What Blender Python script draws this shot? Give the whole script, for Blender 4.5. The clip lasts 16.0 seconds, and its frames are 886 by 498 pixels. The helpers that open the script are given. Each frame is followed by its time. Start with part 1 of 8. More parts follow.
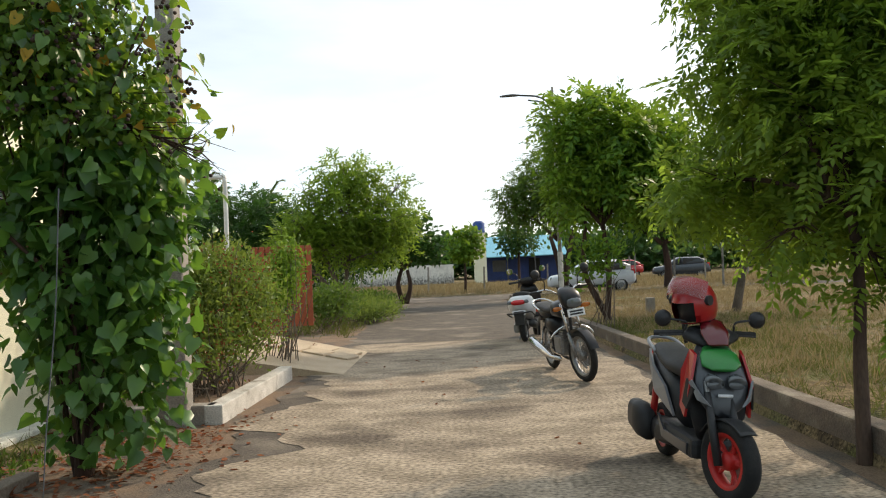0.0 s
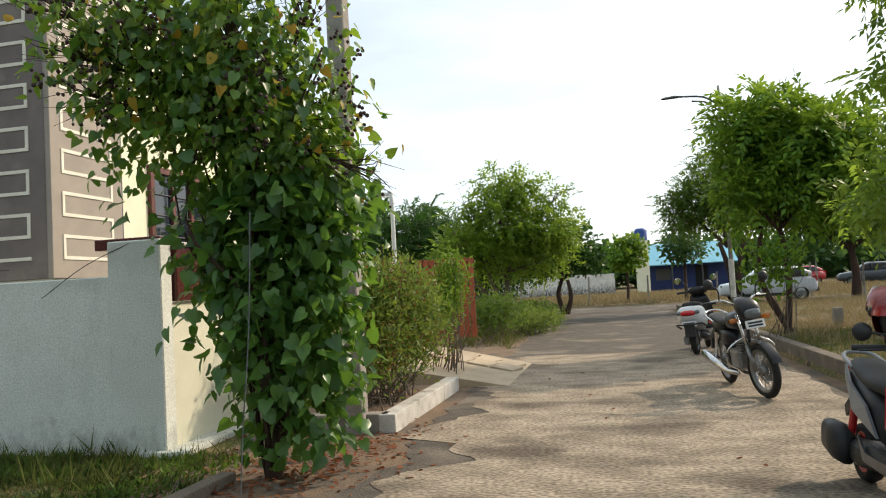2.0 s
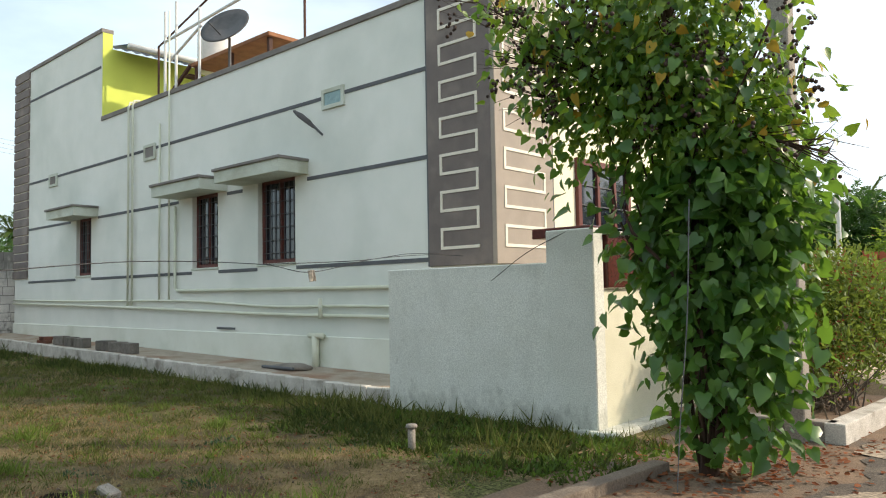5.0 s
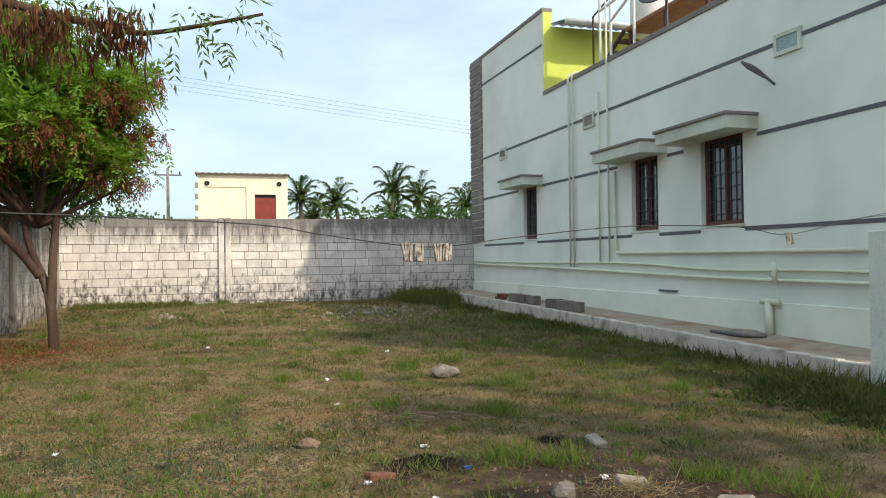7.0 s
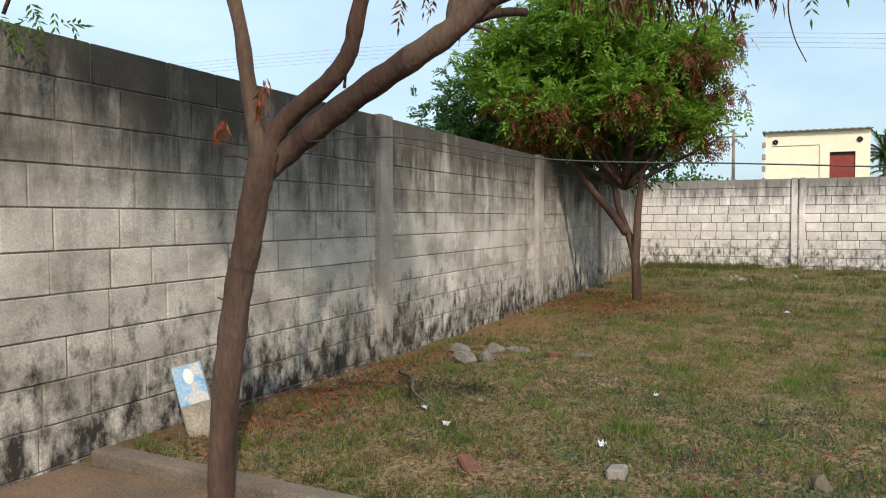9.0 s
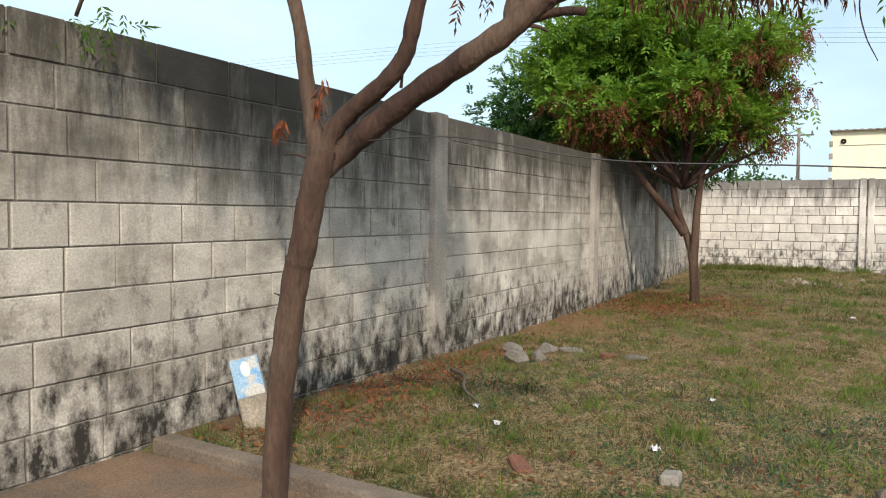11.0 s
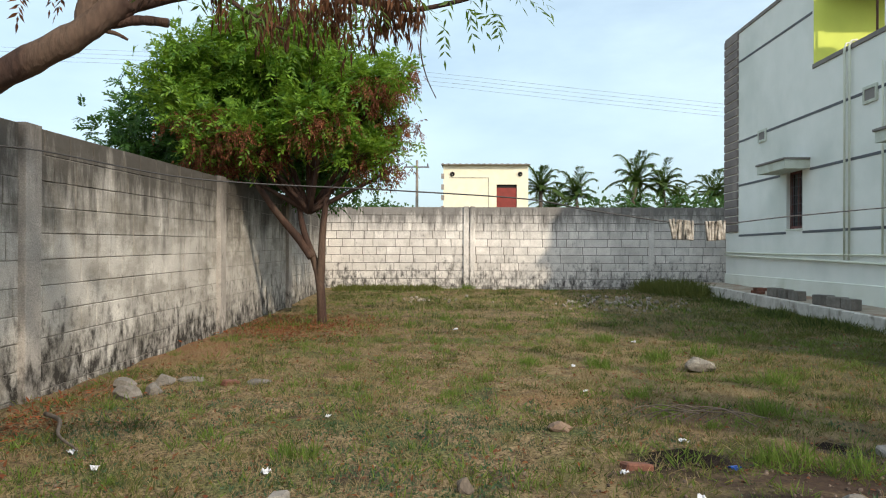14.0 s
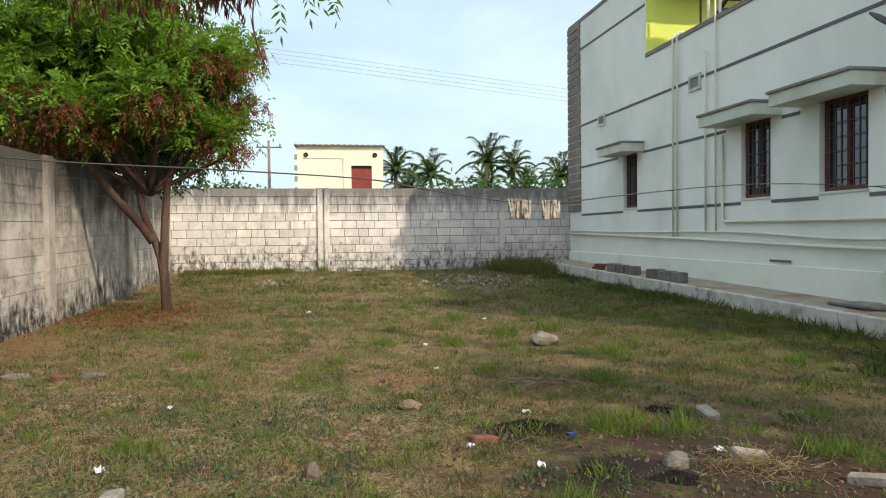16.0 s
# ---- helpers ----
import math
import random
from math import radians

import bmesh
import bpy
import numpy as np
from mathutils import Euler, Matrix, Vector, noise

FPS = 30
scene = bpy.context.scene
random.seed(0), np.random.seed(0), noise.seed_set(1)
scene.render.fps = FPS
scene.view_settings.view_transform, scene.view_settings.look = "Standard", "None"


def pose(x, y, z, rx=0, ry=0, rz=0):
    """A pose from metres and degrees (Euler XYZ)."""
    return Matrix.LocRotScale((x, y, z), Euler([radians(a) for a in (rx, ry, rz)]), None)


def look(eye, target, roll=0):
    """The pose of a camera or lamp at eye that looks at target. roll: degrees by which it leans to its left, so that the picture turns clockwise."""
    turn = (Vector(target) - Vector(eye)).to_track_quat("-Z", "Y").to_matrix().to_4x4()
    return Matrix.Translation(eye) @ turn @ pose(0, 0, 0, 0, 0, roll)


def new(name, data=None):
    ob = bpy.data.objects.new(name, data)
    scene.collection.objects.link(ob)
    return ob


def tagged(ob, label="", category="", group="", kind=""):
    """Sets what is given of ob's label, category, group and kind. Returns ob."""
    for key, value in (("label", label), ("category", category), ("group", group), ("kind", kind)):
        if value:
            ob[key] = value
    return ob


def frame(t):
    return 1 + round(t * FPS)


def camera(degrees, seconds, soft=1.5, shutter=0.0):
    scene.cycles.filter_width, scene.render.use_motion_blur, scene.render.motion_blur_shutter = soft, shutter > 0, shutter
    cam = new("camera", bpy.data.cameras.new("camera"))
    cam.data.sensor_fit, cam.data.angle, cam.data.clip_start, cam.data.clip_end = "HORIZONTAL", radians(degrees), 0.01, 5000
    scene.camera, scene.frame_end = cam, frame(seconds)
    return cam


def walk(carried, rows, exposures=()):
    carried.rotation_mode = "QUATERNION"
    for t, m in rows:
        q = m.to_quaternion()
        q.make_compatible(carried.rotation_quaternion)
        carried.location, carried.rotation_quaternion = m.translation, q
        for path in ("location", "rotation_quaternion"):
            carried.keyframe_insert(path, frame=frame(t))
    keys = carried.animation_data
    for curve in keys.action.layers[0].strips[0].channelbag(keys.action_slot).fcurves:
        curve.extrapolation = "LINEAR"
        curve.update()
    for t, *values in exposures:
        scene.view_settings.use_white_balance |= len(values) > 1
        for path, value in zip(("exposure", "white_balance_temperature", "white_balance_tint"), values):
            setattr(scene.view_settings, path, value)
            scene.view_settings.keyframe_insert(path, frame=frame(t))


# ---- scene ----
cam = camera(61.3, 16.0, soft=1.1)
PATH = [
    (0, (0.069, 0.037, 1.373), (0.085, 2.036, 1.426), -2.5),
    (0.5, (0.064, 0.029, 1.371), (0.01, 2.027, 1.423), -2.8),
    (1, (0.054, 0.031, 1.383), (-0.096, 2.024, 1.444), -3.5),
    (1.5, (0.027, 0.015, 1.387), (-0.238, 1.996, 1.466), -3.5),
    (2, (0.002, 0.017, 1.396), (-0.397, 1.974, 1.497), -3.2),
    (2.5, (-0.024, 0.001, 1.406), (-0.559, 1.924, 1.523), -2.8),
    (3, (-0.047, -0.021, 1.4), (-0.748, 1.847, 1.543), -2.3),
    (3.2, (-0.058, -0.031, 1.408), (-0.825, 1.81, 1.556), -1.9),
    (5.3, (-0.23, -0.068, 1.399), (-1.663, 1.324, 1.497), -0.7),
    (5.5, (-0.262, -0.097, 1.398), (-1.756, 1.23, 1.485), -0.4),
    (6, (-0.313, -0.288, 1.391), (-1.946, 0.865, 1.454), -0.4),
    (6.5, (-0.418, -0.38, 1.42), (-2.192, 0.542, 1.462), -1.0),
    (7, (-0.435, -0.403, 1.423), (-2.351, 0.17, 1.451), -0.8),
    (7.5, (-0.502, -0.467, 1.412), (-2.485, -0.206, 1.424), -0.1),
    (8, (-0.525, -0.552, 1.384), (-2.523, -0.642, 1.379), 0.3),
    (8.5, (-0.529, -0.605, 1.37), (-2.481, -1.041, 1.34), 0.1),
    (9, (-0.484, -0.693, 1.354), (-2.306, -1.516, 1.295), 0.1),
    (9.2, (-0.47, -0.715, 1.355), (-2.235, -1.652, 1.28), 0.2),
    (9.7, (-0.473, -0.708, 1.358), (-2.163, -1.778, 1.286), 0.4),
    (10.2, (-0.477, -0.702, 1.361), (-2.149, -1.799, 1.292), 0.5),
    (10.7, (-0.480, -0.695, 1.364), (-2.190, -1.733, 1.299), 0.7),
    (11.3, (-0.484, -0.687, 1.367), (-2.292, -1.541, 1.306), 0.9),
    (11.5, (-0.492, -0.678, 1.366), (-2.326, -1.475, 1.322), 0.9),
    (12, (-0.491, -0.64, 1.365), (-2.378, -1.303, 1.353), 0.5),
    (12.5, (-0.507, -0.602, 1.37), (-2.441, -1.111, 1.375), 0.1),
    (13, (-0.516, -0.565, 1.367), (-2.489, -0.895, 1.383), 0.2),
    (13.5, (-0.529, -0.537, 1.366), (-2.521, -0.716, 1.382), 0.2),
    (14, (-0.566, -0.512, 1.35), (-2.565, -0.56, 1.357), 0.2),
    (14.5, (-0.579, -0.49, 1.348), (-2.579, -0.432, 1.341), -0.2),
    (15, (-0.604, -0.482, 1.346), (-2.598, -0.328, 1.327), -0.3),
    (15.5, (-0.6, -0.465, 1.355), (-2.586, -0.229, 1.322), -0.3),
    (16, (-0.578, -0.442, 1.346), (-2.55, -0.111, 1.302), -0.6),
]
walk(cam, [(t, look(eye, target, roll)) for t, eye, target, roll in PATH],
     exposures=[(0, -0.03, 6900, 12), (3.2, 0.02, 6850, 12), (5.5, 0.32, 6850, 13), (6.5, 0.2, 6750, 13), (7.5, 0.1, 6600, 12), (9.2, -0.04, 6350, 12), (11.4, 0.16, 6450, 12), (12.2, 0.15, 6450, 12), (13, 0.08, 6450, 12), (14.5, 0.1, 6500, 12), (16, 0.15, 6700, 13)])

# ---- world, sun, exposure ----
SUN_AZ, SUN_EL = 40.0, 34.0          # azimuth from +x towards +y, elevation
world = bpy.data.worlds.new("sky")
scene.world = world
world.use_nodes = True
wn, wl = world.node_tree.nodes, world.node_tree.links
wn.clear()
w_out = wn.new("ShaderNodeOutputWorld")
w_bg = wn.new("ShaderNodeBackground")
w_sky = wn.new("ShaderNodeTexSky")
w_sky.sky_type, w_sky.sun_disc = "NISHITA", False
w_sky.sun_elevation, w_sky.sun_rotation = radians(SUN_EL), radians(90 - SUN_AZ)
w_sky.air_density, w_sky.dust_density, w_sky.ozone_density = 1.0, 2.5, 2.0
w_bg.inputs["Strength"].default_value = 0.165
# thin high cloud over the whole sky
w_co = wn.new("ShaderNodeTexCoord")
w_map = wn.new("ShaderNodeMapping")
w_map.inputs["Scale"].default_value = (1.0, 1.6, 4.5)
w_map.inputs["Rotation"].default_value = (0.0, 0.0, 0.6)
w_no = wn.new("ShaderNodeTexNoise")
w_no.inputs["Scale"].default_value, w_no.inputs["Detail"].default_value = 1.3, 7.0
w_no.inputs["Roughness"].default_value = 0.55
w_ra = wn.new("ShaderNodeValToRGB")
w_ra.color_ramp.elements[0].position, w_ra.color_ramp.elements[1].position = 0.3, 0.78
w_ra.color_ramp.elements[0].color = (0.34, 0.34, 0.34, 1)
w_mix = wn.new("ShaderNodeMix")
w_mix.data_type = "RGBA"
# the cloud is whitest towards the sun and bluer away from it
w_dot = wn.new("ShaderNodeVectorMath")
w_dot.operation = "DOT_PRODUCT"
w_dot.inputs[1].default_value = (math.cos(radians(SUN_AZ)), math.sin(radians(SUN_AZ)), 0.35)
w_rng = wn.new("ShaderNodeMapRange")
w_rng.inputs["From Min"].default_value, w_rng.inputs["From Max"].default_value = -0.55, 0.75
w_tone = wn.new("ShaderNodeMix")
w_tone.data_type = "RGBA"
w_tone.inputs["A"].default_value = (5.0, 6.5, 7.0, 1)
w_tone.inputs["B"].default_value = (8.2, 9.2, 9.8, 1)
wl.new(w_co.outputs["Generated"], w_dot.inputs[0])
wl.new(w_dot.outputs["Value"], w_rng.inputs["Value"])
wl.new(w_rng.outputs["Result"], w_tone.inputs["Factor"])
wl.new(w_tone.outputs["Result"], w_mix.inputs["B"])
wl.new(w_co.outputs["Generated"], w_map.inputs["Vector"])
wl.new(w_map.outputs["Vector"], w_no.inputs["Vector"])
wl.new(w_no.outputs["Fac"], w_ra.inputs["Fac"])
wl.new(w_ra.outputs["Color"], w_mix.inputs["Factor"])
wl.new(w_sky.outputs["Color"], w_mix.inputs["A"])
wl.new(w_mix.outputs["Result"], w_bg.inputs["Color"])
wl.new(w_bg.outputs["Background"], w_out.inputs["Surface"])

sun = new("sun", bpy.data.lights.new("sun", "SUN"))
sun.data.energy, sun.data.angle, sun.data.color = 3.6, radians(1.4), (1.0, 0.88, 0.7)
sun.matrix_world = look((math.cos(radians(SUN_AZ)) * 60, math.sin(radians(SUN_AZ)) * 60, math.tan(radians(SUN_EL)) * 60), (0, 0, 0))


# ---- materials ----
def mat(name, c1, c2=None, scale=6.0, rough=0.8, bump=0.15, bscale=60.0, metal=0.0, c3=None, s3=1.2, t3=(0.5, 0.65),
        stretch=(1, 1, 1), island=0.0, rand=0.0, spec=0.4, coat=0.0, grain=0.25):
    """c1 to c2 by a fine noise, patches of c3 by a coarse one, fine relief; pieces vary by island or by object."""
    m = bpy.data.materials.new(name)
    m.use_nodes = True
    n, l = m.node_tree.nodes, m.node_tree.links
    b = n["Principled BSDF"]
    b.inputs["Roughness"].default_value, b.inputs["Metallic"].default_value = rough, metal
    b.inputs["Specular IOR Level"].default_value = spec
    b.inputs["Coat Weight"].default_value = coat
    geo = n.new("ShaderNodeNewGeometry")
    mp = n.new("ShaderNodeMapping")
    mp.inputs["Scale"].default_value = stretch
    l.new(geo.outputs["Position"], mp.inputs["Vector"])

    def noise_of(sc, detail=5.0):
        t = n.new("ShaderNodeTexNoise")
        t.inputs["Scale"].default_value, t.inputs["Detail"].default_value = sc, detail
        l.new(mp.outputs["Vector"], t.inputs["Vector"])
        return t.outputs["Fac"]

    def ramp(fac, a, z):
        r = n.new("ShaderNodeMapRange")
        r.inputs["From Min"].default_value, r.inputs["From Max"].default_value = a, z
        l.new(fac, r.inputs["Value"])
        return r.outputs["Result"]

    def blend(fac, a, z, mode="MIX"):
        x = n.new("ShaderNodeMix")
        x.data_type, x.blend_type = "RGBA", mode
        for key, v in (("Factor", fac), ("A", a), ("B", z)):
            if isinstance(v, (tuple, list)):
                x.inputs[key].default_value = (*v, 1)
            elif isinstance(v, (int, float)):
                x.inputs[key].default_value = v
            else:
                l.new(v, x.inputs[key])
        return x.outputs["Result"]

    c2 = c2 or tuple(v * 0.8 for v in c1)
    col = blend(ramp(noise_of(scale), 0.32, 0.68), c1, c2)
    if c3:
        col = blend(ramp(noise_of(s3, 7.0), *t3), col, c3)
    if grain:
        g = ramp(noise_of(bscale * 1.7, 2.0), 0.3, 0.7)
        v = n.new("ShaderNodeMapRange")
        v.inputs["To Min"].default_value, v.inputs["To Max"].default_value = 1 - grain, 1 + grain * 0.6
        l.new(g, v.inputs["Value"])
        col = blend(1.0, col, v.outputs["Result"], "MULTIPLY")
    if island or rand:
        src = geo.outputs["Random Per Island"] if island else n.new("ShaderNodeObjectInfo").outputs["Random"]
        a = island or rand
        v = n.new("ShaderNodeMapRange")
        v.inputs["To Min"].default_value, v.inputs["To Max"].default_value = 1 - a, 1 + a
        l.new(src, v.inputs["Value"])
        col = blend(1.0, col, v.outputs["Result"], "MULTIPLY")
    l.new(col, b.inputs["Base Color"])
    if bump:
        bp = n.new("ShaderNodeBump")
        bp.inputs["Strength"].default_value, bp.inputs["Distance"].default_value = bump, 0.02
        l.new(noise_of(bscale, 6.0), bp.inputs["Height"])
        l.new(bp.outputs["Normal"], b.inputs["Normal"])
    m["col"] = 0
    return m


def wall_mat(name, c1, c2, stain, top, top_h, foot_h, amount=0.62, rand=0.0, island=0.0, bump=0.5, streak=2.6, patch=0.8, mottle=0.0):
    """Weathered masonry: mottled, with black mould that runs down from the wet top and sits in blotches along the foot;
    the height weights also paint in some shade.
    """
    m = mat(name, c1, c2, scale=3.0, rough=0.92, bump=bump, bscale=45.0, rand=rand, island=island, spec=0.2)
    n, l = m.node_tree.nodes, m.node_tree.links
    b = n["Principled BSDF"]
    col = b.inputs["Base Color"].links[0].from_socket
    geo = n.new("ShaderNodeNewGeometry")
    sep = n.new("ShaderNodeSeparateXYZ")
    l.new(geo.outputs["Position"], sep.inputs["Vector"])

    def calc(op, a, z=None):
        q = n.new("ShaderNodeMath")
        q.operation = op
        for k, v in enumerate((a, z)):
            if v is None:
                continue
            if isinstance(v, (int, float)):
                q.inputs[k].default_value = v
            else:
                l.new(v, q.inputs[k])
        return q.outputs[0]

    def rng(v, a, z, lo=0.0, hi=1.0):
        r = n.new("ShaderNodeMapRange")
        for key, x in (("From Min", a), ("From Max", z), ("To Min", lo), ("To Max", hi)):
            r.inputs[key].default_value = x
        l.new(v, r.inputs["Value"])
        return r.outputs["Result"]

    def tex(sc, stretch):
        mp = n.new("ShaderNodeMapping")
        mp.inputs["Scale"].default_value = stretch
        l.new(geo.outputs["Position"], mp.inputs["Vector"])
        t = n.new("ShaderNodeTexNoise")
        t.inputs["Scale"].default_value, t.inputs["Detail"].default_value = sc, 8.0
        t.inputs["Roughness"].default_value = 0.72
        l.new(mp.outputs["Vector"], t.inputs["Vector"])
        return t.outputs["Fac"]

    drips = tex(streak, (1, 1, 0.22))
    blot = tex(7.5, (1, 1, 0.6))
    big = tex(0.55, (1, 1, 1.4))
    hi = rng(sep.outputs["Z"], top - top_h, top)
    lo = rng(sep.outputs["Z"], foot_h + 0.1, 0.1)
    # top and foot weights exceed the mould alone, darkening the wall for shade too
    f1 = rng(calc("ADD", drips, calc("MULTIPLY", hi, 0.46)), 0.56, 0.82, 0, amount)
    f2 = rng(calc("ADD", calc("ADD", blot, calc("MULTIPLY", lo, 0.24)), calc("MULTIPLY", big, 0.12)), 0.66, 0.86, 0, min(1.0, amount + 0.2))
    f3 = rng(big, 0.42, 0.6, 0, patch)
    layers = [(f3, tuple(0.62 * v for v in c1))]
    if mottle:
        mid = tex(1.3, (1, 1, 2.0))
        fine = tex(9.0, (1, 1, 0.7))
        layers.append((rng(calc("ADD", calc("ADD", mid, calc("MULTIPLY", hi, 0.16)), calc("MULTIPLY", fine, 0.25)), 0.6, 0.82, 0, mottle), (c1[0] * 0.3, c1[1] * 0.285, c1[2] * 0.25)))
    for f, c in (*layers, (f1, stain), (f2, tuple(0.75 * v for v in stain))):
        x = n.new("ShaderNodeMix")
        x.data_type = "RGBA"
        l.new(f, x.inputs["Factor"])
        l.new(col, x.inputs["A"])
        x.inputs["B"].default_value = (*c, 1)
        col = x.outputs["Result"]
    l.new(col, b.inputs["Base Color"])
    return m


def leaf_mat(name, c1, c2, through_col, rough=0.45, share=0.4, gloss=0.25):
    """A thin leaf: glossy face, light through the blade, each leaf a little different."""
    m = bpy.data.materials.new(name)
    m.use_nodes = True
    n, l = m.node_tree.nodes, m.node_tree.links
    b = n["Principled BSDF"]
    geo = n.new("ShaderNodeNewGeometry")
    r = n.new("ShaderNodeValToRGB")
    r.color_ramp.elements[0].color, r.color_ramp.elements[1].color = (*c1, 1), (*c2, 1)
    l.new(geo.outputs["Random Per Island"], r.inputs["Fac"])
    l.new(r.outputs["Color"], b.inputs["Base Color"])
    b.inputs["Roughness"].default_value, b.inputs["Specular IOR Level"].default_value = rough, gloss
    tr = n.new("ShaderNodeBsdfTranslucent")
    x = n.new("ShaderNodeMix")
    x.data_type = "RGBA"
    x.inputs["Factor"].default_value = 0.65
    l.new(r.outputs["Color"], x.inputs["A"])
    x.inputs["B"].default_value = (*through_col, 1)
    l.new(x.outputs["Result"], tr.inputs["Color"])
    ms = n.new("ShaderNodeMixShader")
    ms.inputs["Fac"].default_value = share
    l.new(b.outputs["BSDF"], ms.inputs[1])
    l.new(tr.outputs["BSDF"], ms.inputs[2])
    l.new(ms.outputs["Shader"], n["Material Output"].inputs["Surface"])
    return m


def glass_mat(name, tint, rough=0.03):
    m = bpy.data.materials.new(name)
    m.use_nodes = True
    b = m.node_tree.nodes["Principled BSDF"]
    b.inputs["Base Color"].default_value = (*tint, 1)
    b.inputs["Roughness"].default_value, b.inputs["IOR"].default_value = rough, 1.5
    b.inputs["Specular IOR Level"].default_value = 0.8
    return m


M = {}
M["plaster"] = mat("pale_green_plaster", (0.79, 0.8, 0.745), (0.74, 0.76, 0.7), 2.0, 0.85, 0.12, 90, c3=(0.5, 0.55, 0.49), s3=0.45, t3=(0.52, 0.9), grain=0.06)
M["plaster_low"] = mat("pale_green_dado", (0.76, 0.78, 0.7), (0.7, 0.72, 0.63), 2.0, 0.85, 0.15, 80, c3=(0.5, 0.53, 0.42), s3=0.9, t3=(0.5, 0.8), grain=0.08)
M["bound"] = wall_mat("pale_plaster_boundary", (0.73, 0.74, 0.68), (0.68, 0.69, 0.62), (0.33, 0.34, 0.29), 1.9, 0.4, 0.35, 0.3, bump=0.04, patch=0.2)
M["cream"] = mat("cream_plaster", (0.82, 0.78, 0.6), (0.78, 0.72, 0.53), 2.5, 0.85, 0.1, 80, grain=0.06)
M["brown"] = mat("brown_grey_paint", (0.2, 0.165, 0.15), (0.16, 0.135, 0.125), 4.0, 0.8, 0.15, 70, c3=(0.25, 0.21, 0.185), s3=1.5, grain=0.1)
M["taupe"] = mat("taupe_panel", (0.36, 0.31, 0.26), (0.31, 0.27, 0.23), 4.0, 0.8, 0.12, 70, grain=0.1)
M["groove"] = mat("groove_line_paint", (0.8, 0.75, 0.64), (0.72, 0.67, 0.57), 5.0, 0.8, 0.1, 60, grain=0.08)
M["band"] = mat("dark_grey_line", (0.1, 0.105, 0.115), (0.13, 0.135, 0.14), 5.0, 0.8, 0.1, 60)
M["lime"] = mat("lime_green_plaster", (0.62, 0.7, 0.13), (0.57, 0.65, 0.12), 2.0, 0.8, 0.1, 60, grain=0.06)
M["lintel"] = mat("sunshade_plaster", (0.62, 0.66, 0.58), (0.53, 0.56, 0.47), 3.0, 0.85, 0.15, 60, c3=(0.4, 0.4, 0.3), s3=1.4, t3=(0.55, 0.75))
M["cap"] = mat("grey_brown_coping", (0.25, 0.23, 0.21), (0.18, 0.165, 0.15), 3.0, 0.85, 0.2, 50)
M["wood_red"] = mat("red_brown_wood", (0.14, 0.035, 0.025), (0.09, 0.025, 0.02), 12.0, 0.55, 0.15, 60, stretch=(1, 1, 0.15))
M["bars"] = mat("window_bar_paint", (0.085, 0.08, 0.08), (0.055, 0.055, 0.055), 9.0, 0.5, 0.05, 60)
M["dark"] = mat("dark_interior", (0.02, 0.018, 0.018), (0.015, 0.014, 0.014), 3.0, 0.9, 0.0, 60)
M["curtain"] = mat("blue_curtain", (0.05, 0.1, 0.27), (0.03, 0.06, 0.17), 6.0, 0.9, 0.3, 20, stretch=(6, 6, 0.3))
M["pvc"] = mat("cream_pvc_pipe", (0.66, 0.68, 0.55), (0.6, 0.61, 0.49), 4.0, 0.5, 0.03, 60, grain=0.08)
M["pvc_white"] = mat("white_pipe", (0.75, 0.76, 0.74), (0.6, 0.61, 0.58), 5.0, 0.5, 0.03, 60, grain=0.1)
M["block"] = wall_mat("weathered_concrete_block", (0.57, 0.54, 0.485), (0.38, 0.355, 0.315), (0.045, 0.04, 0.034), 2.7, 1.5, 1.0, 0.88, rand=0.12, bump=0.28, streak=3.4, mottle=0.75, patch=0.5)
M["block_far"] = wall_mat("whitewashed_block", (0.84, 0.8, 0.74), (0.66, 0.62, 0.57), (0.07, 0.066, 0.062), 2.9, 1.1, 1.2, 0.75, island=0.12, streak=3.4, patch=0.6)
M["mortar_far"] = mat("whitewashed_mortar", (0.28, 0.26, 0.23), (0.15, 0.138, 0.122), 4.0, 0.95, 0.4, 40)
M["mortar"] = mat("old_mortar", (0.3, 0.275, 0.24), (0.19, 0.172, 0.15), 4.0, 0.95, 0.4, 40)
M["pillar"] = wall_mat("concrete_pillar", (0.45, 0.415, 0.37), (0.31, 0.285, 0.255), (0.06, 0.053, 0.045), 2.6, 1.0, 0.8, 0.75)
M["slab"] = mat("drab_concrete", (0.33, 0.3, 0.26), (0.24, 0.215, 0.185), 5.0, 0.92, 0.4, 50, c3=(0.14, 0.125, 0.105), s3=1.8, t3=(0.52, 0.68))
M["kerb"] = mat("lime_washed_kerb", (0.62, 0.59, 0.54), (0.45, 0.42, 0.37), 5.0, 0.9, 0.4, 50, c3=(0.25, 0.22, 0.18), s3=3.0, t3=(0.55, 0.7))
M["drain"] = mat("drain_wall_concrete", (0.19, 0.15, 0.115), (0.12, 0.095, 0.075), 4.0, 0.95, 0.5, 40, c3=(0.27, 0.23, 0.18), s3=2.2, t3=(0.58, 0.7))
M["ramp"] = mat("pale_stone_ramp", (0.5, 0.4, 0.29), (0.42, 0.33, 0.23), 3.0, 0.9, 0.3, 40, rand=0.12)
M["walk"] = mat("sandy_plinth_concrete", (0.4, 0.34, 0.27), (0.3, 0.25, 0.19), 4.0, 0.93, 0.4, 40, c3=(0.28, 0.17, 0.11), s3=1.0)
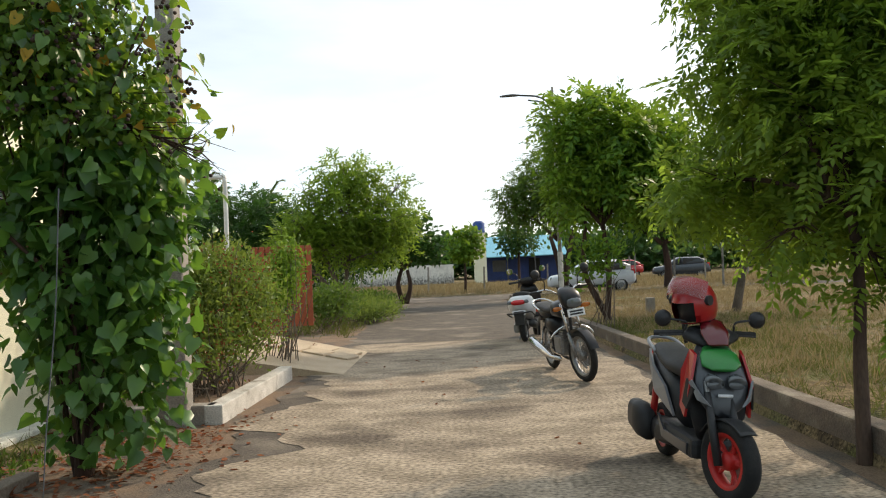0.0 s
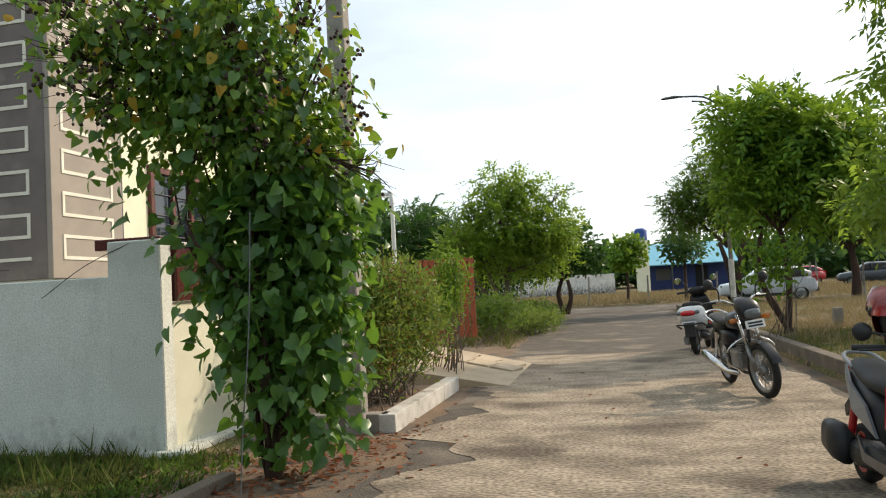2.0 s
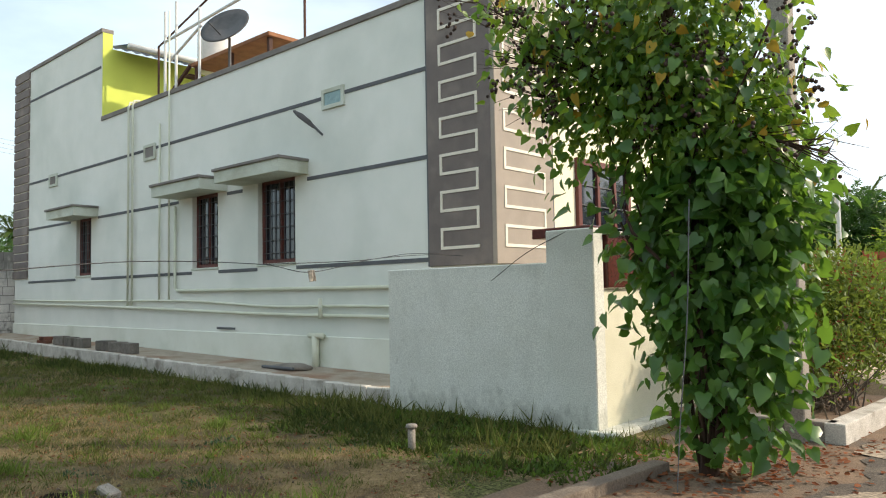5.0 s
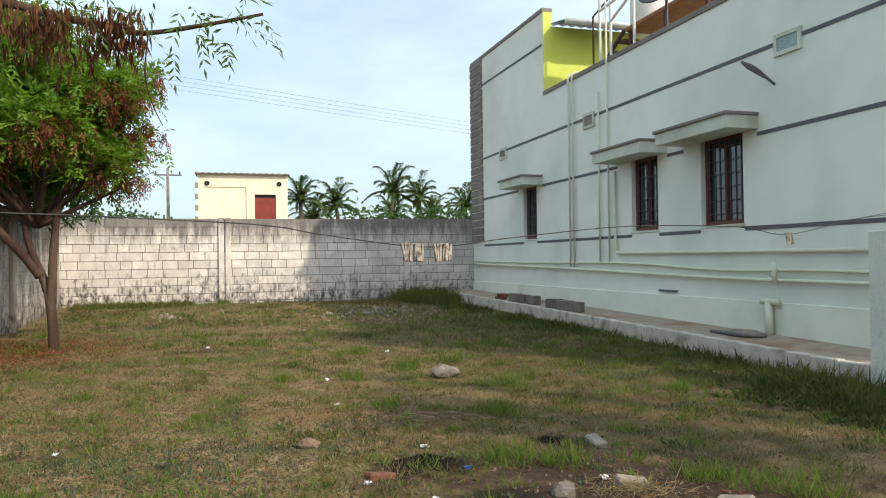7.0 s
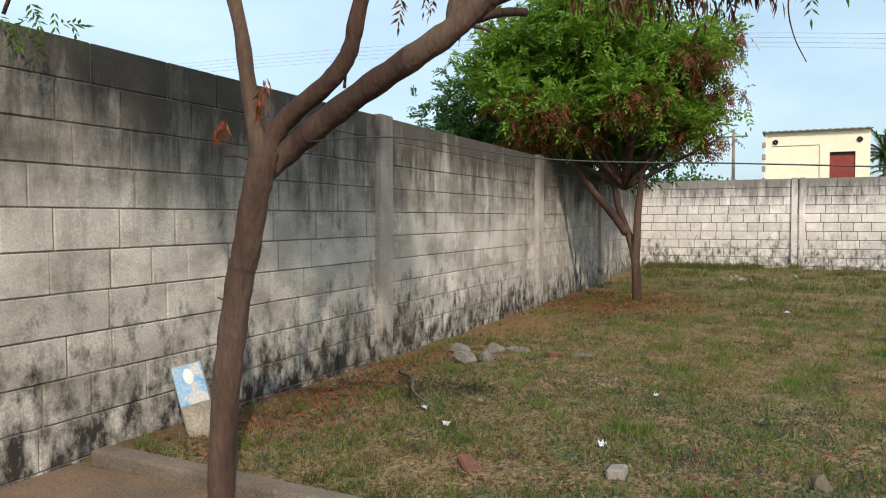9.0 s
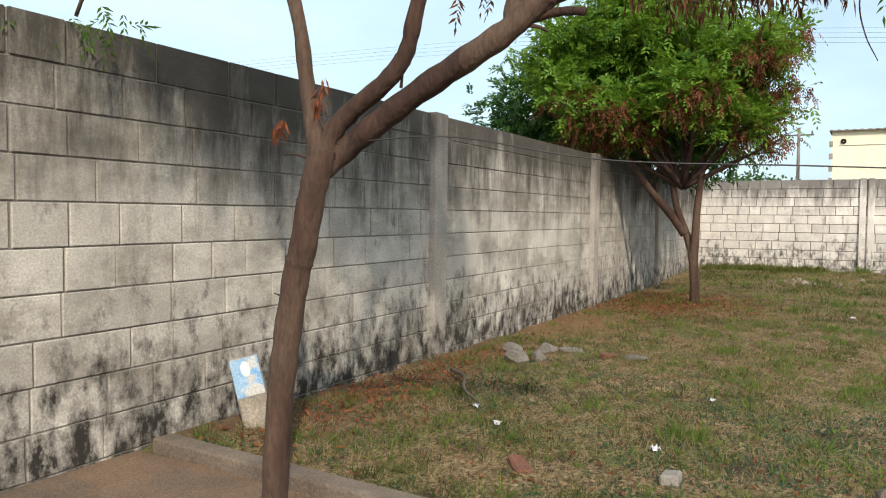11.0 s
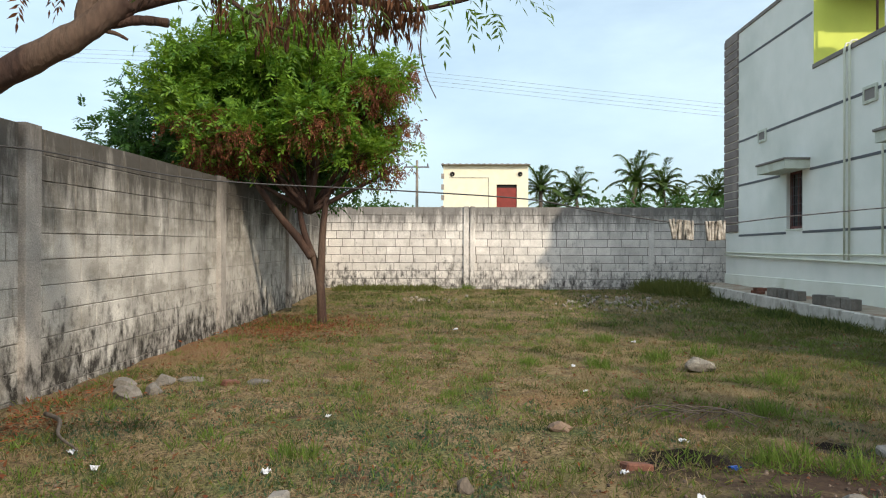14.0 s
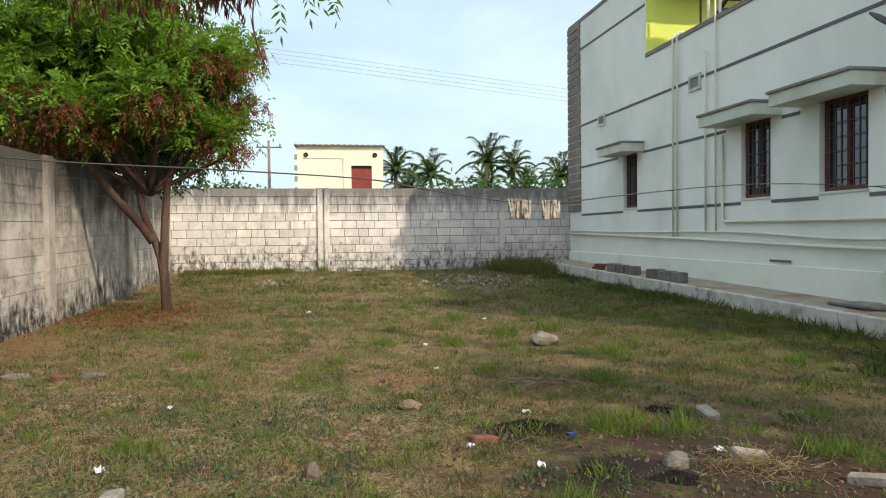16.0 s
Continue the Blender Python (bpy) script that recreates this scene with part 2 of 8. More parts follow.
M["front"] = mat("cream_boundary_plaster", (0.72, 0.7, 0.55), (0.64, 0.62, 0.47), 3.0, 0.87, 0.12, 70, c3=(0.45, 0.42, 0.3), s3=1.3, t3=(0.58, 0.75))
M["granite"] = mat("red_granite", (0.1, 0.022, 0.018), (0.06, 0.015, 0.013), 30.0, 0.25, 0.03, 80, grain=0.3)
M["vent_glass"] = mat("greenish_vent_glass", (0.28, 0.42, 0.42), (0.2, 0.32, 0.33), 20.0, 0.2, 0.05, 30)
M["red_door"] = mat("red_door_paint", (0.25, 0.035, 0.025), (0.19, 0.03, 0.02), 4.0, 0.6, 0.05, 50)
M["peg"] = mat("pale_wood_peg", (0.5, 0.46, 0.39), (0.1, 0.08, 0.06), 35.0, 0.7, 0.1, 200)
M["rust"] = mat("rusty_steel", (0.1, 0.045, 0.03), (0.06, 0.03, 0.022), 8.0, 0.8, 0.3, 60)
M["orange"] = mat("orange_primer_steel", (0.32, 0.14, 0.06), (0.22, 0.09, 0.04), 5.0, 0.75, 0.2, 60)
M["paint_blue"] = mat("worn_blue_paint", (0.16, 0.36, 0.62), (0.3, 0.45, 0.6), 7.0, 0.8, 0.2, 50, c3=(0.5, 0.5, 0.48), s3=9.0, t3=(0.55, 0.65))
M["soil"] = mat("red_brown_soil", (0.2, 0.13, 0.085), (0.13, 0.085, 0.058), 5.0, 0.97, 0.6, 30, c3=(0.27, 0.2, 0.14), s3=0.8)
M["wire"] = mat("black_wire", (0.02, 0.02, 0.022), (0.03, 0.03, 0.03), 5.0, 0.6, 0.0, 60)


# ---- building helpers ----
def finish(bm, name, material, smooth=False):
    me = bpy.data.meshes.new(name)
    bm.normal_update()
    bm.to_mesh(me)
    bm.free()
    if material:
        me.materials.append(material)
    if smooth:
        for p in me.polygons:
            p.use_smooth = True
    return me


def part(name, bm, material, parent=None, label="", smooth=False, kind=""):
    ob = new(name, finish(bm, name, material, smooth))
    if parent:
        ob.parent = parent
    return tagged(ob, label=label, kind=kind)


def thing(name, label, category, m=None, group="", kind=""):
    ob = new(name)
    if m is not None:
        ob.matrix_world = m
    return tagged(ob, label, category, group, kind)


def box(x0, y0, z0, x1, y1, z1, bevel=0.0, bm=None, rot=None):
    own = bm is None
    b = bmesh.new()
    g = bmesh.ops.create_cube(b, size=1.0)
    bmesh.ops.scale(b, vec=(x1 - x0, y1 - y0, z1 - z0), verts=g["verts"])
    if bevel:
        bmesh.ops.bevel(b, geom=b.edges[:], offset=bevel, segments=2 if bevel > 0.012 else 1, affect="EDGES", profile=0.6)
    m = Matrix.Translation(((x0 + x1) / 2, (y0 + y1) / 2, (z0 + z1) / 2))
    if rot is not None:
        m = m @ rot
    bmesh.ops.transform(b, matrix=m, verts=b.verts[:])
    if own:
        return b
    join(bm, b)
    return bm


def join(bm, other):
    tmp = bpy.data.meshes.new("tmp")
    other.to_mesh(tmp)
    other.free()
    bm.from_mesh(tmp)
    bpy.data.meshes.remove(tmp)


def tube(points, radii, seg=8, bm=None, flat=1.0):
    """A round bar along points, with a radius at each."""
    own = bm or bmesh.new()
    pts = [Vector(p) for p in points]
    if isinstance(radii, (int, float)):
        radii = [radii] * len(pts)
    rings, ref = [], Vector((0.31, 0.17, 0.93))
    for k, p in enumerate(pts):
        d = (pts[min(k + 1, len(pts) - 1)] - pts[max(k - 1, 0)]).normalized()
        a = d.cross(ref)
        if a.length < 0.05:
            a = d.cross(Vector((1, 0, 0)))
        a.normalize()
        b = d.cross(a)
        ref = a.cross(d) if k else ref
        rings.append([own.verts.new(p + (a * math.cos(t) + b * math.sin(t) * flat) * radii[k]) for t in (2 * math.pi * s / seg for s in range(seg))])
        ref = Vector((0.31, 0.17, 0.93))
    for r0, r1 in zip(rings, rings[1:]):
        for s in range(seg):
            own.faces.new((r0[s], r0[(s + 1) % seg], r1[(s + 1) % seg], r1[s]))
    own.faces.new(rings[0][::-1])
    own.faces.new(rings[-1])
    return own


def bend(points, n=6):
    """A smooth curve through the points (Catmull-Rom)."""
    p = [Vector(q) for q in points]
    p = [2 * p[0] - p[1]] + p + [2 * p[-1] - p[-2]]
    out = []
    for k in range(1, len(p) - 2):
        for s in range(n):
            t = s / n
            out.append(0.5 * (2 * p[k] + (p[k + 1] - p[k - 1]) * t + (2 * p[k - 1] - 5 * p[k] + 4 * p[k + 1] - p[k + 2]) * t * t
                              + (3 * p[k] - p[k - 1] - 3 * p[k + 1] + p[k + 2]) * t ** 3))
    out.append(p[-2])
    return out


def lathe(profile, seg=24, axis="z", bm=None):
    """A turned body from (radius, height) pairs."""
    own = bm or bmesh.new()
    rings = []
    for r, h in profile:
        ring = []
        for s in range(seg):
            c, q = r * math.cos(2 * math.pi * s / seg), r * math.sin(2 * math.pi * s / seg)
            ring.append(own.verts.new({"z": (c, q, h), "y": (c, h, q), "x": (h, c, q)}[axis]))
        rings.append(ring)
    for a, b in zip(rings, rings[1:]):
        for s in range(seg):
            own.faces.new((a[s], a[(s + 1) % seg], b[(s + 1) % seg], b[s]))
    bmesh.ops.recalc_face_normals(own, faces=own.faces[:])
    return own


def loft(sections, seg=16, power=2.6, bm=None):
    """A closed skin over upright superellipse sections (x, y, z, half width, half height[, slope of the section])."""
    own = bm or bmesh.new()
    rings = []
    for x, y, z, w, h, *tilt in sections:
        ring = []
        for s in range(seg):
            a = 2 * math.pi * s / seg
            c, q = math.cos(a), math.sin(a)
            v = math.copysign(abs(c) ** (2 / power), c) * w
            u = math.copysign(abs(q) ** (2 / power), q) * h
            ring.append(own.verts.new((x + (tilt[0] * u if tilt else 0), y + v, z + u)))
        rings.append(ring)
    for a, b in zip(rings, rings[1:]):
        for s in range(seg):
            own.faces.new((a[s], a[(s + 1) % seg], b[(s + 1) % seg], b[s]))
    own.faces.new(rings[0])
    own.faces.new(rings[-1][::-1])
    bmesh.ops.recalc_face_normals(own, faces=own.faces[:])
    return own


def solid(points, depth):
    """A slab whose outline is given in 3D, depth (a vector) thick."""
    bm = bmesh.new()
    f = bm.faces.new([bm.verts.new(p) for p in points])
    g = bmesh.ops.extrude_face_region(bm, geom=[f])
    bmesh.ops.translate(bm, vec=depth, verts=[v for v in g["geom"] if isinstance(v, bmesh.types.BMVert)])
    bmesh.ops.recalc_face_normals(bm, faces=bm.faces[:])
    return bm


def raw(name, verts, faces, material, parent=None, kind="", label="", smooth=False):
    me = bpy.data.meshes.new(name)
    me.from_pydata(verts, [], faces)
    me.materials.append(material)
    if smooth:
        me.polygons.foreach_set("use_smooth", [True] * len(me.polygons))
    me.update()
    ob = new(name, me)
    if parent:
        ob.parent = parent
    return tagged(ob, label=label, kind=kind)


# ---- ground and roads ----
def height(x, y):
    back = 0.18 * min(max((-x - 9.0) / 15.0, 0), 1)
    if x < -3.5:
        return back
    if x > 2.85 and y < 31.0:
        return 0.2 * min(max((31.0 - y) / 2.0, 0), 1)
    if y > 31.0:
        return 0.02 if y > 37 else -0.03
    return -0.03


def relief(x, y):
    """Small humps and hollows of the plot and of the field."""
    if not ((-26 < x < -3.7 or 3.1 < x < 14) and -6 < y < 31):
        return 0.0
    h = 0.035 * noise.noise((x * 1.1, y * 1.1, 0)) + 0.018 * noise.noise((x * 3.3, y * 3.3, 4))
    return h + (0.012 * noise.noise((x * 8.1, y * 8.1, 2)) if -10.0 < x < -3.7 else 0.0)


def grid_lines(cuts):
    out = []
    for a, b, step in cuts:
        n = max(1, round((b - a) / step))
        out += [a + (b - a) * k / n for k in range(n)]
    return out + [cuts[-1][1]]


def ground_material():
    m = mat("dry_grass_and_soil", (0.27, 0.195, 0.11), (0.12, 0.088, 0.048), 7.0, 0.97, 1.0, 22.0, c3=(0.1, 0.108, 0.042), s3=1.5, t3=(0.48, 0.62), grain=0.75, spec=0.08)
    n, l = m.node_tree.nodes, m.node_tree.links
    b = n["Principled BSDF"]
    col = b.inputs["Base Color"].links[0].from_socket
    geo = n.new("ShaderNodeNewGeometry")
    for sc, lo, hi, c in ((0.32, 0.56, 0.72, (0.22, 0.11, 0.05)), (0.9, 0.62, 0.74, (0.035, 0.026, 0.02)), (0.12, 0.5, 0.62, (0.22, 0.16, 0.08)), (2.3, 0.56, 0.66, (0.05, 0.036, 0.026)), (26.0, 0.57, 0.66, (0.03, 0.023, 0.017)), (44.0, 0.6, 0.67, (0.33, 0.26, 0.16))):
        t = n.new("ShaderNodeTexNoise")
        t.inputs["Scale"].default_value, t.inputs["Detail"].default_value = sc, 9.0
        t.inputs["Roughness"].default_value = 0.65
        l.new(geo.outputs["Position"], t.inputs["Vector"])
        r = n.new("ShaderNodeMapRange")
        r.inputs["From Min"].default_value, r.inputs["From Max"].default_value = lo, hi
        r.inputs["To Max"].default_value = 0.8
        l.new(t.outputs["Fac"], r.inputs["Value"])
        x = n.new("ShaderNodeMix")
        x.data_type = "RGBA"
        l.new(r.outputs["Result"], x.inputs["Factor"])
        l.new(col, x.inputs["A"])
        x.inputs["B"].default_value = (*c, 1)
        col = x.outputs["Result"]
    # bare dark soil where rubbish was burnt, red soil along the block wall, the house's shade painted into the dark
    # grass at y > 3.5
    for (cx, cy), r0, r1, c, amt in (((-4.3, 1.8), 1.9, 0.75, (0.045, 0.029, 0.023), 0.93), ((-6.9, 1.4), 1.0, 0.3, (0.09, 0.06, 0.04), 0.7), ((-5.42, 0.9), 0.4, 0.2, (0.012, 0.01, 0.009), 0.97),
                                     ((-5.79, 2.06), 0.25, 0.1, (0.015, 0.013, 0.012), 0.9), ((-4.53, 1.11), 0.36, 0.12, (0.02, 0.016, 0.014), 0.9), ((-9.0, 4.7), 3.2, 1.4, (0.055, 0.058, 0.026), 0.7), ((-14.5, 4.8), 3.4, 1.6, (0.055, 0.058, 0.026), 0.6), ((-6.5, 3.6), 1.8, 0.7, (0.075, 0.062, 0.036), 0.8), ((-13.6, -3.4), 2.2, 0.6, (0.15, 0.065, 0.035), 0.8),
                                     ((-10.5, -4.4), 1.6, 0.5, (0.2, 0.1, 0.055), 0.7), ((-7.5, -4.4), 1.3, 0.4, (0.16, 0.1, 0.06), 0.7), ((-4.8, -4.4), 1.4, 0.5, (0.12, 0.075, 0.05), 0.8)):
        t = n.new("ShaderNodeTexNoise")
        t.inputs["Scale"].default_value, t.inputs["Detail"].default_value = 2.6, 8.0
        l.new(geo.outputs["Position"], t.inputs["Vector"])
        dv = n.new("ShaderNodeVectorMath")
        dv.operation = "DISTANCE"
        flat = n.new("ShaderNodeVectorMath")
        flat.operation = "MULTIPLY"
        flat.inputs[1].default_value = (1, 1, 0)
        l.new(geo.outputs["Position"], flat.inputs[0])
        l.new(flat.outputs["Vector"], dv.inputs[0])
        dv.inputs[1].default_value = (cx, cy, 0)
        add = n.new("ShaderNodeMath")
        add.operation = "MULTIPLY_ADD"
        l.new(t.outputs["Fac"], add.inputs[0])
        add.inputs[1].default_value = r0 * 1.6
        l.new(dv.outputs["Value"], add.inputs[2])
        r = n.new("ShaderNodeMapRange")
        r.inputs["From Min"].default_value, r.inputs["From Max"].default_value = r0 * 1.8, r1 + r0 * 0.8
        r.inputs["To Max"].default_value = amt
        l.new(add.outputs[0], r.inputs["Value"])
        x = n.new("ShaderNodeMix")
        x.data_type = "RGBA"
        l.new(r.outputs["Result"], x.inputs["Factor"])
        l.new(col, x.inputs["A"])
        x.inputs["B"].default_value = (*c, 1)
        col = x.outputs["Result"]
    l.new(col, b.inputs["Base Color"])
    return m


M["ground"] = ground_material()
gx = grid_lines([(-1500, -60, 480), (-60, -26, 8), (-26, -10, 0.28), (-10, -3.62, 0.075), (-3.62, -3.48, 0.14), (-3.48, 2.8, 1.57), (2.8, 2.9, 0.1), (2.9, 14, 0.55), (14, 60, 9), (60, 1500, 480)])
gy = grid_lines([(-1500, -40, 480), (-40, -6, 8), (-6, -4.4, 0.28), (-4.4, 5.2, 0.09), (5.2, 8, 0.28), (8, 31, 0.6), (31, 37.5, 0.8), (37.5, 80, 5), (80, 1500, 470)])
gv, gf = [], []
for y in gy:
    for x in gx:
        gv.append((x, y, height(x, y) + relief(x, y)))
nx = len(gx)
for j in range(len(gy) - 1):
    for i in range(nx - 1):
        gf.append((j * nx + i, j * nx + i + 1, (j + 1) * nx + i + 1, (j + 1) * nx + i))
ground = tagged(raw("ground", gv, gf, M["ground"], smooth=True), "patchy dry grass and brown soil of the vacant plot", "ground", kind="structure")

M["road"] = mat("worn_concrete_road", (0.42, 0.34, 0.255), (0.24, 0.192, 0.14), 2.6, 0.93, 0.5, 20.0, c3=(0.13, 0.102, 0.077), s3=0.9, t3=(0.5, 0.66), stretch=(0.8, 1.2, 1), grain=0.6, spec=0.2)
M["road_dark"] = mat("dark_old_asphalt", (0.13, 0.104, 0.08), (0.08, 0.065, 0.052), 3.4, 0.94, 0.5, 50.0, c3=(0.22, 0.18, 0.14), s3=0.9, t3=(0.54, 0.68), grain=0.5)
M["sand"] = mat("sandy_verge", (0.22, 0.145, 0.092), (0.15, 0.1, 0.066), 3.0, 0.97, 0.5, 40.0, c3=(0.1, 0.085, 0.07), s3=1.2, grain=0.35)


def strip(name, left, right, y0, y1, step, z, material, label, wob=0.12, seed=0.0):
    vs, fs = [], []
    n = int((y1 - y0) / step)
    for k in range(n + 1):
        y = y0 + (y1 - y0) * k / n
        a = left + wob * noise.noise((y * 0.9, seed, 1)) + wob * 0.6 * noise.noise((y * 3.1, seed, 5))
        b = right + wob * 0.4 * noise.noise((y * 1.3, seed, 9))
        for q in range(7):
            vs.append((a + (b - a) * q / 6, y, z))
    for k in range(n):
        for q in range(6):
            i = k * 7 + q
            fs.append((i, i + 1, i + 8, i + 7))
    return tagged(raw(name, vs, fs, material), label, "road", kind="structure")


strip("verge", -3.5, 2.84, -16, 31.4, 0.4, -0.012, M["sand"], "sandy brown verge along the road", 0.02)
strip("road", -1.55, 2.5, 3.9, 14.3, 0.13, 0.0, M["road"], "worn pale concrete road with dark patches", 0.7)
# past y 14 the dark tone also paints the roadside trees' shadow on the asphalt
strip("road_asphalt", -1.75, 2.6, -16, 31.4, 0.15, -0.005, M["road_dark"], "old dark asphalt road surface, tree shadow in its far tone", 0.25, 3.0)
tagged(raw("cross_road", [(-80, 30.9, 0.004), (80, 30.9, 0.004), (80, 36.6, 0.004), (-80, 36.6, 0.004)], [(0, 1, 2, 3)], M["road_dark"]),
       "old asphalt cross road", "road", kind="structure")

# ---- block walls of the plot ----
LEFT_Y = -4.38
SLOPE = pose(-1.7, LEFT_Y, -0.02, 0, 0.7, 0)          # the wall climbs a little towards the back
left_wall = part("wall_left", box(-15.4, -0.2, -0.3, 0.0, -0.011, 2.415), M["mortar"])
left_wall.matrix_world = SLOPE
left_wall = tagged(left_wall,
                   "weathered grey concrete block compound wall with mould stains", "wall", kind="structure")
a0, a1 = Vector((-17.1, LEFT_Y, 0)), Vector((-24.2, -4.8, 0))
left_turn = (a1 - a0).length
turn_m = Matrix.Translation(a0) @ Matrix.Rotation(math.atan2(a1.y - a0.y, a1.x - a0.x) - math.pi, 4, "Z")
left_end = part("wall_left_end", box(-left_turn, -0.2, -0.3, 0.0, -0.011, 2.6), M["mortar"])
left_end.matrix_world = turn_m
tagged(left_end, "weathered concrete block wall running into the corner", "wall", kind="structure")
FAR_X = -24.05
far_wall = tagged(part("wall_far", box(FAR_X - 0.22, -5.0, -0.3, FAR_X - 0.02, 9.5, 2.75), M["mortar_far"]),
                  "whitewashed concrete block wall closing the plot", "wall", kind="structure")


def lay(parent, length, courses, h, bw, place, near, material, seed, shrink=0.008, from_x=0.0):
    """Courses of blocks along a wall: the near stretch as parts that share a few meshes, the rest in one mesh."""
    rnd = random.Random(seed)
    shapes = {}
    far = bmesh.new()
    for c in range(courses):
        x = -(c % 2) * bw * 0.5 * rnd.uniform(0.6, 1.2)
        while x < length:
            w = bw * rnd.choice((0.7, 0.9, 1.0, 1.0, 1.3, 1.6))
            a, b = max(x, 0), min(x + w, length)
            x += w
            if b - a < 0.06:
                continue
            m = place @ pose(-a - (b - a), 0, c * h + shrink / 2, rnd.uniform(-0.3, 0.3), 0, 0)
            m = m @ Matrix.Translation((0, rnd.uniform(-0.003, 0.003), 0))
            if a < near:
                key = round((b - a) / 0.02)
                if key not in shapes:
                    me = finish(box(0.006, -0.03, 0, key * 0.02 - 0.006, 0.0, h - shrink, 0.005), "block", material)
                    shapes[key] = me
                o = new("block", shapes[key])
                o.parent = parent
                o.matrix_world = m
            else:
                q = box(0.01, -0.03, 0, b - a - 0.01, 0.0, h - shrink)
                bmesh.ops.transform(q, matrix=m, verts=q.verts[:])
                join(far, q)
    if far.verts:
        part("blocks", far, material, parent, kind="stuff").matrix_world = Matrix.Identity(4)
    else:
        far.free()


# ---- the house's pale walls ----
HY = 7.51
ROOF, REAR = 5.65, 7.78
house = thing("house", "pale green plastered flat-roofed house with brown corner panels", "house")


def wall_with_holes(x0, x1, z0, z1, y0, y1, holes):
    """A wall along x, from y0 to y1 thick, with rectangular openings (xa, xb, za, zb) right through it."""
    bm = bmesh.new()
    xs = sorted({x0, x1, *[h[0] for h in holes], *[h[1] for h in holes]})
    for a, b in zip(xs, xs[1:]):
        mid = (a + b) / 2
        z = z0
        for h in sorted([h for h in holes if h[0] < mid < h[1]], key=lambda q: q[2]):
            if h[2] > z:
                box(a, y0, z, b, y1, h[2], bm=bm)
            z = h[3]
        if z < z1:
            box(a, y0, z, b, y1, z1, bm=bm)
    bmesh.ops.remove_doubles(bm, verts=bm.verts[:], dist=0.0005)
    return bm


WINDOWS = [(-11.42, -10.34, 1.93, 3.4), (-13.66, -12.73, 1.93, 3.36), (-19.2, -18.34, 1.93, 3.33)]
VENTS = [(-9.52, -9.1, 4.4, 4.6), (-15.58, -15.2, 4.36, 4.58), (-20.85, -20.45, 4.36, 4.56)]
part("wall", wall_with_holes(-23.4, -6.1, 0.72, ROOF - 0.1, HY, HY + 0.23, WINDOWS + VENTS), M["plaster"], house)
part("wall", box(-23.4, HY, ROOF - 0.1, -17.8, HY + 0.23, REAR - 0.1), M["plaster"], house)
part("dado", box(-23.42, HY - 0.035, 0.0, -6.08, HY + 0.2, 0.72, 0.008), M["plaster_low"], house, "slightly soiled plaster dado")
part("coping", box(-17.8, HY - 0.03, ROOF - 0.1, -7.23, HY + 0.26, ROOF, 0.008), M["cap"], house, "grey brown parapet coping")
part("coping", box(-23.44, HY - 0.03, REAR - 0.1, -17.78, HY + 0.26, REAR, 0.008), M["cap"], house, "grey brown parapet coping")
# walls round the other sides, and the roof slab
part("wall", box(-6.33, HY + 0.23, 0.0, -6.12, 17.0, ROOF - 0.1), M["cream"], house, "cream front wall")
part("wall", box(-23.4, 16.8, 0.0, -6.33, 17.0, ROOF), M["plaster"], house)
part("wall", box(-23.4, HY + 0.23, 0.0, -23.18, 16.8, REAR - 0.1), M["plaster"], house)
part("roof", box(-23.18, HY + 0.23, 4.55, -6.33, 16.8, 4.7), M["slab"], house, "bare concrete roof slab")
part("floor", box(-23.1, HY + 0.23, 0.5, -6.4, 16.7, 0.6), M["slab"], house)
# rear room on the roof: lime green wall, blue sheet roof, white gutter
part("rear_wall", box(-18.05, HY + 0.23, 4.7, -17.82, 13.5, REAR - 0.45), M["lime"], house, "lime green plastered wall")
part("rear_door", box(-17.83, 9.6, 4.72, -17.78, 10.6, 6.5, 0.005), M["cream"], house, "pale yellow door panel")
bm = bmesh.new()
for k in range(90):
    y0, y1 = HY + 0.3 + k * 0.065, HY + 0.3 + (k + 1) * 0.065
    h0, h1 = 0.022 * math.sin(k * 1.57), 0.022 * math.sin((k + 1) * 1.57)
    v = [bm.verts.new(p) for p in ((-18.2, y0, REAR - 0.28 + h0), (-18.2, y1, REAR - 0.28 + h1), (-17.0, y1, REAR - 0.5 + h1), (-17.0, y0, REAR - 0.5 + h0))]
    bm.faces.new(v)
bmesh.ops.remove_doubles(bm, verts=bm.verts[:], dist=0.001)
g = bmesh.ops.extrude_face_region(bm, geom=bm.faces[:])
bmesh.ops.translate(bm, vec=(0, 0, 0.006), verts=[v for v in g["geom"] if isinstance(v, bmesh.types.BMVert)])
M["blue_sheet"] = mat("blue_roof_sheet", (0.05, 0.12, 0.3), (0.08, 0.16, 0.36), 3.0, 0.5, 0.05, 50)
part("sheet_roof", bm, M["blue_sheet"], house, "blue corrugated sheet roof")
part("gutter", tube([(-16.98, HY + 0.25, REAR - 0.56), (-16.98, 13.4, REAR - 0.56)], 0.075, 10), M["pvc_white"], house, "white pipe gutter", True)

part("wall_end", box(-17.8, HY + 0.004, ROOF + 0.002, -17.785, HY + 0.24, REAR - 0.1), M["lime"], house)

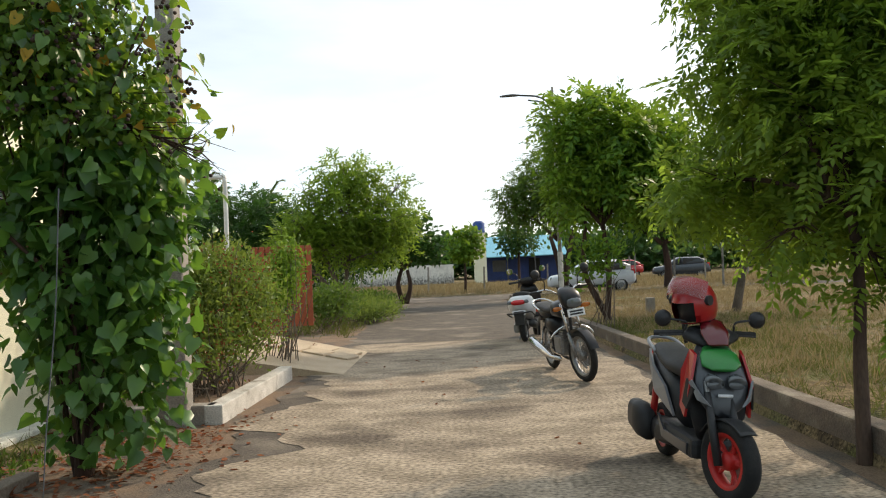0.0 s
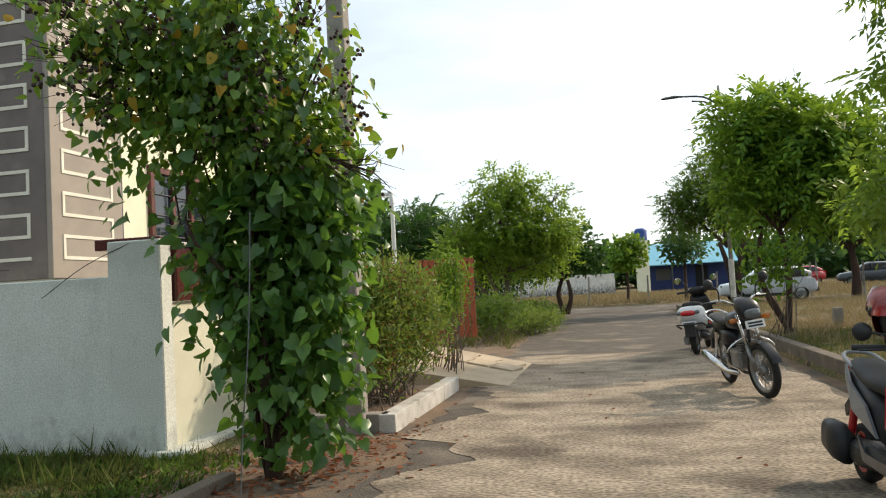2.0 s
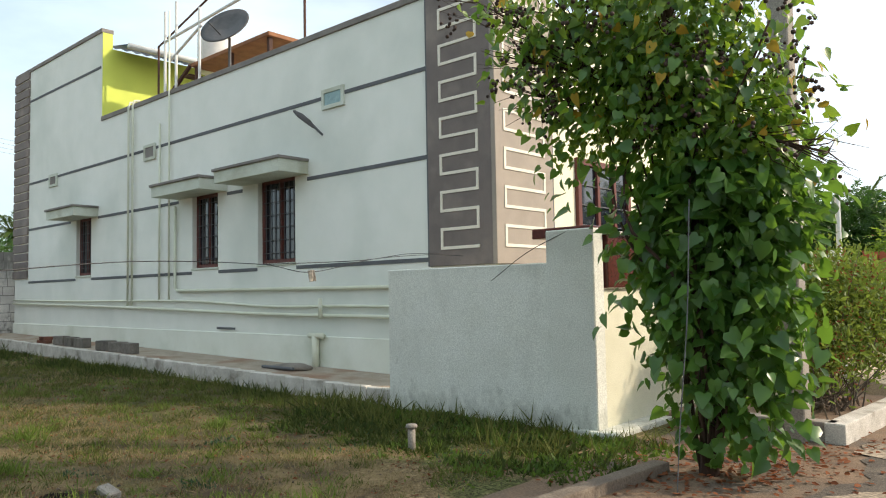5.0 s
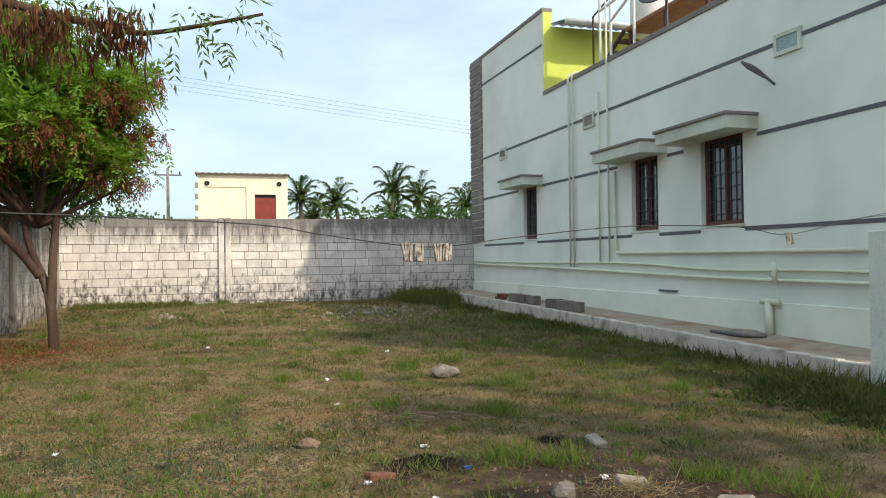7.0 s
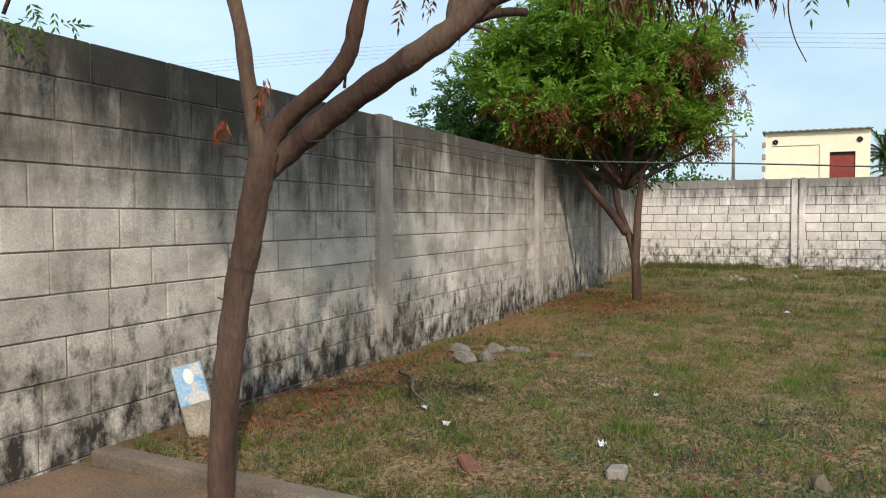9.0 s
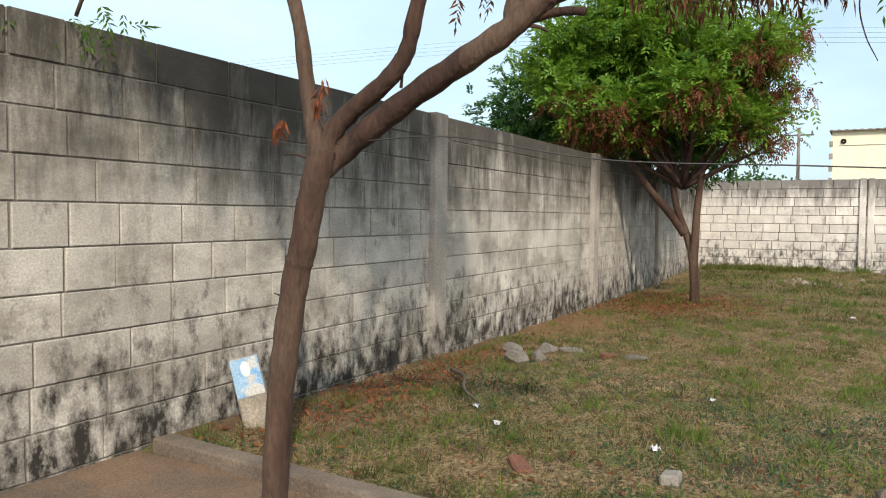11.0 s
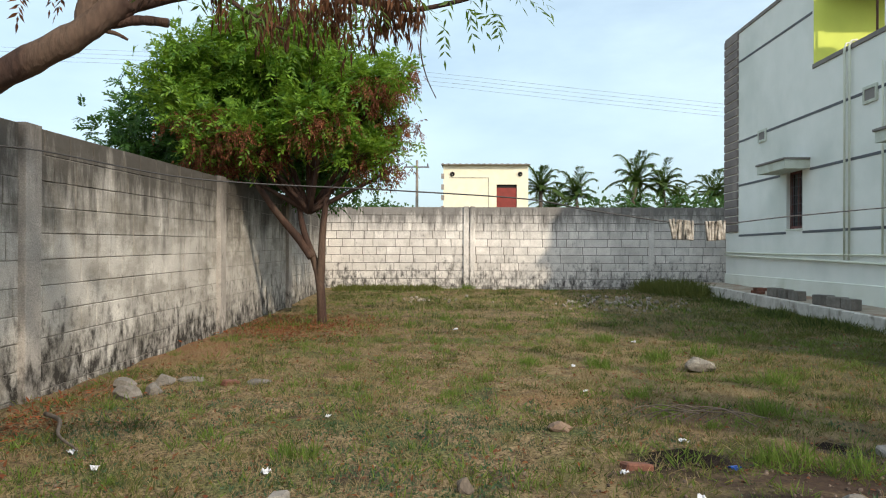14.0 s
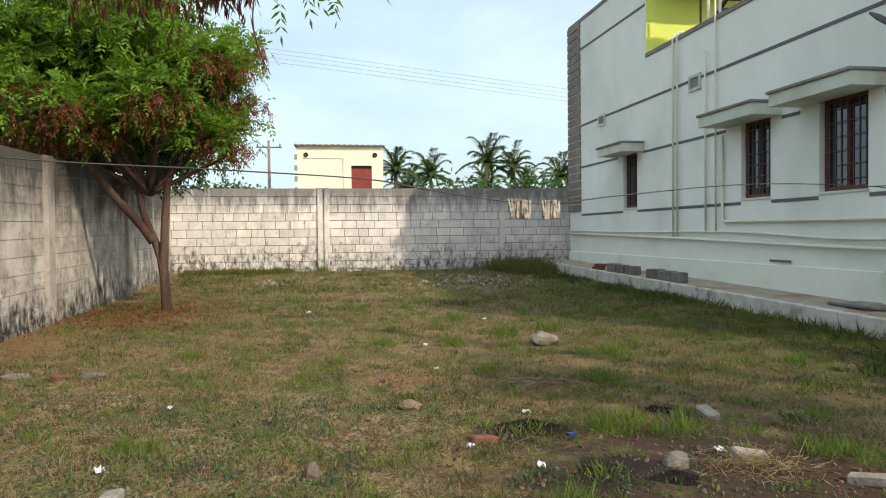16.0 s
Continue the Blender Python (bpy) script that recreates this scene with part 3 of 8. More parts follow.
# thin dark lines round the wall, broken by the openings
for z, gaps in ((1.84, [(-11.44, -10.31), (-13.68, -12.7), (-19.22, -18.31)]), (3.28, [(-11.9, -10.0), (-14.2, -12.4), (-19.55, -17.95)]), (4.54, []), (6.85, [])):
    x = -22.35
    end = -7.25 if z < 6 else -17.85
    for a, b in sorted(gaps) + [(end, end)]:
        part("band", box(x, HY - 0.012, z - 0.03, a, HY + 0.01, z + 0.03, 0.003), M["band"], house)
        x = b

# corner panels: brown on the side, a paler tone on the front, each with a raised zigzag line
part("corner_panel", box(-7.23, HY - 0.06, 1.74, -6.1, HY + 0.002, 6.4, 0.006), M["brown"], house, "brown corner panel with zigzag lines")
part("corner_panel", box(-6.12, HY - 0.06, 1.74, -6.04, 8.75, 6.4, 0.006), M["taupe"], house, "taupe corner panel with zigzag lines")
part("corner_block", box(-7.2, HY, 5.6, -6.12, 8.7, 6.38), M["brown"], house)
part("trim", box(-7.26, HY - 0.05, 1.74, -7.23, HY + 0.0, 5.75), M["band"], house)
part("trim", box(-6.15, 8.75, 1.0, -6.06, 8.8, 5.75), M["band"], house)
Z0, STEP, T = 1.98, 0.253, 0.02
bm, bf = bmesh.new(), bmesh.new()
xa, xb, ya, yb = -7.0, -6.32, 7.62, 8.55
for k in range(17):
    z = Z0 + k * STEP
    box(xa, HY - 0.072, z - T, xb, HY - 0.05, z + T, bm=bm)
    box(-6.05, ya, z - T, -6.028, yb, z + T, bm=bf)
    if k % 2 == 0:
        box(xa, HY - 0.072, z + T, xa + 2 * T, HY - 0.05, z + STEP - T, bm=bm)
        box(-6.05, ya, z + T, -6.028, ya + 2 * T, z + STEP - T, bm=bf)
    else:
        box(xb - 2 * T, HY - 0.072, z + T, xb, HY - 0.05, z + STEP - T, bm=bm)
        box(-6.05, yb - 2 * T, z + T, -6.028, yb, z + STEP - T, bm=bf)
part("zigzag_line", bm, M["groove"], house, "cream zigzag plaster line")
part("zigzag_line", bf, M["groove"], house, "cream zigzag plaster line")
# far corner: brown courses with pale joints
for k in range(24):
    z = 1.95 + k * 0.241
    part("corner_course", box(-23.45, HY - 0.05, z, -22.38, HY + 0.004, z + 0.212, 0.01), M["brown"], house)
part("course_joint", box(-23.43, HY - 0.02, 1.93, -22.4, HY + 0.002, 7.72), M["groove"], house)


def window(x0, x1, z0, z1):
    w = thing("window", "red brown wooden window with iron bars and blue curtain", "window", kind="structure")
    w.name = "window_1"
    ya, yb = HY + 0.09, HY + 0.17
    f = 0.07
    bm = bmesh.new()
    for b in ((x0, z0, x0 + f, z1), (x1 - f, z0, x1, z1), (x0 + f, z0, x1 - f, z0 + f), (x0 + f, z1 - f, x1 - f, z1)):
        box(b[0], ya, b[1], b[2], yb, b[3], 0.006, bm=bm)
    box((x0 + x1) / 2 - 0.03, ya, z0 + f, (x0 + x1) / 2 + 0.03, yb, z1 - f, 0.006, bm=bm)
    part("window_frame", bm, M["wood_red"], w)
    n = 7
    for k in range(n):
        x = x0 + f + (x1 - x0 - 2 * f) * (k + 0.5) / n
        part("bar", tube([(x, ya - 0.012, z0 + f), (x, ya - 0.012, z1 - f)], 0.008, 6), M["bars"], w)
    for k in range(6):
        z = z0 + f + (z1 - z0 - 2 * f) * (k + 0.5) / 6
        part("bar", tube([(x0 + f, ya - 0.02, z), (x1 - f, ya - 0.02, z)], 0.006, 6), M["bars"], w)
    part("pane", box(x0 + f, yb - 0.03, z0 + f, (x0 + x1) / 2 - 0.03, yb - 0.024, z1 - f), M["glass"], w)
    part("pane", box((x0 + x1) / 2 + 0.03, yb - 0.03, z0 + f, x1 - f, yb - 0.024, z1 - f), M["glass"], w)
    bm = bmesh.new()
    v = [[], []]
    for k in range(25):
        x = x0 + (x1 - x0) * (0.52 + 0.48 * k / 24)
        for q, z in enumerate((z0 + 0.02, z1)):
            v[q].append(bm.verts.new((x, HY + 0.3 + 0.02 * math.sin(k * 1.3), z)))
    for k in range(24):
        bm.faces.new((v[0][k], v[0][k + 1], v[1][k + 1], v[1][k]))
    part("curtain", bm, M["curtain"], w)
    # plaster-coloured outer reveal on one side, as wide as the wall is thick
    part("sill", box(x0 - 0.02, HY - 0.02, z0 - 0.045, x1 + 0.02, HY + 0.1, z0 - 0.002, 0.006), M["lintel"], w)
    return w


M["glass"] = glass_mat("dark_window_glass", (0.015, 0.02, 0.03))
for q in WINDOWS:
    window(*q)
for x0, x1, z in ((-11.9, -9.98, 3.36), (-14.2, -12.4, 3.33), (-19.55, -17.95, 3.3)):
    part("sunshade", solid([(x0, HY, z), (x1, HY, z), (x1, HY, z + 0.2), (x0, HY, z + 0.2)], (0, -0.58, 0.0)), M["lintel"], house, "plastered concrete sunshade")
    part("sunshade_edge", box(x0 - 0.03, HY - 0.62, z + 0.2, x1 + 0.03, HY - 0.002, z + 0.25, 0.008), M["cap"], house, "dark weathered sunshade edge")
for k, (x0, x1, z0, z1) in enumerate(VENTS):
    v = part("vent", wall_with_holes(x0 - 0.06, x1 + 0.06, z0 - 0.06, z1 + 0.06, HY - 0.04, HY - 0.001, [(x0, x1, z0, z1)]), M["lintel"], house, "small ventilator with grey plaster surround")
    part("louvre", box(x0, HY - 0.022, z0, x1, HY - 0.014, z1), M["vent_glass"] if k == 0 else M["cap"], v)
    for s in range(3):
        zz = z0 + (z1 - z0) * (s + 0.5) / 3
        part("louvre", box(x0, HY + 0.03, zz - 0.004, x1, HY + 0.08, zz + 0.004), M["bars"], v)

# pipes on the side wall
def pipe(name, pts, r, label, m="pvc"):
    part(name, tube(pts, r, 10), M[m], house, label, True)


for x in (-16.3, -16.1):
    pipe("pipe", [(x, HY + 0.1, ROOF + 0.08), (x, HY - 0.02, ROOF + 0.06), (x, HY - 0.06, ROOF - 0.05), (x, HY - 0.06, 1.2)], 0.024, "cream plastic down pipe")
pipe("pipe", [(-14.5, HY - 0.05, 7.3), (-14.5, HY - 0.05, 1.28)], 0.02, "cream plastic pipe")
pipe("pipe", [(-14.9, HY - 0.05, 5.0), (-14.9, HY - 0.05, 1.3)], 0.022, "thin cream pipe")
pipe("pipe", [(-14.25, HY - 0.05, 3.2), (-14.25, HY - 0.05, 1.56), (-14.15, HY - 0.05, 1.5), (-6.9, HY - 0.05, 1.47)], 0.03, "cream plastic pipe")
pipe("pipe", bend([(-23.3, HY - 0.05, 1.36), (-19, HY - 0.05, 1.31), (-14, HY - 0.05, 1.3), (-11, HY - 0.05, 1.19), (-9, HY - 0.05, 1.2), (-6.9, HY - 0.05, 1.17)]), 0.022, "sagging cream pipe")
pipe("pipe", bend([(-23.3, HY - 0.07, 1.27), (-16, HY - 0.07, 1.16), (-11, HY - 0.07, 1.06), (-6.9, HY - 0.07, 1.04)]), 0.028, "cream plastic pipe")
pipe("pipe", [(-9.55, HY - 0.12, 1.32), (-9.55, HY - 0.12, 1.0)], 0.035, "cream pipe stub")
pipe("pipe", [(-9.7, HY - 0.1, 0.2), (-9.7, HY - 0.1, 0.72)], 0.06, "cream down pipe by the plinth")
pipe("pipe", [(-9.86, HY - 0.1, 0.73), (-9.5, HY - 0.1, 0.73)], 0.045, "cream pipe elbow")
part("slot", box(-12.7, HY - 0.045, 0.77, -12.1, HY - 0.03, 0.81), M["band"], house)

# wall lamp on a short arm
lamp = thing("wall_lamp", "grey street-type lamp on a bent wall arm", "lamp", pose(-9.62, HY, 3.92))
LAMP = pose(-9.6, HY, 3.95) @ Matrix.Scale(0.8, 4) @ Matrix.Translation((9.62, -HY, -3.92))
part("arm", tube(bend([(-9.62, HY, 3.92), (-9.63, HY - 0.12, 4.0), (-9.68, HY - 0.2, 4.1)]), 0.025, 8), M["band"], lamp).matrix_world = LAMP
part("shade", loft([(-9.66, HY - 0.2, 4.06, 0.04, 0.03), (-9.74, HY - 0.26, 4.16, 0.08, 0.05), (-9.86, HY - 0.36, 4.29, 0.09, 0.055), (-9.95, HY - 0.44, 4.38, 0.04, 0.03)]), M["bars"], lamp, "grey lamp shade", True).matrix_world = LAMP

# plinth walk beside the house, with a row of edging blocks
walkway = tagged(part("plinth_walk", solid([(-23.6, 6.45, 0.2), (-6.85, 6.4, -0.1), (-6.85, 6.4, 0.2), (-23.6, 6.45, 0.44)], (0, 1.2, 0)), M["walk"]),
                 "sandy concrete walk along the foot of the house", "walkway", kind="structure")
PLINTH = lambda x: 0.2 + (x + 6.85) / -16.75 * 0.24
edge_me = finish(box(0, 0, 0, 0.42, 0.12, 0.27, 0.012), "edge_block", M["kerb"])
for k in range(38):
    x = -7.28 - k * 0.43
    o = new("edge_block", edge_me)
    o.parent = walkway
    o.matrix_world = pose(x, 6.3 + 0.05 * (k / 38) + random.uniform(-0.01, 0.01), PLINTH(x) - 0.262, 0, -0.8, random.uniform(-1, 1))

# ---- boundary wall and pillar in front of the house ----
BY = 6.285
bwall = tagged(part("boundary_wall", box(-6.84, BY, -0.2, -4.48, BY + 0.2, 1.67, 0.012), M["bound"]), "pale grey green plastered boundary wall", "wall", kind="structure")
pil = tagged(part("boundary_pillar", box(-4.48, BY - 0.05, -0.2, -3.93, BY + 0.14, 1.99, 0.012), M["bound"]), "pale plastered boundary pillar", "pillar", kind="structure")
front = tagged(part("boundary_front", box(-4.15, BY + 0.14, -0.2, -3.95, 10.6, 1.4, 0.012), M["front"]), "cream plastered front boundary wall", "wall", kind="structure")
tagged(part("boundary_foot", box(-4.2, BY - 0.12, -0.25, -3.72, 10.6, 0.05, 0.02), M["bound"]), "plastered footing of the boundary wall", "wall", kind="structure")
sign = thing("granite_panel", "dark red polished granite panel on the boundary wall", "panel")
part("slab", box(-4.14, BY + 0.17, 1.402, -3.9, 8.6, 1.93, 0.008), M["granite"], sign)
part("slab_edge", box(-4.18, BY + 0.15, 1.93, -3.86, 8.62, 1.965, 0.006), M["kerb"], sign, "pale top edge")
tagged(part("parapet_planter", box(-5.4, 7.3, 2.0, -4.6, 7.6, 2.12, 0.01), M["granite"]), "dark red window ledge", "ledge", kind="structure")

# front window seen past the creeper
fw = thing("window_2", "red brown front window with dark panes and bars", "window", kind="structure")
bm = bmesh.new()
for b in ((9.45, 1.95, 9.55, 3.35), (10.95, 1.95, 11.05, 3.35), (9.55, 1.95, 10.95, 2.05), (9.55, 3.25, 10.95, 3.35), (10.0, 2.05, 10.08, 3.25), (10.5, 2.05, 10.58, 3.25)):
    box(-6.13, b[0], b[1], -6.06, b[2], b[3], 0.006, bm=bm)
part("window_frame", bm, M["wood_red"], fw)
for k in range(3):
    y = (9.55, 10.08, 10.58)[k]
    part("pane", box(-6.115, y, 2.05, -6.105, (10.0, 10.5, 10.95)[k], 3.25), M["glass"], fw)
    for q in range(3):
        part("bar", tube([(-6.08, y, 2.35 + 0.3 * q), (-6.08, (10.0, 10.5, 10.95)[k], 2.35 + 0.3 * q)], 0.008, 6), M["bars"], fw)


# ---- leaves and trees ----
LANCE = ([(0, 0, 0), (0.4, -0.5, 0.12), (0.4, 0.5, 0.12), (1, 0, -0.12)], [(0, 1, 3), (0, 3, 2)])
HEART = ([(0, 0, 0), (-0.14, -0.24, 0.05), (0.08, -0.5, 0.14), (0.45, -0.4, 0.1), (1, 0, -0.15), (0.45, 0.4, 0.1), (0.08, 0.5, 0.14), (-0.14, 0.24, 0.05), (0.45, 0, -0.02)],
         [(0, 1, 2), (0, 2, 3), (0, 3, 8), (8, 3, 4), (8, 4, 5), (0, 8, 5), (0, 5, 6), (0, 6, 7)])
OVAL = ([(0, 0, 0), (0.3, -0.46, 0.1), (0.7, -0.38, 0.08), (1, 0, -0.1), (0.7, 0.38, 0.08), (0.3, 0.46, 0.1)], [(0, 1, 2, 3), (0, 3, 4, 5)])
FROND = ([(0, -0.5, 0), (0, 0.5, 0), (0.5, 0.4, 0.1), (0.5, -0.4, 0.1), (1, 0, -0.25)], [(0, 3, 2, 1), (3, 4, 2)])


def unit(v):
    return v / np.maximum(np.linalg.norm(v, axis=1, keepdims=True), 1e-9)


def leaves(name, P, D, N, L, W, material, shape=LANCE, parent=None, kind="", label=""):
    """One mesh of many blades: base P, direction D, face normal N, length L, width W."""
    D = unit(D)
    S = unit(np.cross(N, D))
    U = np.cross(D, S)
    tv, tf = np.array(shape[0], float), shape[1]
    n, k = len(P), len(tv)
    L, W = np.broadcast_to(L, n), np.broadcast_to(W, n)
    V = (P[:, None] + tv[None, :, 0, None] * (D * L[:, None])[:, None] + tv[None, :, 1, None] * (S * W[:, None])[:, None]
         + tv[None, :, 2, None] * (U * W[:, None])[:, None]).reshape(-1, 3)
    me = bpy.data.meshes.new(name)
    sizes = [len(f) for f in tf]
    loops = np.concatenate([np.array(f) for f in tf])
    allv = (loops[None] + (np.arange(n) * k)[:, None]).reshape(-1)
    tot = np.tile(sizes, n)
    me.vertices.add(len(V))
    me.vertices.foreach_set("co", V.astype(np.float32).ravel())
    me.loops.add(len(allv))
    me.loops.foreach_set("vertex_index", allv.astype(np.int32))
    me.polygons.add(len(tot))
    me.polygons.foreach_set("loop_start", np.concatenate([[0], np.cumsum(tot)[:-1]]).astype(np.int32))
    me.update(calc_edges=True)
    me.validate()
    me.materials.append(material)
    ob = new(name, me)
    if parent:
        ob.parent = parent
    return tagged(ob, label=label, kind=kind)


def pinnate(P, D, rng, pairs=6, length=0.28, leaflet=0.075):
    """Compound leaves: pairs of drooping leaflets along a bowed stalk."""
    n = len(P)
    D = unit(D)
    S = unit(np.cross(D, rng.normal(size=(n, 3)) * 0.4 + [0, 0, 1]))
    U = np.cross(S, D)
    out = [[], [], []]
    for k in range(pairs + 1):
        t = (k + 0.8) / (pairs + 0.8)
        base = P + D * (length * t) + np.array([0, 0, -1.0]) * (length * 0.3 * t * t)
        for side in ((-1, 1) if k < pairs else (0,)):
            d = D * 0.75 + S * (0.9 * side) + np.array([0, 0, -0.25]) + rng.normal(size=(n, 3)) * 0.16
            out[0].append(base)
            out[1].append(d)
            out[2].append(U + rng.normal(size=(n, 3)) * 0.3)
    P2, D2, N2 = (np.concatenate(q) for q in out)
    return P2, D2, N2, rng.uniform(0.75, 1.2, len(P2)) * leaflet


def crown_points(blobs, n, rng, gap=0.0, freq=1.3, shell=0.5, clump=0.9):
    """Places in the blobs (x, y, z, rx, ry, rz), thinned where a slow noise leaves gaps; also each one's outward way."""
    b = np.array(blobs, float)
    vol = b[:, 3] * b[:, 4] * b[:, 5]
    pick = rng.choice(len(b), n * 3, p=vol / vol.sum())
    d = unit(rng.normal(size=(n * 3, 3)))
    r = rng.uniform(shell ** 3, 1, n * 3) ** (1 / 3) * rng.uniform(0.86, 1.1, n * 3)
    P = b[pick, :3] + d * r[:, None] * b[pick, 3:6]
    keep = [i for i in range(len(P)) if noise.noise(Vector(P[i]) * freq) > gap - 0.25]
    keep = keep[:n]
    P, d = P[keep], d[keep]
    # gather the leaves into sprays
    m = max(1, len(P) // 7)
    near_to = rng.integers(0, m, len(P))
    mix = clump if len(P) > 400 else 0.0
    size = b[:, 3:6].min() * 0.22
    Q = P * (1 - mix) + mix * (P[near_to] + rng.normal(size=P.shape) * size)
    return Q, unit(d * (1 - 0.6 * mix) + (Q - P[near_to]) / max(size, 1e-6) * 0.35 * mix + d[near_to] * 0.5 * mix)


M["bark"] = mat("brown_bark", (0.07, 0.037, 0.025), (0.036, 0.02, 0.015), 9.0, 0.9, 0.8, 35, stretch=(1, 1, 0.3), c3=(0.1, 0.065, 0.045), s3=2.5)
M["bark_grey"] = mat("grey_bark", (0.15, 0.12, 0.09), (0.09, 0.07, 0.055), 9.0, 0.9, 0.7, 35, stretch=(1, 1, 0.3))
M["leaf_neem"] = leaf_mat("neem_leaf", (0.04, 0.09, 0.016), (0.1, 0.17, 0.03), (0.22, 0.33, 0.04))
M["leaf_near"] = leaf_mat("near_neem_leaf", (0.06, 0.125, 0.018), (0.16, 0.25, 0.035), (0.4, 0.56, 0.06), share=0.52)
M["leaf_bright"] = leaf_mat("bright_leaf", (0.04, 0.12, 0.014), (0.17, 0.3, 0.03), (0.32, 0.46, 0.04))
M["leaf_dark"] = leaf_mat("dark_leaf", (0.018, 0.06, 0.012), (0.045, 0.11, 0.02), (0.09, 0.2, 0.03))
M["leaf_vine"] = leaf_mat("creeper_leaf", (0.022, 0.08, 0.018), (0.1, 0.215, 0.045), (0.25, 0.46, 0.04), rough=0.34, share=0.38, gloss=0.5)
M["leaf_vine_light"] = leaf_mat("sunlit_creeper_leaf", (0.045, 0.12, 0.018), (0.17, 0.28, 0.04), (0.36, 0.52, 0.035), rough=0.38, share=0.42, gloss=0.5)
M["leaf_dry"] = leaf_mat("dry_brown_leaf", (0.13, 0.04, 0.018), (0.26, 0.09, 0.035), (0.3, 0.1, 0.04), rough=0.8, share=0.25)
M["leaf_pod"] = leaf_mat("withered_pod", (0.05, 0.022, 0.012), (0.14, 0.06, 0.026), (0.2, 0.08, 0.03), rough=0.8, share=0.2)
M["leaf_yellow"] = leaf_mat("yellowing_leaf", (0.35, 0.2, 0.02), (0.4, 0.3, 0.04), (0.5, 0.35, 0.05), rough=0.6, share=0.3)
M["leaf_shrub"] = leaf_mat("shrub_leaf", (0.07, 0.13, 0.022), (0.18, 0.23, 0.05), (0.3, 0.4, 0.06))
M["leaf_withered"] = leaf_mat("withered_leaf", (0.1, 0.035, 0.018), (0.2, 0.075, 0.03), (0.26, 0.09, 0.035), rough=0.8, share=0.25)
M["palm"] = leaf_mat("palm_leaf", (0.04, 0.085, 0.02), (0.1, 0.15, 0.04), (0.16, 0.24, 0.05))
M["leaf_far"] = leaf_mat("distant_leaf", (0.03, 0.085, 0.025), (0.065, 0.13, 0.04), (0.12, 0.22, 0.05))


def limbs(bm, start, blobs, r0, rng, twigs, lift=0.3):
    """Limbs from the trunk's top to the middle of each blob, and twigs on from there."""
    s = Vector(start)
    for b in blobs:
        c = Vector(b[:3])
        mid = s.lerp(c, 0.5) + Vector((rng.normal() * 0.12, rng.normal() * 0.12, lift * 0.3)) * (c - s).length * 0.4
        pts = bend([s, mid, c], 4)
        tube(pts, [r0 * (1 - 0.75 * k / (len(pts) - 1)) for k in range(len(pts))], 7, bm)
        for _ in range(twigs):
            d = unit(rng.normal(size=(1, 3)))[0] * np.array(b[3:6]) * rng.uniform(0.6, 0.95)
            f = pts[int(rng.integers(len(pts) // 2, len(pts)))]
            e = c + Vector(d)
            m = f.lerp(e, 0.5) + Vector(rng.normal(size=3) * 0.06 * (e - f).length)
            tube([f, m, e], [r0 * 0.24, r0 * 0.15, r0 * 0.05], 5, bm)


def tree(name, label, base, stems, fork, blobs, r, n, leafm, seed, style="pinnate", size=0.075, length=0.28, pairs=6, twigs=8, bark="bark",
         gap=0.0, freq=1.3, category="tree", shell=0.45, droop=0.35, group="", dry=0):
    """A tree: one or more tapered stems, limbs and twigs, and a crown of single leaves."""
    rng = np.random.default_rng(seed)
    t = thing(name, label, category, pose(*base), group)
    o = Vector(base)
    bm = bmesh.new()
    for st in stems:
        pts = bend([Vector(p) for p in st], 6)
        n_p = len(pts)
        tube(pts, [r * (1.0 - 0.45 * k / (n_p - 1)) * (1 + 0.03 * rng.normal()) for k in range(n_p)], 10, bm)
    part("trunk", bm, M[bark], t, smooth=True)
    bm = bmesh.new()
    limbs(bm, fork, blobs, r * 0.6, rng, twigs)
    part("branchwork", bm, M[bark], t, smooth=True)
    P, d = crown_points(blobs, n, rng, gap, freq, shell)
    D = d * 0.6 + rng.normal(size=P.shape) * 0.45 + [0, 0, 0.32 - droop]
    if style == "pinnate":
        P2, D2, N2, L = pinnate(P, D, rng, pairs, length, size)
        leaves("crown", P2, D2, N2, L, L * 0.42, M[leafm], LANCE, t)
    else:
        shape = {"oval": OVAL, "heart": HEART, "lance": LANCE}[style]
        L = rng.uniform(0.7, 1.25, len(P)) * size
        N = d * 0.5 + rng.normal(size=P.shape) * 0.5 + [0, 0, 0.8]
        leaves("crown", P, D, N, L, L * (0.75 if style != "lance" else 0.35), M[leafm], shape, t)
    if dry:
        P, d = crown_points([(b[0], b[1], b[2] - 0.3 * b[5], b[3] * 1.0, b[4] * 1.0, b[5] * 0.75) for b in blobs if b[2] < 3.62 or b[1] > 0.9], dry, rng, 0.12, 1.6, 0.45)
        P2, D2, N2, L = pinnate(P, rng.normal(size=P.shape) * 0.6 + [0, 0, -0.7], rng, 4, 0.2, 0.07)
        leaves("dry_leaves", P2, D2 + [0, 0, -0.6], N2, L, L * 0.3, M["leaf_withered"], LANCE, t, label="withered brown leaves")
    return t


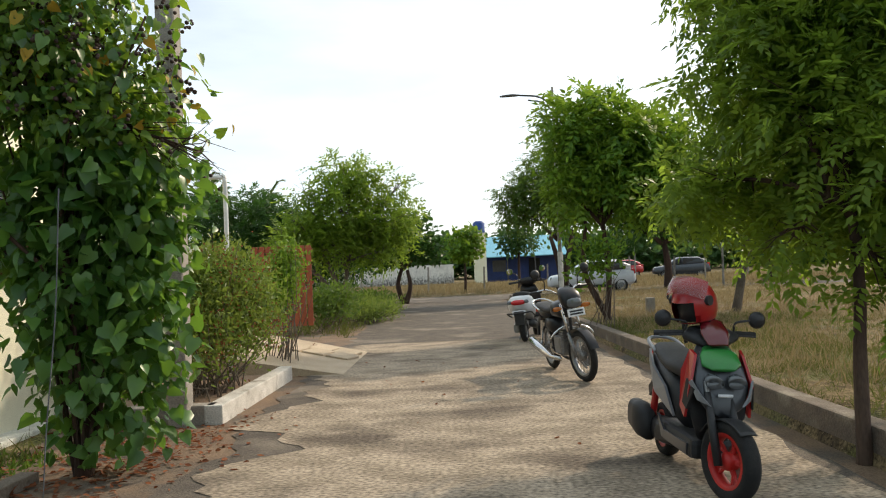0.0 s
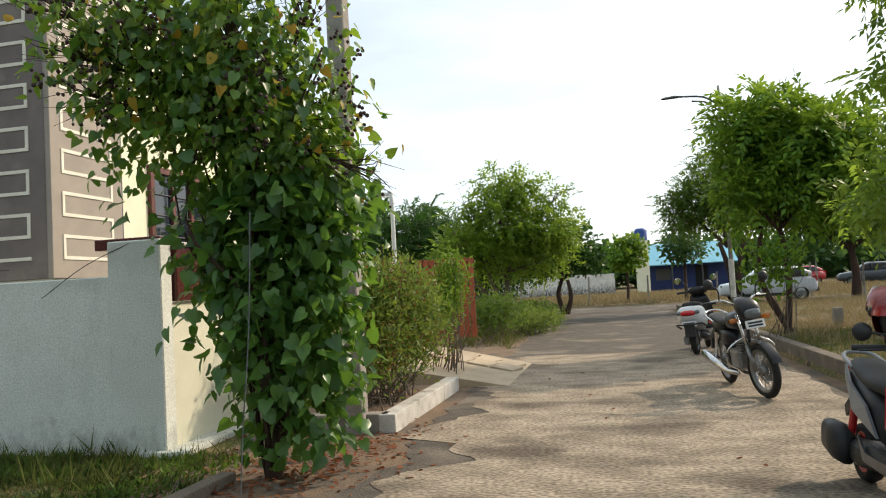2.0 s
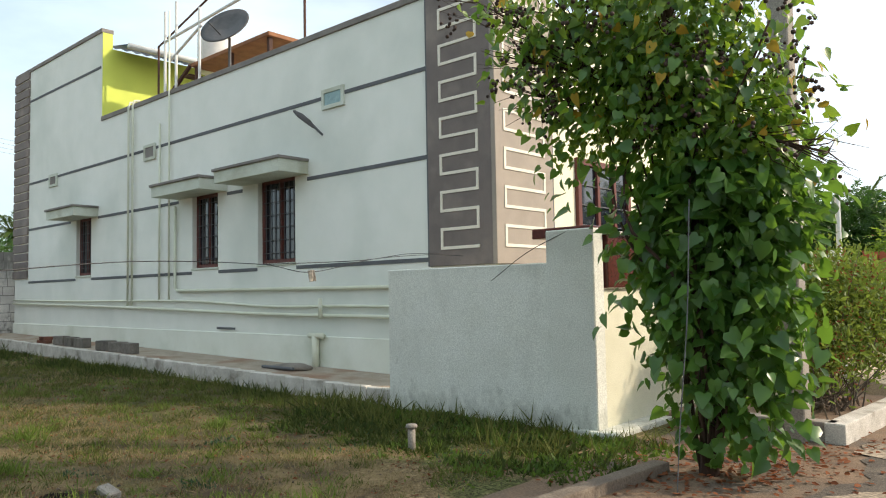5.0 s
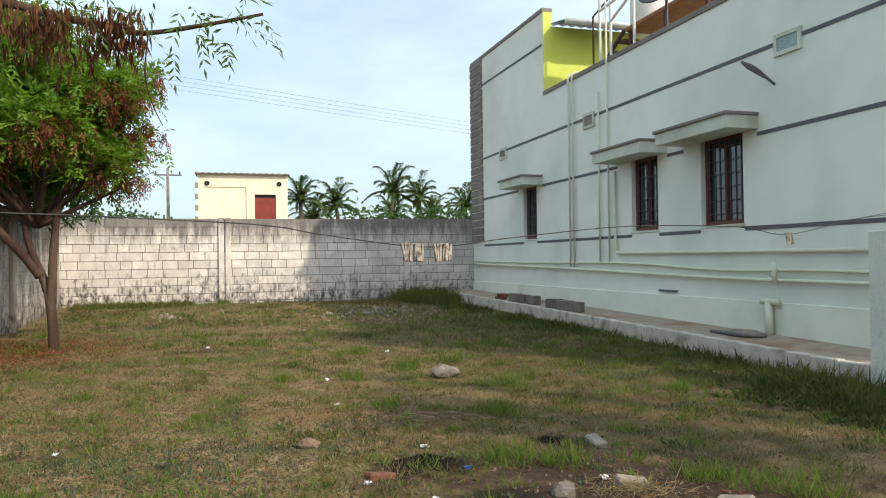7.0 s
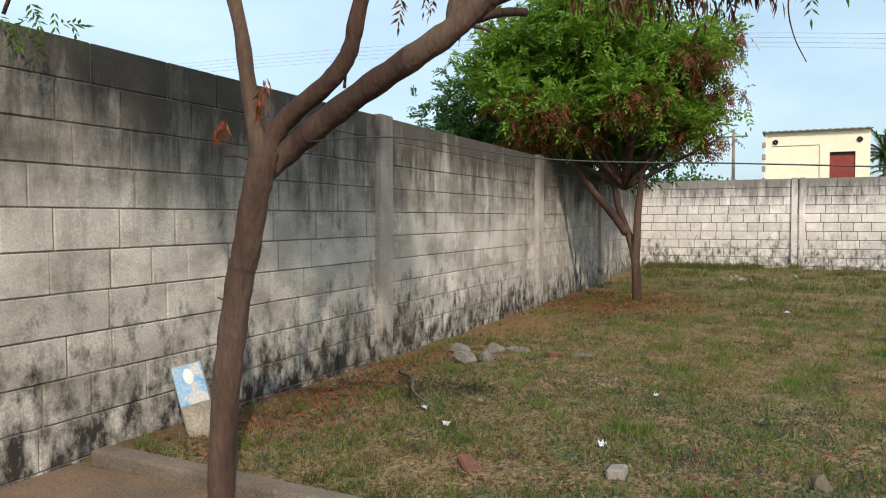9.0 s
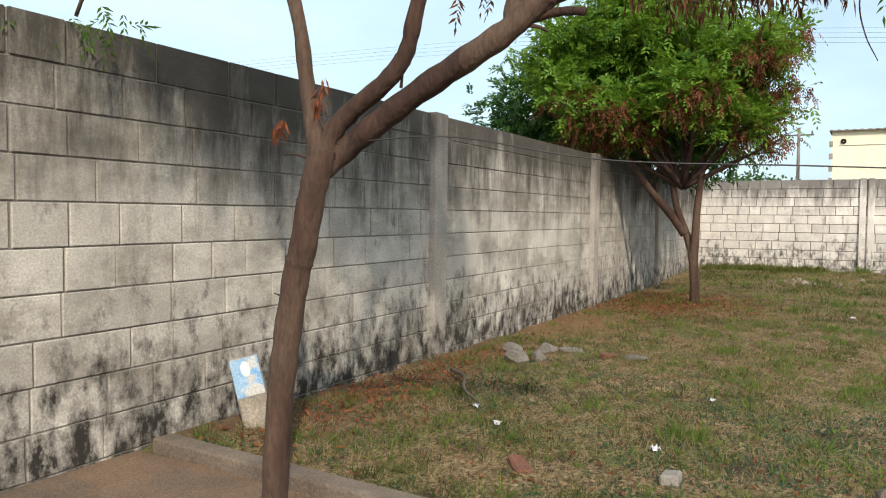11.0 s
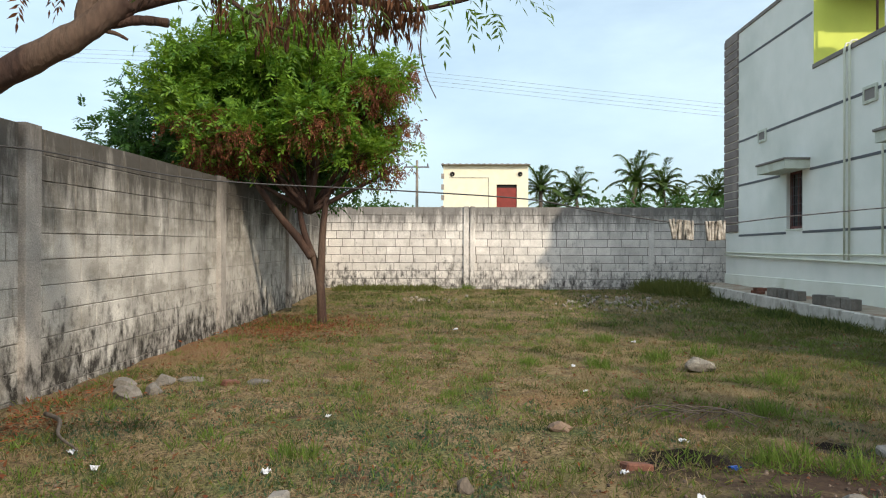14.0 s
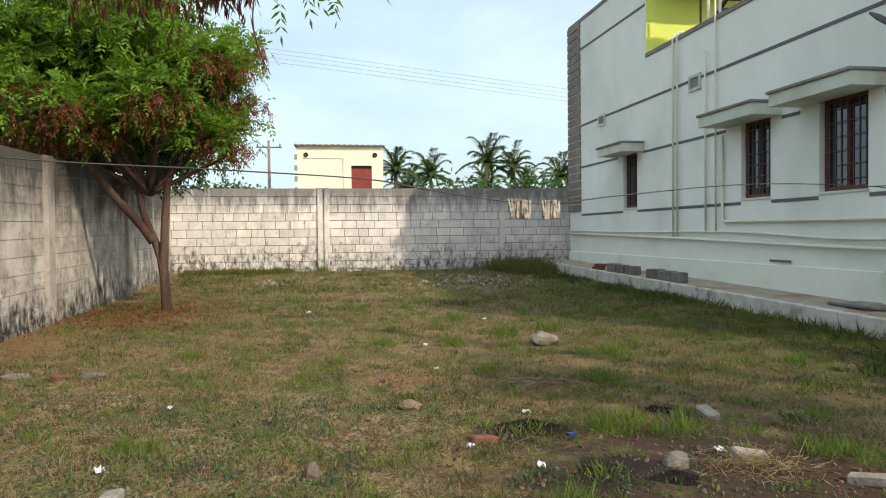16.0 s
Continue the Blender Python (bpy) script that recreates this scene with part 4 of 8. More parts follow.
# ---- trees of the plot ----
tree("tree", "slim forked tree with green crown and withered brown leaves", (-13.72, -2.95, 0.04),
     [[(0, 0, -0.1), (0.02, -0.04, 0.7), (-0.05, -0.16, 1.15), (-0.05, -0.36, 1.7), (-0.15, -0.5, 2.4)], [(0, -0.05, 0.75), (0.03, -0.02, 1.1), (0.0, 0.0, 1.7), (0.05, 0.1, 2.5)],
      [(-0.02, -0.2, 1.2), (-0.02, -0.45, 1.55), (0.15, -0.8, 2.0), (0.25, -1.2, 2.6)]],
     (-0.05, -0.25, 2.0), [(0, -0.4, 4.0, 0.9, 1.0, 0.7), (0.5, -2.1, 3.6, 0.75, 0.7, 0.55), (0.2, -1.5, 4.25, 0.8, 0.75, 0.5), (0.6, -0.7, 4.75, 0.7, 0.75, 0.5), (0.1, 0.35, 4.85, 0.75, 0.7, 0.45), (0.5, 1.0, 4.25, 0.65, 0.65, 0.45),
                       (-0.2, 1.3, 3.6, 0.6, 0.55, 0.5), (0.8, -1.3, 3.3, 0.7, 0.7, 0.45), (0.9, 0.1, 3.5, 0.7, 0.7, 0.45), (0.2, -2.0, 2.95, 0.5, 0.55, 0.3), (0.4, -0.8, 2.95, 0.4, 0.45, 0.25), (0.4, 0.75, 2.95, 0.5, 0.5, 0.3), (0.2, -2.7, 4.3, 0.75, 0.7, 0.6), (0.1, -2.2, 5.0, 0.7, 0.75, 0.45), (0.3, -1.2, 5.3, 0.7, 0.7, 0.4),
                       (-0.8, -0.3, 4.3, 0.8, 0.9, 0.7), (-0.7, -1.5, 3.7, 0.8, 0.8, 0.7), (0.0, -0.3, 5.3, 0.7, 0.9, 0.35), (-0.2, 1.45, 4.6, 0.4, 0.4, 0.3), (0.2, 1.3, 2.75, 0.4, 0.4, 0.3)],
     0.085, 6600, "leaf_bright", 11, size=0.1, length=0.3, pairs=5, twigs=9, gap=0.12, freq=1.5, shell=0.4, dry=1300, droop=0.15)
tree("tree", "dark green spreading tree behind the block wall", (-17.3, -5.15, 0.0),
     [[(0, 0, 0), (0.1, 0, 1.5), (0, 0.1, 2.8)]], (0, 0.1, 2.6),
     [(0, 0, 4.2, 2.2, 2.2, 1.5), (0.5, 1.6, 3.6, 1.6, 1.5, 1.1), (0.3, -1.8, 3.8, 1.8, 1.6, 1.3), (0.2, 0.6, 5.3, 1.6, 1.7, 1.0)],
     0.18, 7000, "leaf_dark", 12, size=0.12, length=0.32, twigs=10, gap=0.0)

# the near forked tree at the kerb, with hanging withered pods and a few green sprays
rng = np.random.default_rng(21)
near = thing("tree", "leaning brown tree with forked limbs and sparse withered leaves", "tree", pose(-3.25, -3.12, 0))
NEAR = Matrix.Translation((3.25, 3.1, 0))


def near_part(name, pts, r0, r1, n=5, knots=0.06, seg=12):
    q = bend(pts, n)
    rad = [(r0 + (r1 - r0) * k / (len(q) - 1)) * (1 + knots * math.sin(k * 1.7 + r0 * 90) + 0.5 * knots * rng.normal()) for k in range(len(q))]
    bm = tube(q, rad, seg)
    bmesh.ops.transform(bm, matrix=NEAR, verts=bm.verts[:])
    return part(name, bm, M["bark"], near, smooth=True)


near_part("trunk", [(-3.26, -3.1, -0.15), (-3.25, -3.08, 0.02), (-3.25, -3.05, 0.49), (-3.25, -3.015, 0.77), (-3.25, -2.955, 1.115), (-3.25, -2.92, 1.23), (-3.24, -2.86, 1.48), (-3.25, -2.825, 1.63), (-3.26, -2.81, 1.7)], 0.064, 0.066, 6, 0.035)
NEAR_LIMBS = [([(-3.25, -2.83, 1.58), (-3.25, -2.85, 1.75), (-3.25, -2.87, 1.83), (-3.25, -2.91, 2.06), (-3.25, -2.975, 2.38), (-3.2, -3.2, 3.1), (-3.1, -3.5, 4.2)], 0.056, 0.028),
              ([(-3.26, -2.83, 1.62), (-3.29, -2.79, 1.77), (-3.3, -2.68, 1.875), (-3.3, -2.515, 1.98), (-3.31, -2.43, 2.07), (-3.31, -2.387, 2.15), (-3.3, -2.34, 2.31), (-3.32, -2.2, 2.8), (-3.35, -1.9, 3.7)], 0.058, 0.034),
              ([(-3.26, -2.84, 1.6), (-3.34, -2.77, 1.69), (-3.35, -2.57, 1.82), (-3.35, -2.37, 1.94), (-3.35, -2.12, 2.07), (-3.37, -1.95, 2.17), (-3.4, -1.87, 2.25), (-3.44, -1.8, 2.32)], 0.07, 0.056),
              ([(-3.38, -1.93, 2.19), (-3.4, -1.925, 2.33), (-3.4, -1.94, 2.42), (-3.45, -1.9, 2.9), (-3.6, -1.6, 3.7)], 0.05, 0.03),
              ([(-3.4, -1.87, 2.24), (-3.45, -1.78, 2.29), (-3.46, -1.72, 2.45), (-3.5, -1.6, 2.9), (-3.55, -1.2, 3.5)], 0.026, 0.016),
              ([(-3.42, -1.88, 2.24), (-3.48, -1.78, 2.315), (-3.5, -1.6, 2.365), (-3.5, -1.457, 2.378), (-3.52, -1.265, 2.405), (-3.55, -1.124, 2.4), (-3.6, -1.0, 2.385), (-3.62, -0.81, 2.36), (-3.63, -0.67, 2.345), (-3.62, -0.445, 2.39), (-3.6, -0.2, 2.45)], 0.034, 0.007),
              ([(-3.43, -1.9, 2.22), (-3.45, -1.8, 2.245), (-3.46, -1.72, 2.25), (-3.46, -1.64, 2.24)], 0.026, 0.019),
              ([(-3.41, -1.88, 2.2), (-3.43, -1.83, 2.19), (-3.44, -1.79, 2.17)], 0.012, 0.006),
              ([(-3.5, -1.457, 2.375), (-3.56, -1.35, 2.31), (-3.62, -1.22, 2.26)], 0.014, 0.006),
              ([(-3.42, -1.86, 2.33), (-3.45, -2.0, 2.345), (-3.45, -2.134, 2.35)], 0.009, 0.003),
              ([(-3.62, -0.648, 2.34), (-3.6, -0.659, 2.18), (-3.6, -0.636, 2.065), (-3.6, -0.595, 1.972)], 0.004, 0.002)]
for pts, r0, r1 in NEAR_LIMBS:
    near_part("limb", pts, r0 * 0.86, r1 * 0.9, 5, 0.05 if r0 > 0.02 else 0.02, 12 if r0 > 0.03 else 8)
for p, d in (((-3.25, -2.99, 0.95), (0.0, -0.1, 0.07)), ((-3.25, -2.89, 1.66), (0.02, -0.13, 0.02)), ((-3.25, -2.9, 1.45), (0.0, -0.06, 0.02)), ((-3.35, -2.45, 1.97), (0.0, 0.02, 0.12))):
    near_part("twig", [p, [p[0] + d[0] * 0.5, p[1] + d[1] * 0.5, p[2] + d[2] * 0.7 + 0.005], [p[0] + d[0], p[1] + d[1], p[2] + d[2]]], 0.008, 0.003, 3, 0.0, 6)
# two dry bunches caught on the trunk
P = np.concatenate([np.array([-3.22, -3.0, 1.86]) + rng.normal(size=(40, 3)) * [0.01, 0.02, 0.0] + rng.uniform(0, 1, (40, 1)) * [0, -0.07, -0.1],
                    np.array([-3.24, -2.8, 2.0]) + rng.normal(size=(34, 3)) * [0.01, 0.012, 0.03] + rng.uniform(0, 1, (34, 1)) * [0, -0.03, -0.12]]) + [3.25, 3.1, 0]
leaves("dry_leaves", P, rng.normal(size=P.shape) * 0.3 + [0, 0, -1], rng.normal(size=P.shape), rng.uniform(0.04, 0.08, len(P)), 0.012, M["leaf_dry"], LANCE, near, label="dry red brown leaf bunches")
# withered clusters and narrow green sprays that hang from the low branch
nh = 70
hang = np.array([-3.5, -1.45, 2.38]) + rng.beta(1.6, 1.3, nh)[:, None] * np.array([-0.12, 0.75, -0.01]) + rng.normal(size=(nh, 3)) * [0.14, 0.05, 0.03] + [3.25, 3.1, 0]
P = np.repeat(hang, 15, axis=0)
n = len(P)
P = P + rng.normal(size=(n, 3)) * [0.02, 0.02, 0.0]
P[:, 2] -= rng.uniform(0, 0.17, n) * np.repeat(rng.uniform(0.15, 1, nh), 15)
leaves("dry_leaves", P, rng.normal(size=(n, 3)) * 0.22 + [0, 0, -1], rng.normal(size=(n, 3)), rng.uniform(0.035, 0.08, n), 0.012, M["leaf_pod"], LANCE, near, label="withered brown hanging leaves")
n = 60
t = rng.uniform(0.0, 1, n)
P = np.array([-3.55, -1.55, 2.39]) + t[:, None] * np.array([-0.1, 1.35, 0.03]) + rng.normal(size=(n, 3)) * [0.16, 0.06, 0.04] + [3.25, 3.1, 0]
P2, D2, N2, L = pinnate(P, rng.normal(size=P.shape) * 0.6 + [0, 0.5, -0.5], rng, 4, 0.13, 0.055)
leaves("green_sprays", P2, D2, N2, L, L * 0.22, M["leaf_neem"], LANCE, near)
P = np.array([-3.45, -2.05, 2.4]) + rng.normal(size=(14, 3)) * [0.05, 0.1, 0.05] + [3.25, 3.1, 0]
P2, D2, N2, L = pinnate(P, rng.normal(size=P.shape) * 0.5 + [0, 0, -0.8], rng, 3, 0.09, 0.045)
leaves("dark_sprays", P2, D2, N2, L, L * 0.25, M["leaf_pod"], LANCE, near)
# the crown, above the limbs and out of view; its last blob is added to shade the block wall
CROWN = [(0.0, 0.3, 4.6, 1.9, 1.6, 0.9), (-0.35, 1.7, 4.5, 1.4, 1.2, 0.8), (0.05, -0.5, 4.7, 1.3, 1.0, 0.8), (1.65, 1.2, 4.5, 1.4, 1.2, 0.65)]
P, d = crown_points(CROWN, 3700, rng, -0.05, 1.2, 0.2, 0.5)
P2, D2, N2, L = pinnate(P, d * 0.5 + rng.normal(size=P.shape) * 0.6, rng, 6, 0.3, 0.08)
leaves("crown", P2, D2, N2, L, L * 0.3, M["leaf_neem"], LANCE, near)
# two sprays hang down at the side of the crown
P = np.array([0.15, -1.25, 2.42]) + rng.normal(size=(26, 3)) * [0.12, 0.22, 0.04]
P2, D2, N2, L = pinnate(P, rng.normal(size=P.shape) * 0.4 + [0, 0.2, -0.5], rng, 4, 0.14, 0.06)
leaves("hanging_spray", P2, D2, N2, L, L * 0.26, M["leaf_neem"], LANCE, near, kind="stuff")
bm = bmesh.new()
limbs(bm, (-0.2, 0.9, 3.2), [(*b[:3], b[3] * 0.88, b[4] * 0.88, b[5] * 0.88) for b in CROWN], 0.05, rng, 9)
tube(bend([(0.05, -0.3, 3.6), (0.12, -1.0, 2.9), (0.15, -1.25, 2.45)], 5), 0.012, 6, bm)
part("branchwork", bm, M["bark"], near, smooth=True)

# ---- beyond the far wall ----
shed = thing("shed", "small cream upper room with corrugated roof and red door", "building")
SX = -42.0
part("wall", wall_with_holes(-1.5, 3.2, 0.0, 6.15, 0, 0.2, [(1.45, 2.57, 3.4, 5.08)]), M["cream"], shed).matrix_world = pose(SX - 0.2, 0, 0, 0, 0, 90) @ pose(0, -0.2, 0)
part("wall", box(SX - 4, -1.5, 0, SX - 0.2, -1.3, 6.1), M["cream"], shed)
part("wall", box(SX - 4, 3.0, 0, SX - 0.2, 3.2, 6.1), M["cream"], shed)
part("door", box(SX - 0.12, 1.45, 3.4, SX - 0.06, 2.57, 4.9, 0.01), M["red_door"], shed, "red metal door")
part("door_transom", box(SX - 0.12, 1.45, 4.9, SX - 0.1, 2.57, 5.08, 0.01), M["dark"], shed)
bm = bmesh.new()
for k in range(60):
    y0 = -1.62 + k * 0.082
    v = [bm.verts.new(q) for q in ((SX + 0.25, y0, 6.2 + 0.02 * math.sin(k * 1.57)), (SX + 0.25, y0 + 0.082, 6.2 + 0.02 * math.sin(k * 1.57 + 1.57)), (SX - 4.2, y0 + 0.082, 6.5), (SX - 4.2, y0, 6.5))]
    bm.faces.new(v)
g = bmesh.ops.extrude_face_region(bm, geom=bm.faces[:])
bmesh.ops.translate(bm, vec=(0, 0, -0.06), verts=[v for v in g["geom"] if isinstance(v, bmesh.types.BMVert)])
part("roof", bm, M["cap"], shed, "dark corrugated sheet roof")
for z in (3.6, 4.2, 4.8, 5.4):
    part("quoin", box(SX - 0.1, -1.62, z, SX + 0.03, -1.45, z + 0.28, 0.01), M["slab"], shed)
for y in (-1.0, 2.75):
    part("vent", lathe([(0.02, 0.0), (0.13, 0.0), (0.13, 0.04), (0.09, 0.05), (0.09, 0.01)], 16, "x"), M["dark"], shed).matrix_world = pose(SX + 0.01, y, 5.65)
part("conduit", tube([(SX + 0.02, -1.2, 5.45), (SX + 0.02, 1.0, 5.45), (SX + 0.02, 1.0, 3.6)], 0.015, 6), M["slab"], shed)


def palm(x, y, top, seed, size=1.0):
    r = np.random.default_rng(seed)
    t = thing("palm_tree", "coconut palm with drooping fronds and brown stem", "palm tree", pose(x, y, 0), "palms behind the wall")
    lean = r.normal(size=2) * 0.3
    pts = bend([(0, 0, 0), (lean[0] * 0.4, lean[1] * 0.4, top * 0.5), (lean[0], lean[1], top)], 5)
    part("trunk", tube(pts, [0.2 - 0.007 * k for k in range(len(pts))], 8), M["bark_grey"], t, smooth=True)
    P, D, N, L = [], [], [], []
    bm = bmesh.new()
    for k in range(20):
        a = 2.4 * k + r.normal() * 0.2
        up = 1.75 - 0.085 * k
        ln = r.uniform(1.9, 2.5) * size
        out = np.array([math.cos(a), math.sin(a), 0])
        spine = []
        for s in range(13):
            q = s / 12
            spine.append(np.array([lean[0], lean[1], top]) + out * ln * q * (0.9 - 0.25 * up) + np.array([0, 0, 1.0]) * (up * ln * q - (0.45 + 0.25 * up) * ln * q * q))
        tube([Vector(v) for v in spine], [0.03 * (1 - 0.07 * q) for q in range(13)], 4, bm)
        for s in range(1, 13):
            for w in range(3):
                f = (w / 3)
                base = spine[s - 1] * (1 - f) + spine[s] * f
                along = spine[s] - spine[s - 1]
                side = np.cross(along, [0, 0, 1.0])
                side /= max(np.linalg.norm(side), 1e-6)
                for sg in (-1, 1):
                    P.append(base)
                    D.append(side * sg * 0.65 + along / np.linalg.norm(along) * 0.9 + np.array([0, 0, -0.3]) + r.normal(size=3) * 0.1)
                    N.append([0, 0, 1.0])
                    L.append(0.6 * size * (1 - 0.6 * abs(s / 12 - 0.4)))
    part("stalk_cluster", bm, M["leaf_far"], t, kind="stuff")
    leaves("fronds", np.array(P), np.array(D), np.array(N), np.array(L), 0.1, M["palm"], LANCE, t)
    return t


for k, (x, y, z) in enumerate(((-52, 4.9, 5.9), (-56, 8.6, 5.8), (-54, 11.2, 6.6), (-55, 14.4, 6.3), (-54, 17.2, 5.6), (-60, 21, 6.3), (-58, 25, 6.0), (-62, 30, 6.6), (-60, 6.6, 4.8), (-60, 16, 5.2), (-58, 12.7, 5.0), (-62, 36, 6.2))):
    palm(x, y, z - 0.35, 100 + k, 1.0 + 0.1 * (k % 3))
tree("bush", "low dark scrub behind the far wall", (-50, 10, 0), [[(0, 0, 0), (0, 0.2, 1.0), (0, 0, 2.0)]], (0, 0, 1.5),
     [(0, 0, 3.7, 2.0, 6.0, 1.6), (0, 8, 3.9, 2.0, 5.0, 1.6), (0, 16, 3.8, 2.0, 6.0, 1.6), (4, 27, 3.8, 2.0, 7.0, 1.7)], 0.14, 6500, "leaf_far", 31, "oval", 0.3, twigs=5, category="bush")
tree("tree", "distant round tree beyond the far wall", (-60, -7, 0), [[(0, 0, 0), (0, 0.2, 1.5), (0, 0, 3.0)]], (0, 0, 3),
     [(0, 0, 4.3, 2.2, 3.4, 1.1), (0, -3, 4.0, 2, 2.4, 1.0)], 0.16, 1500, "leaf_far", 32, "oval", 0.3, twigs=5)
for y, z, x in ((-3.2, 6.9, -46), (-40, 10.3, -30), (60, 6.4, -30)):
    pole = thing("power_pole", "thin concrete power pole with cross arm", "pole", pose(x, y, 0), "power poles")
    part("shaft", tube([(0, 0, 0), (0, 0, z)], [0.12, 0.08], 8), M["slab"], pole)
    part("cross_arm", box(-0.04, -0.75, z - 0.45, 0.04, 0.75, z - 0.37), M["band"], pole)
    for q in (-0.65, 0, 0.65):
        part("insulator", lathe([(0.0, 0.2), (0.04, 0.16), (0.05, 0.05), (0.03, 0.0), (0, 0)], 8), M["bars"], pole).location = (0, q, z - 0.37)
wires = thing("overhead_wires", "thin overhead power wires across the sky", "wire")
for k in range(4):
    part("wire", tube(bend([(-30, -40, 9.3 + 0.18 * k), (-30, -10, 8.6 + 0.17 * k), (-30, 20, 5.9 + 0.16 * k), (-30, 60, 5.4 + 0.16 * k)], 6), 0.004, 4), M["wire"], wires)

# ---- clothes line with pegs ----
line = thing("clothes_line", "thin dark clothes line sagging across the plot", "clothes line")
LINE_AT = [(-3.28, -2.8, 1.72), (-3.33, -2.61, 1.74), (-3.45, -2.23, 1.75), (-3.65, -1.62, 1.65), (-3.91, -0.83, 1.625), (-4.1, -0.21, 1.6), (-4.2, 0.1, 1.555), (-4.36, 0.57, 1.5), (-4.45, 0.85, 1.5), (-4.6, 1.3, 1.55), (-4.9, 2.26, 1.63), (-5.28, 3.42, 1.64),
           (-5.49, 4.07, 1.59), (-5.83, 5.13, 1.74), (-6.21, 6.32, 1.83), (-6.6, 7.42, 1.86)]
line_pts = bend(LINE_AT, 8)
part("cord", tube(line_pts, 0.0035, 5), M["wire"], line)
part("cord", tube(bend([(-4.2, 6.24, 1.98), (-4.7, 6.22, 1.78), (-5.2, 6.25, 1.5)], 4), 0.004, 5), M["wire"], line)
part("cord", tube(bend([(-5.28, 3.42, 1.64), (-5.75, 4.9, 1.72), (-6.3, 6.1, 1.84), (-7.0, 7.4, 1.9)], 5), 0.004, 5), M["wire"], line)
peg_body = finish(box(-0.006, -0.008, -0.085, 0.006, 0.008, 0.016, 0.002), "leg", M["peg"])
rng = np.random.default_rng(5)
for y0, n in ((0.6, 6), (0.79, 5), (4.07, 4)):
    for k in range(n):
        y = y0 + (k - (n - 1) / 2) * 0.021
        i = max(q for q in range(len(line_pts) - 1) if line_pts[q].y <= y)
        p = line_pts[i].lerp(line_pts[i + 1], (y - line_pts[i].y) / (line_pts[i + 1].y - line_pts[i].y))
        peg = thing("clothes_peg", "pale wooden clothes peg clipped on the line", "clothes peg", pose(p.x, y, p.z, rng.normal() * 5, rng.normal() * 6, rng.uniform(0, 180)), "clothes pegs")
        for s in (-1, 1):
            o = new("leg", peg_body)
            o.parent = peg
            o.matrix_local = pose(0.0085 * s, 0, 0, 0, 3.5 * s, 0)

# ---- roof clutter of the house ----
stair = thing("tank_stand", "rusty brown steel platform with white pipe rails", "platform", pose(-1.9, 0, 0.3))
M_RUST = M["rust"]
part("deck", box(-13.6, 8.5, 6.25, -10.6, 10.2, 6.34, 0.01), M["orange"], stair, "orange brown deck")
for x in (-13.5, -12.1, -10.7):
    for y in (8.6, 10.1):
        part("leg", box(x - 0.04, y - 0.04, 4.4, x + 0.04, y + 0.04, 6.25), M_RUST, stair)
for k in range(7):
    part("tread", box(-16.0 + k * 0.34, 8.5, 5.0 + k * 0.18, -15.7 + k * 0.34, 9.4, 5.04 + k * 0.18, 0.005), M_RUST, stair)
part("stringer", tube([(-16.1, 8.5, 4.95), (-13.6, 8.5, 6.3)], 0.05, 6), M_RUST, stair)
for a, b in (((-14.2, 8.2, 5.0), (-14.2, 8.2, 7.6)), ((-13.7, 8.2, 5.0), (-13.7, 8.2, 7.7)), ((-12.7, 8.2, 5.0), (-12.7, 8.2, 7.3)), ((-14.2, 8.2, 6.9), (-10.2, 8.2, 7.1)), ((-14.0, 8.2, 6.4), (-12.6, 8.2, 6.9))):
    part("rail", tube([a, b], 0.032, 8), M["pvc_white"], stair, "white pipe rail")
for a, b in (((-14.9, 8.4, 4.8), (-14.9, 8.4, 7.0)), ((-14.9, 8.4, 7.0), (-12.5, 8.4, 7.6)), ((-12.5, 8.4, 7.6), (-9.3, 8.4, 7.0)), ((-9.3, 8.4, 7.0), (-9.3, 8.4, 5.0))):
    part("rail", tube([a, b], 0.025, 6), M_RUST, stair)
for x in (-15.7,):
    tank = thing("water_tank", "white ribbed plastic water tank on the roof platform", "water tank", pose(x, 9.3, 6.64) @ Matrix.Scale(0.72, 4), "roof tanks")
    prof = [(0.0, 0.0), (0.6, 0.0)]
    for k in range(9):
        prof += [(0.62, 0.06 + k * 0.13), (0.645, 0.12 + k * 0.13)]
    part("tank_body", lathe(prof + [(0.6, 1.25), (0.35, 1.42), (0.22, 1.45), (0.22, 1.52), (0.0, 1.52)], 28), M["pvc_white"], tank, smooth=True)
dish = thing("satellite_dish", "grey satellite dish on the parapet", "dish", pose(-12.7, 7.75, 5.75))
part("mast", tube([(0, 0, 0), (0, 0, 0.6)], 0.03, 8), M["bars"], dish)
part("bowl", lathe([(0.0, 0.0), (0.2, 0.015), (0.38, 0.05), (0.5, 0.1), (0.5, 0.12), (0.38, 0.07), (0.0, 0.02)], 24), M["bars"], dish, smooth=True).matrix_local = pose(0, -0.05, 0.75, 55, 0, 25)
part("feed_arm", tube([(0, -0.1, 0.55), (0.1, -0.5, 0.75)], 0.012, 6), M["bars"], dish)


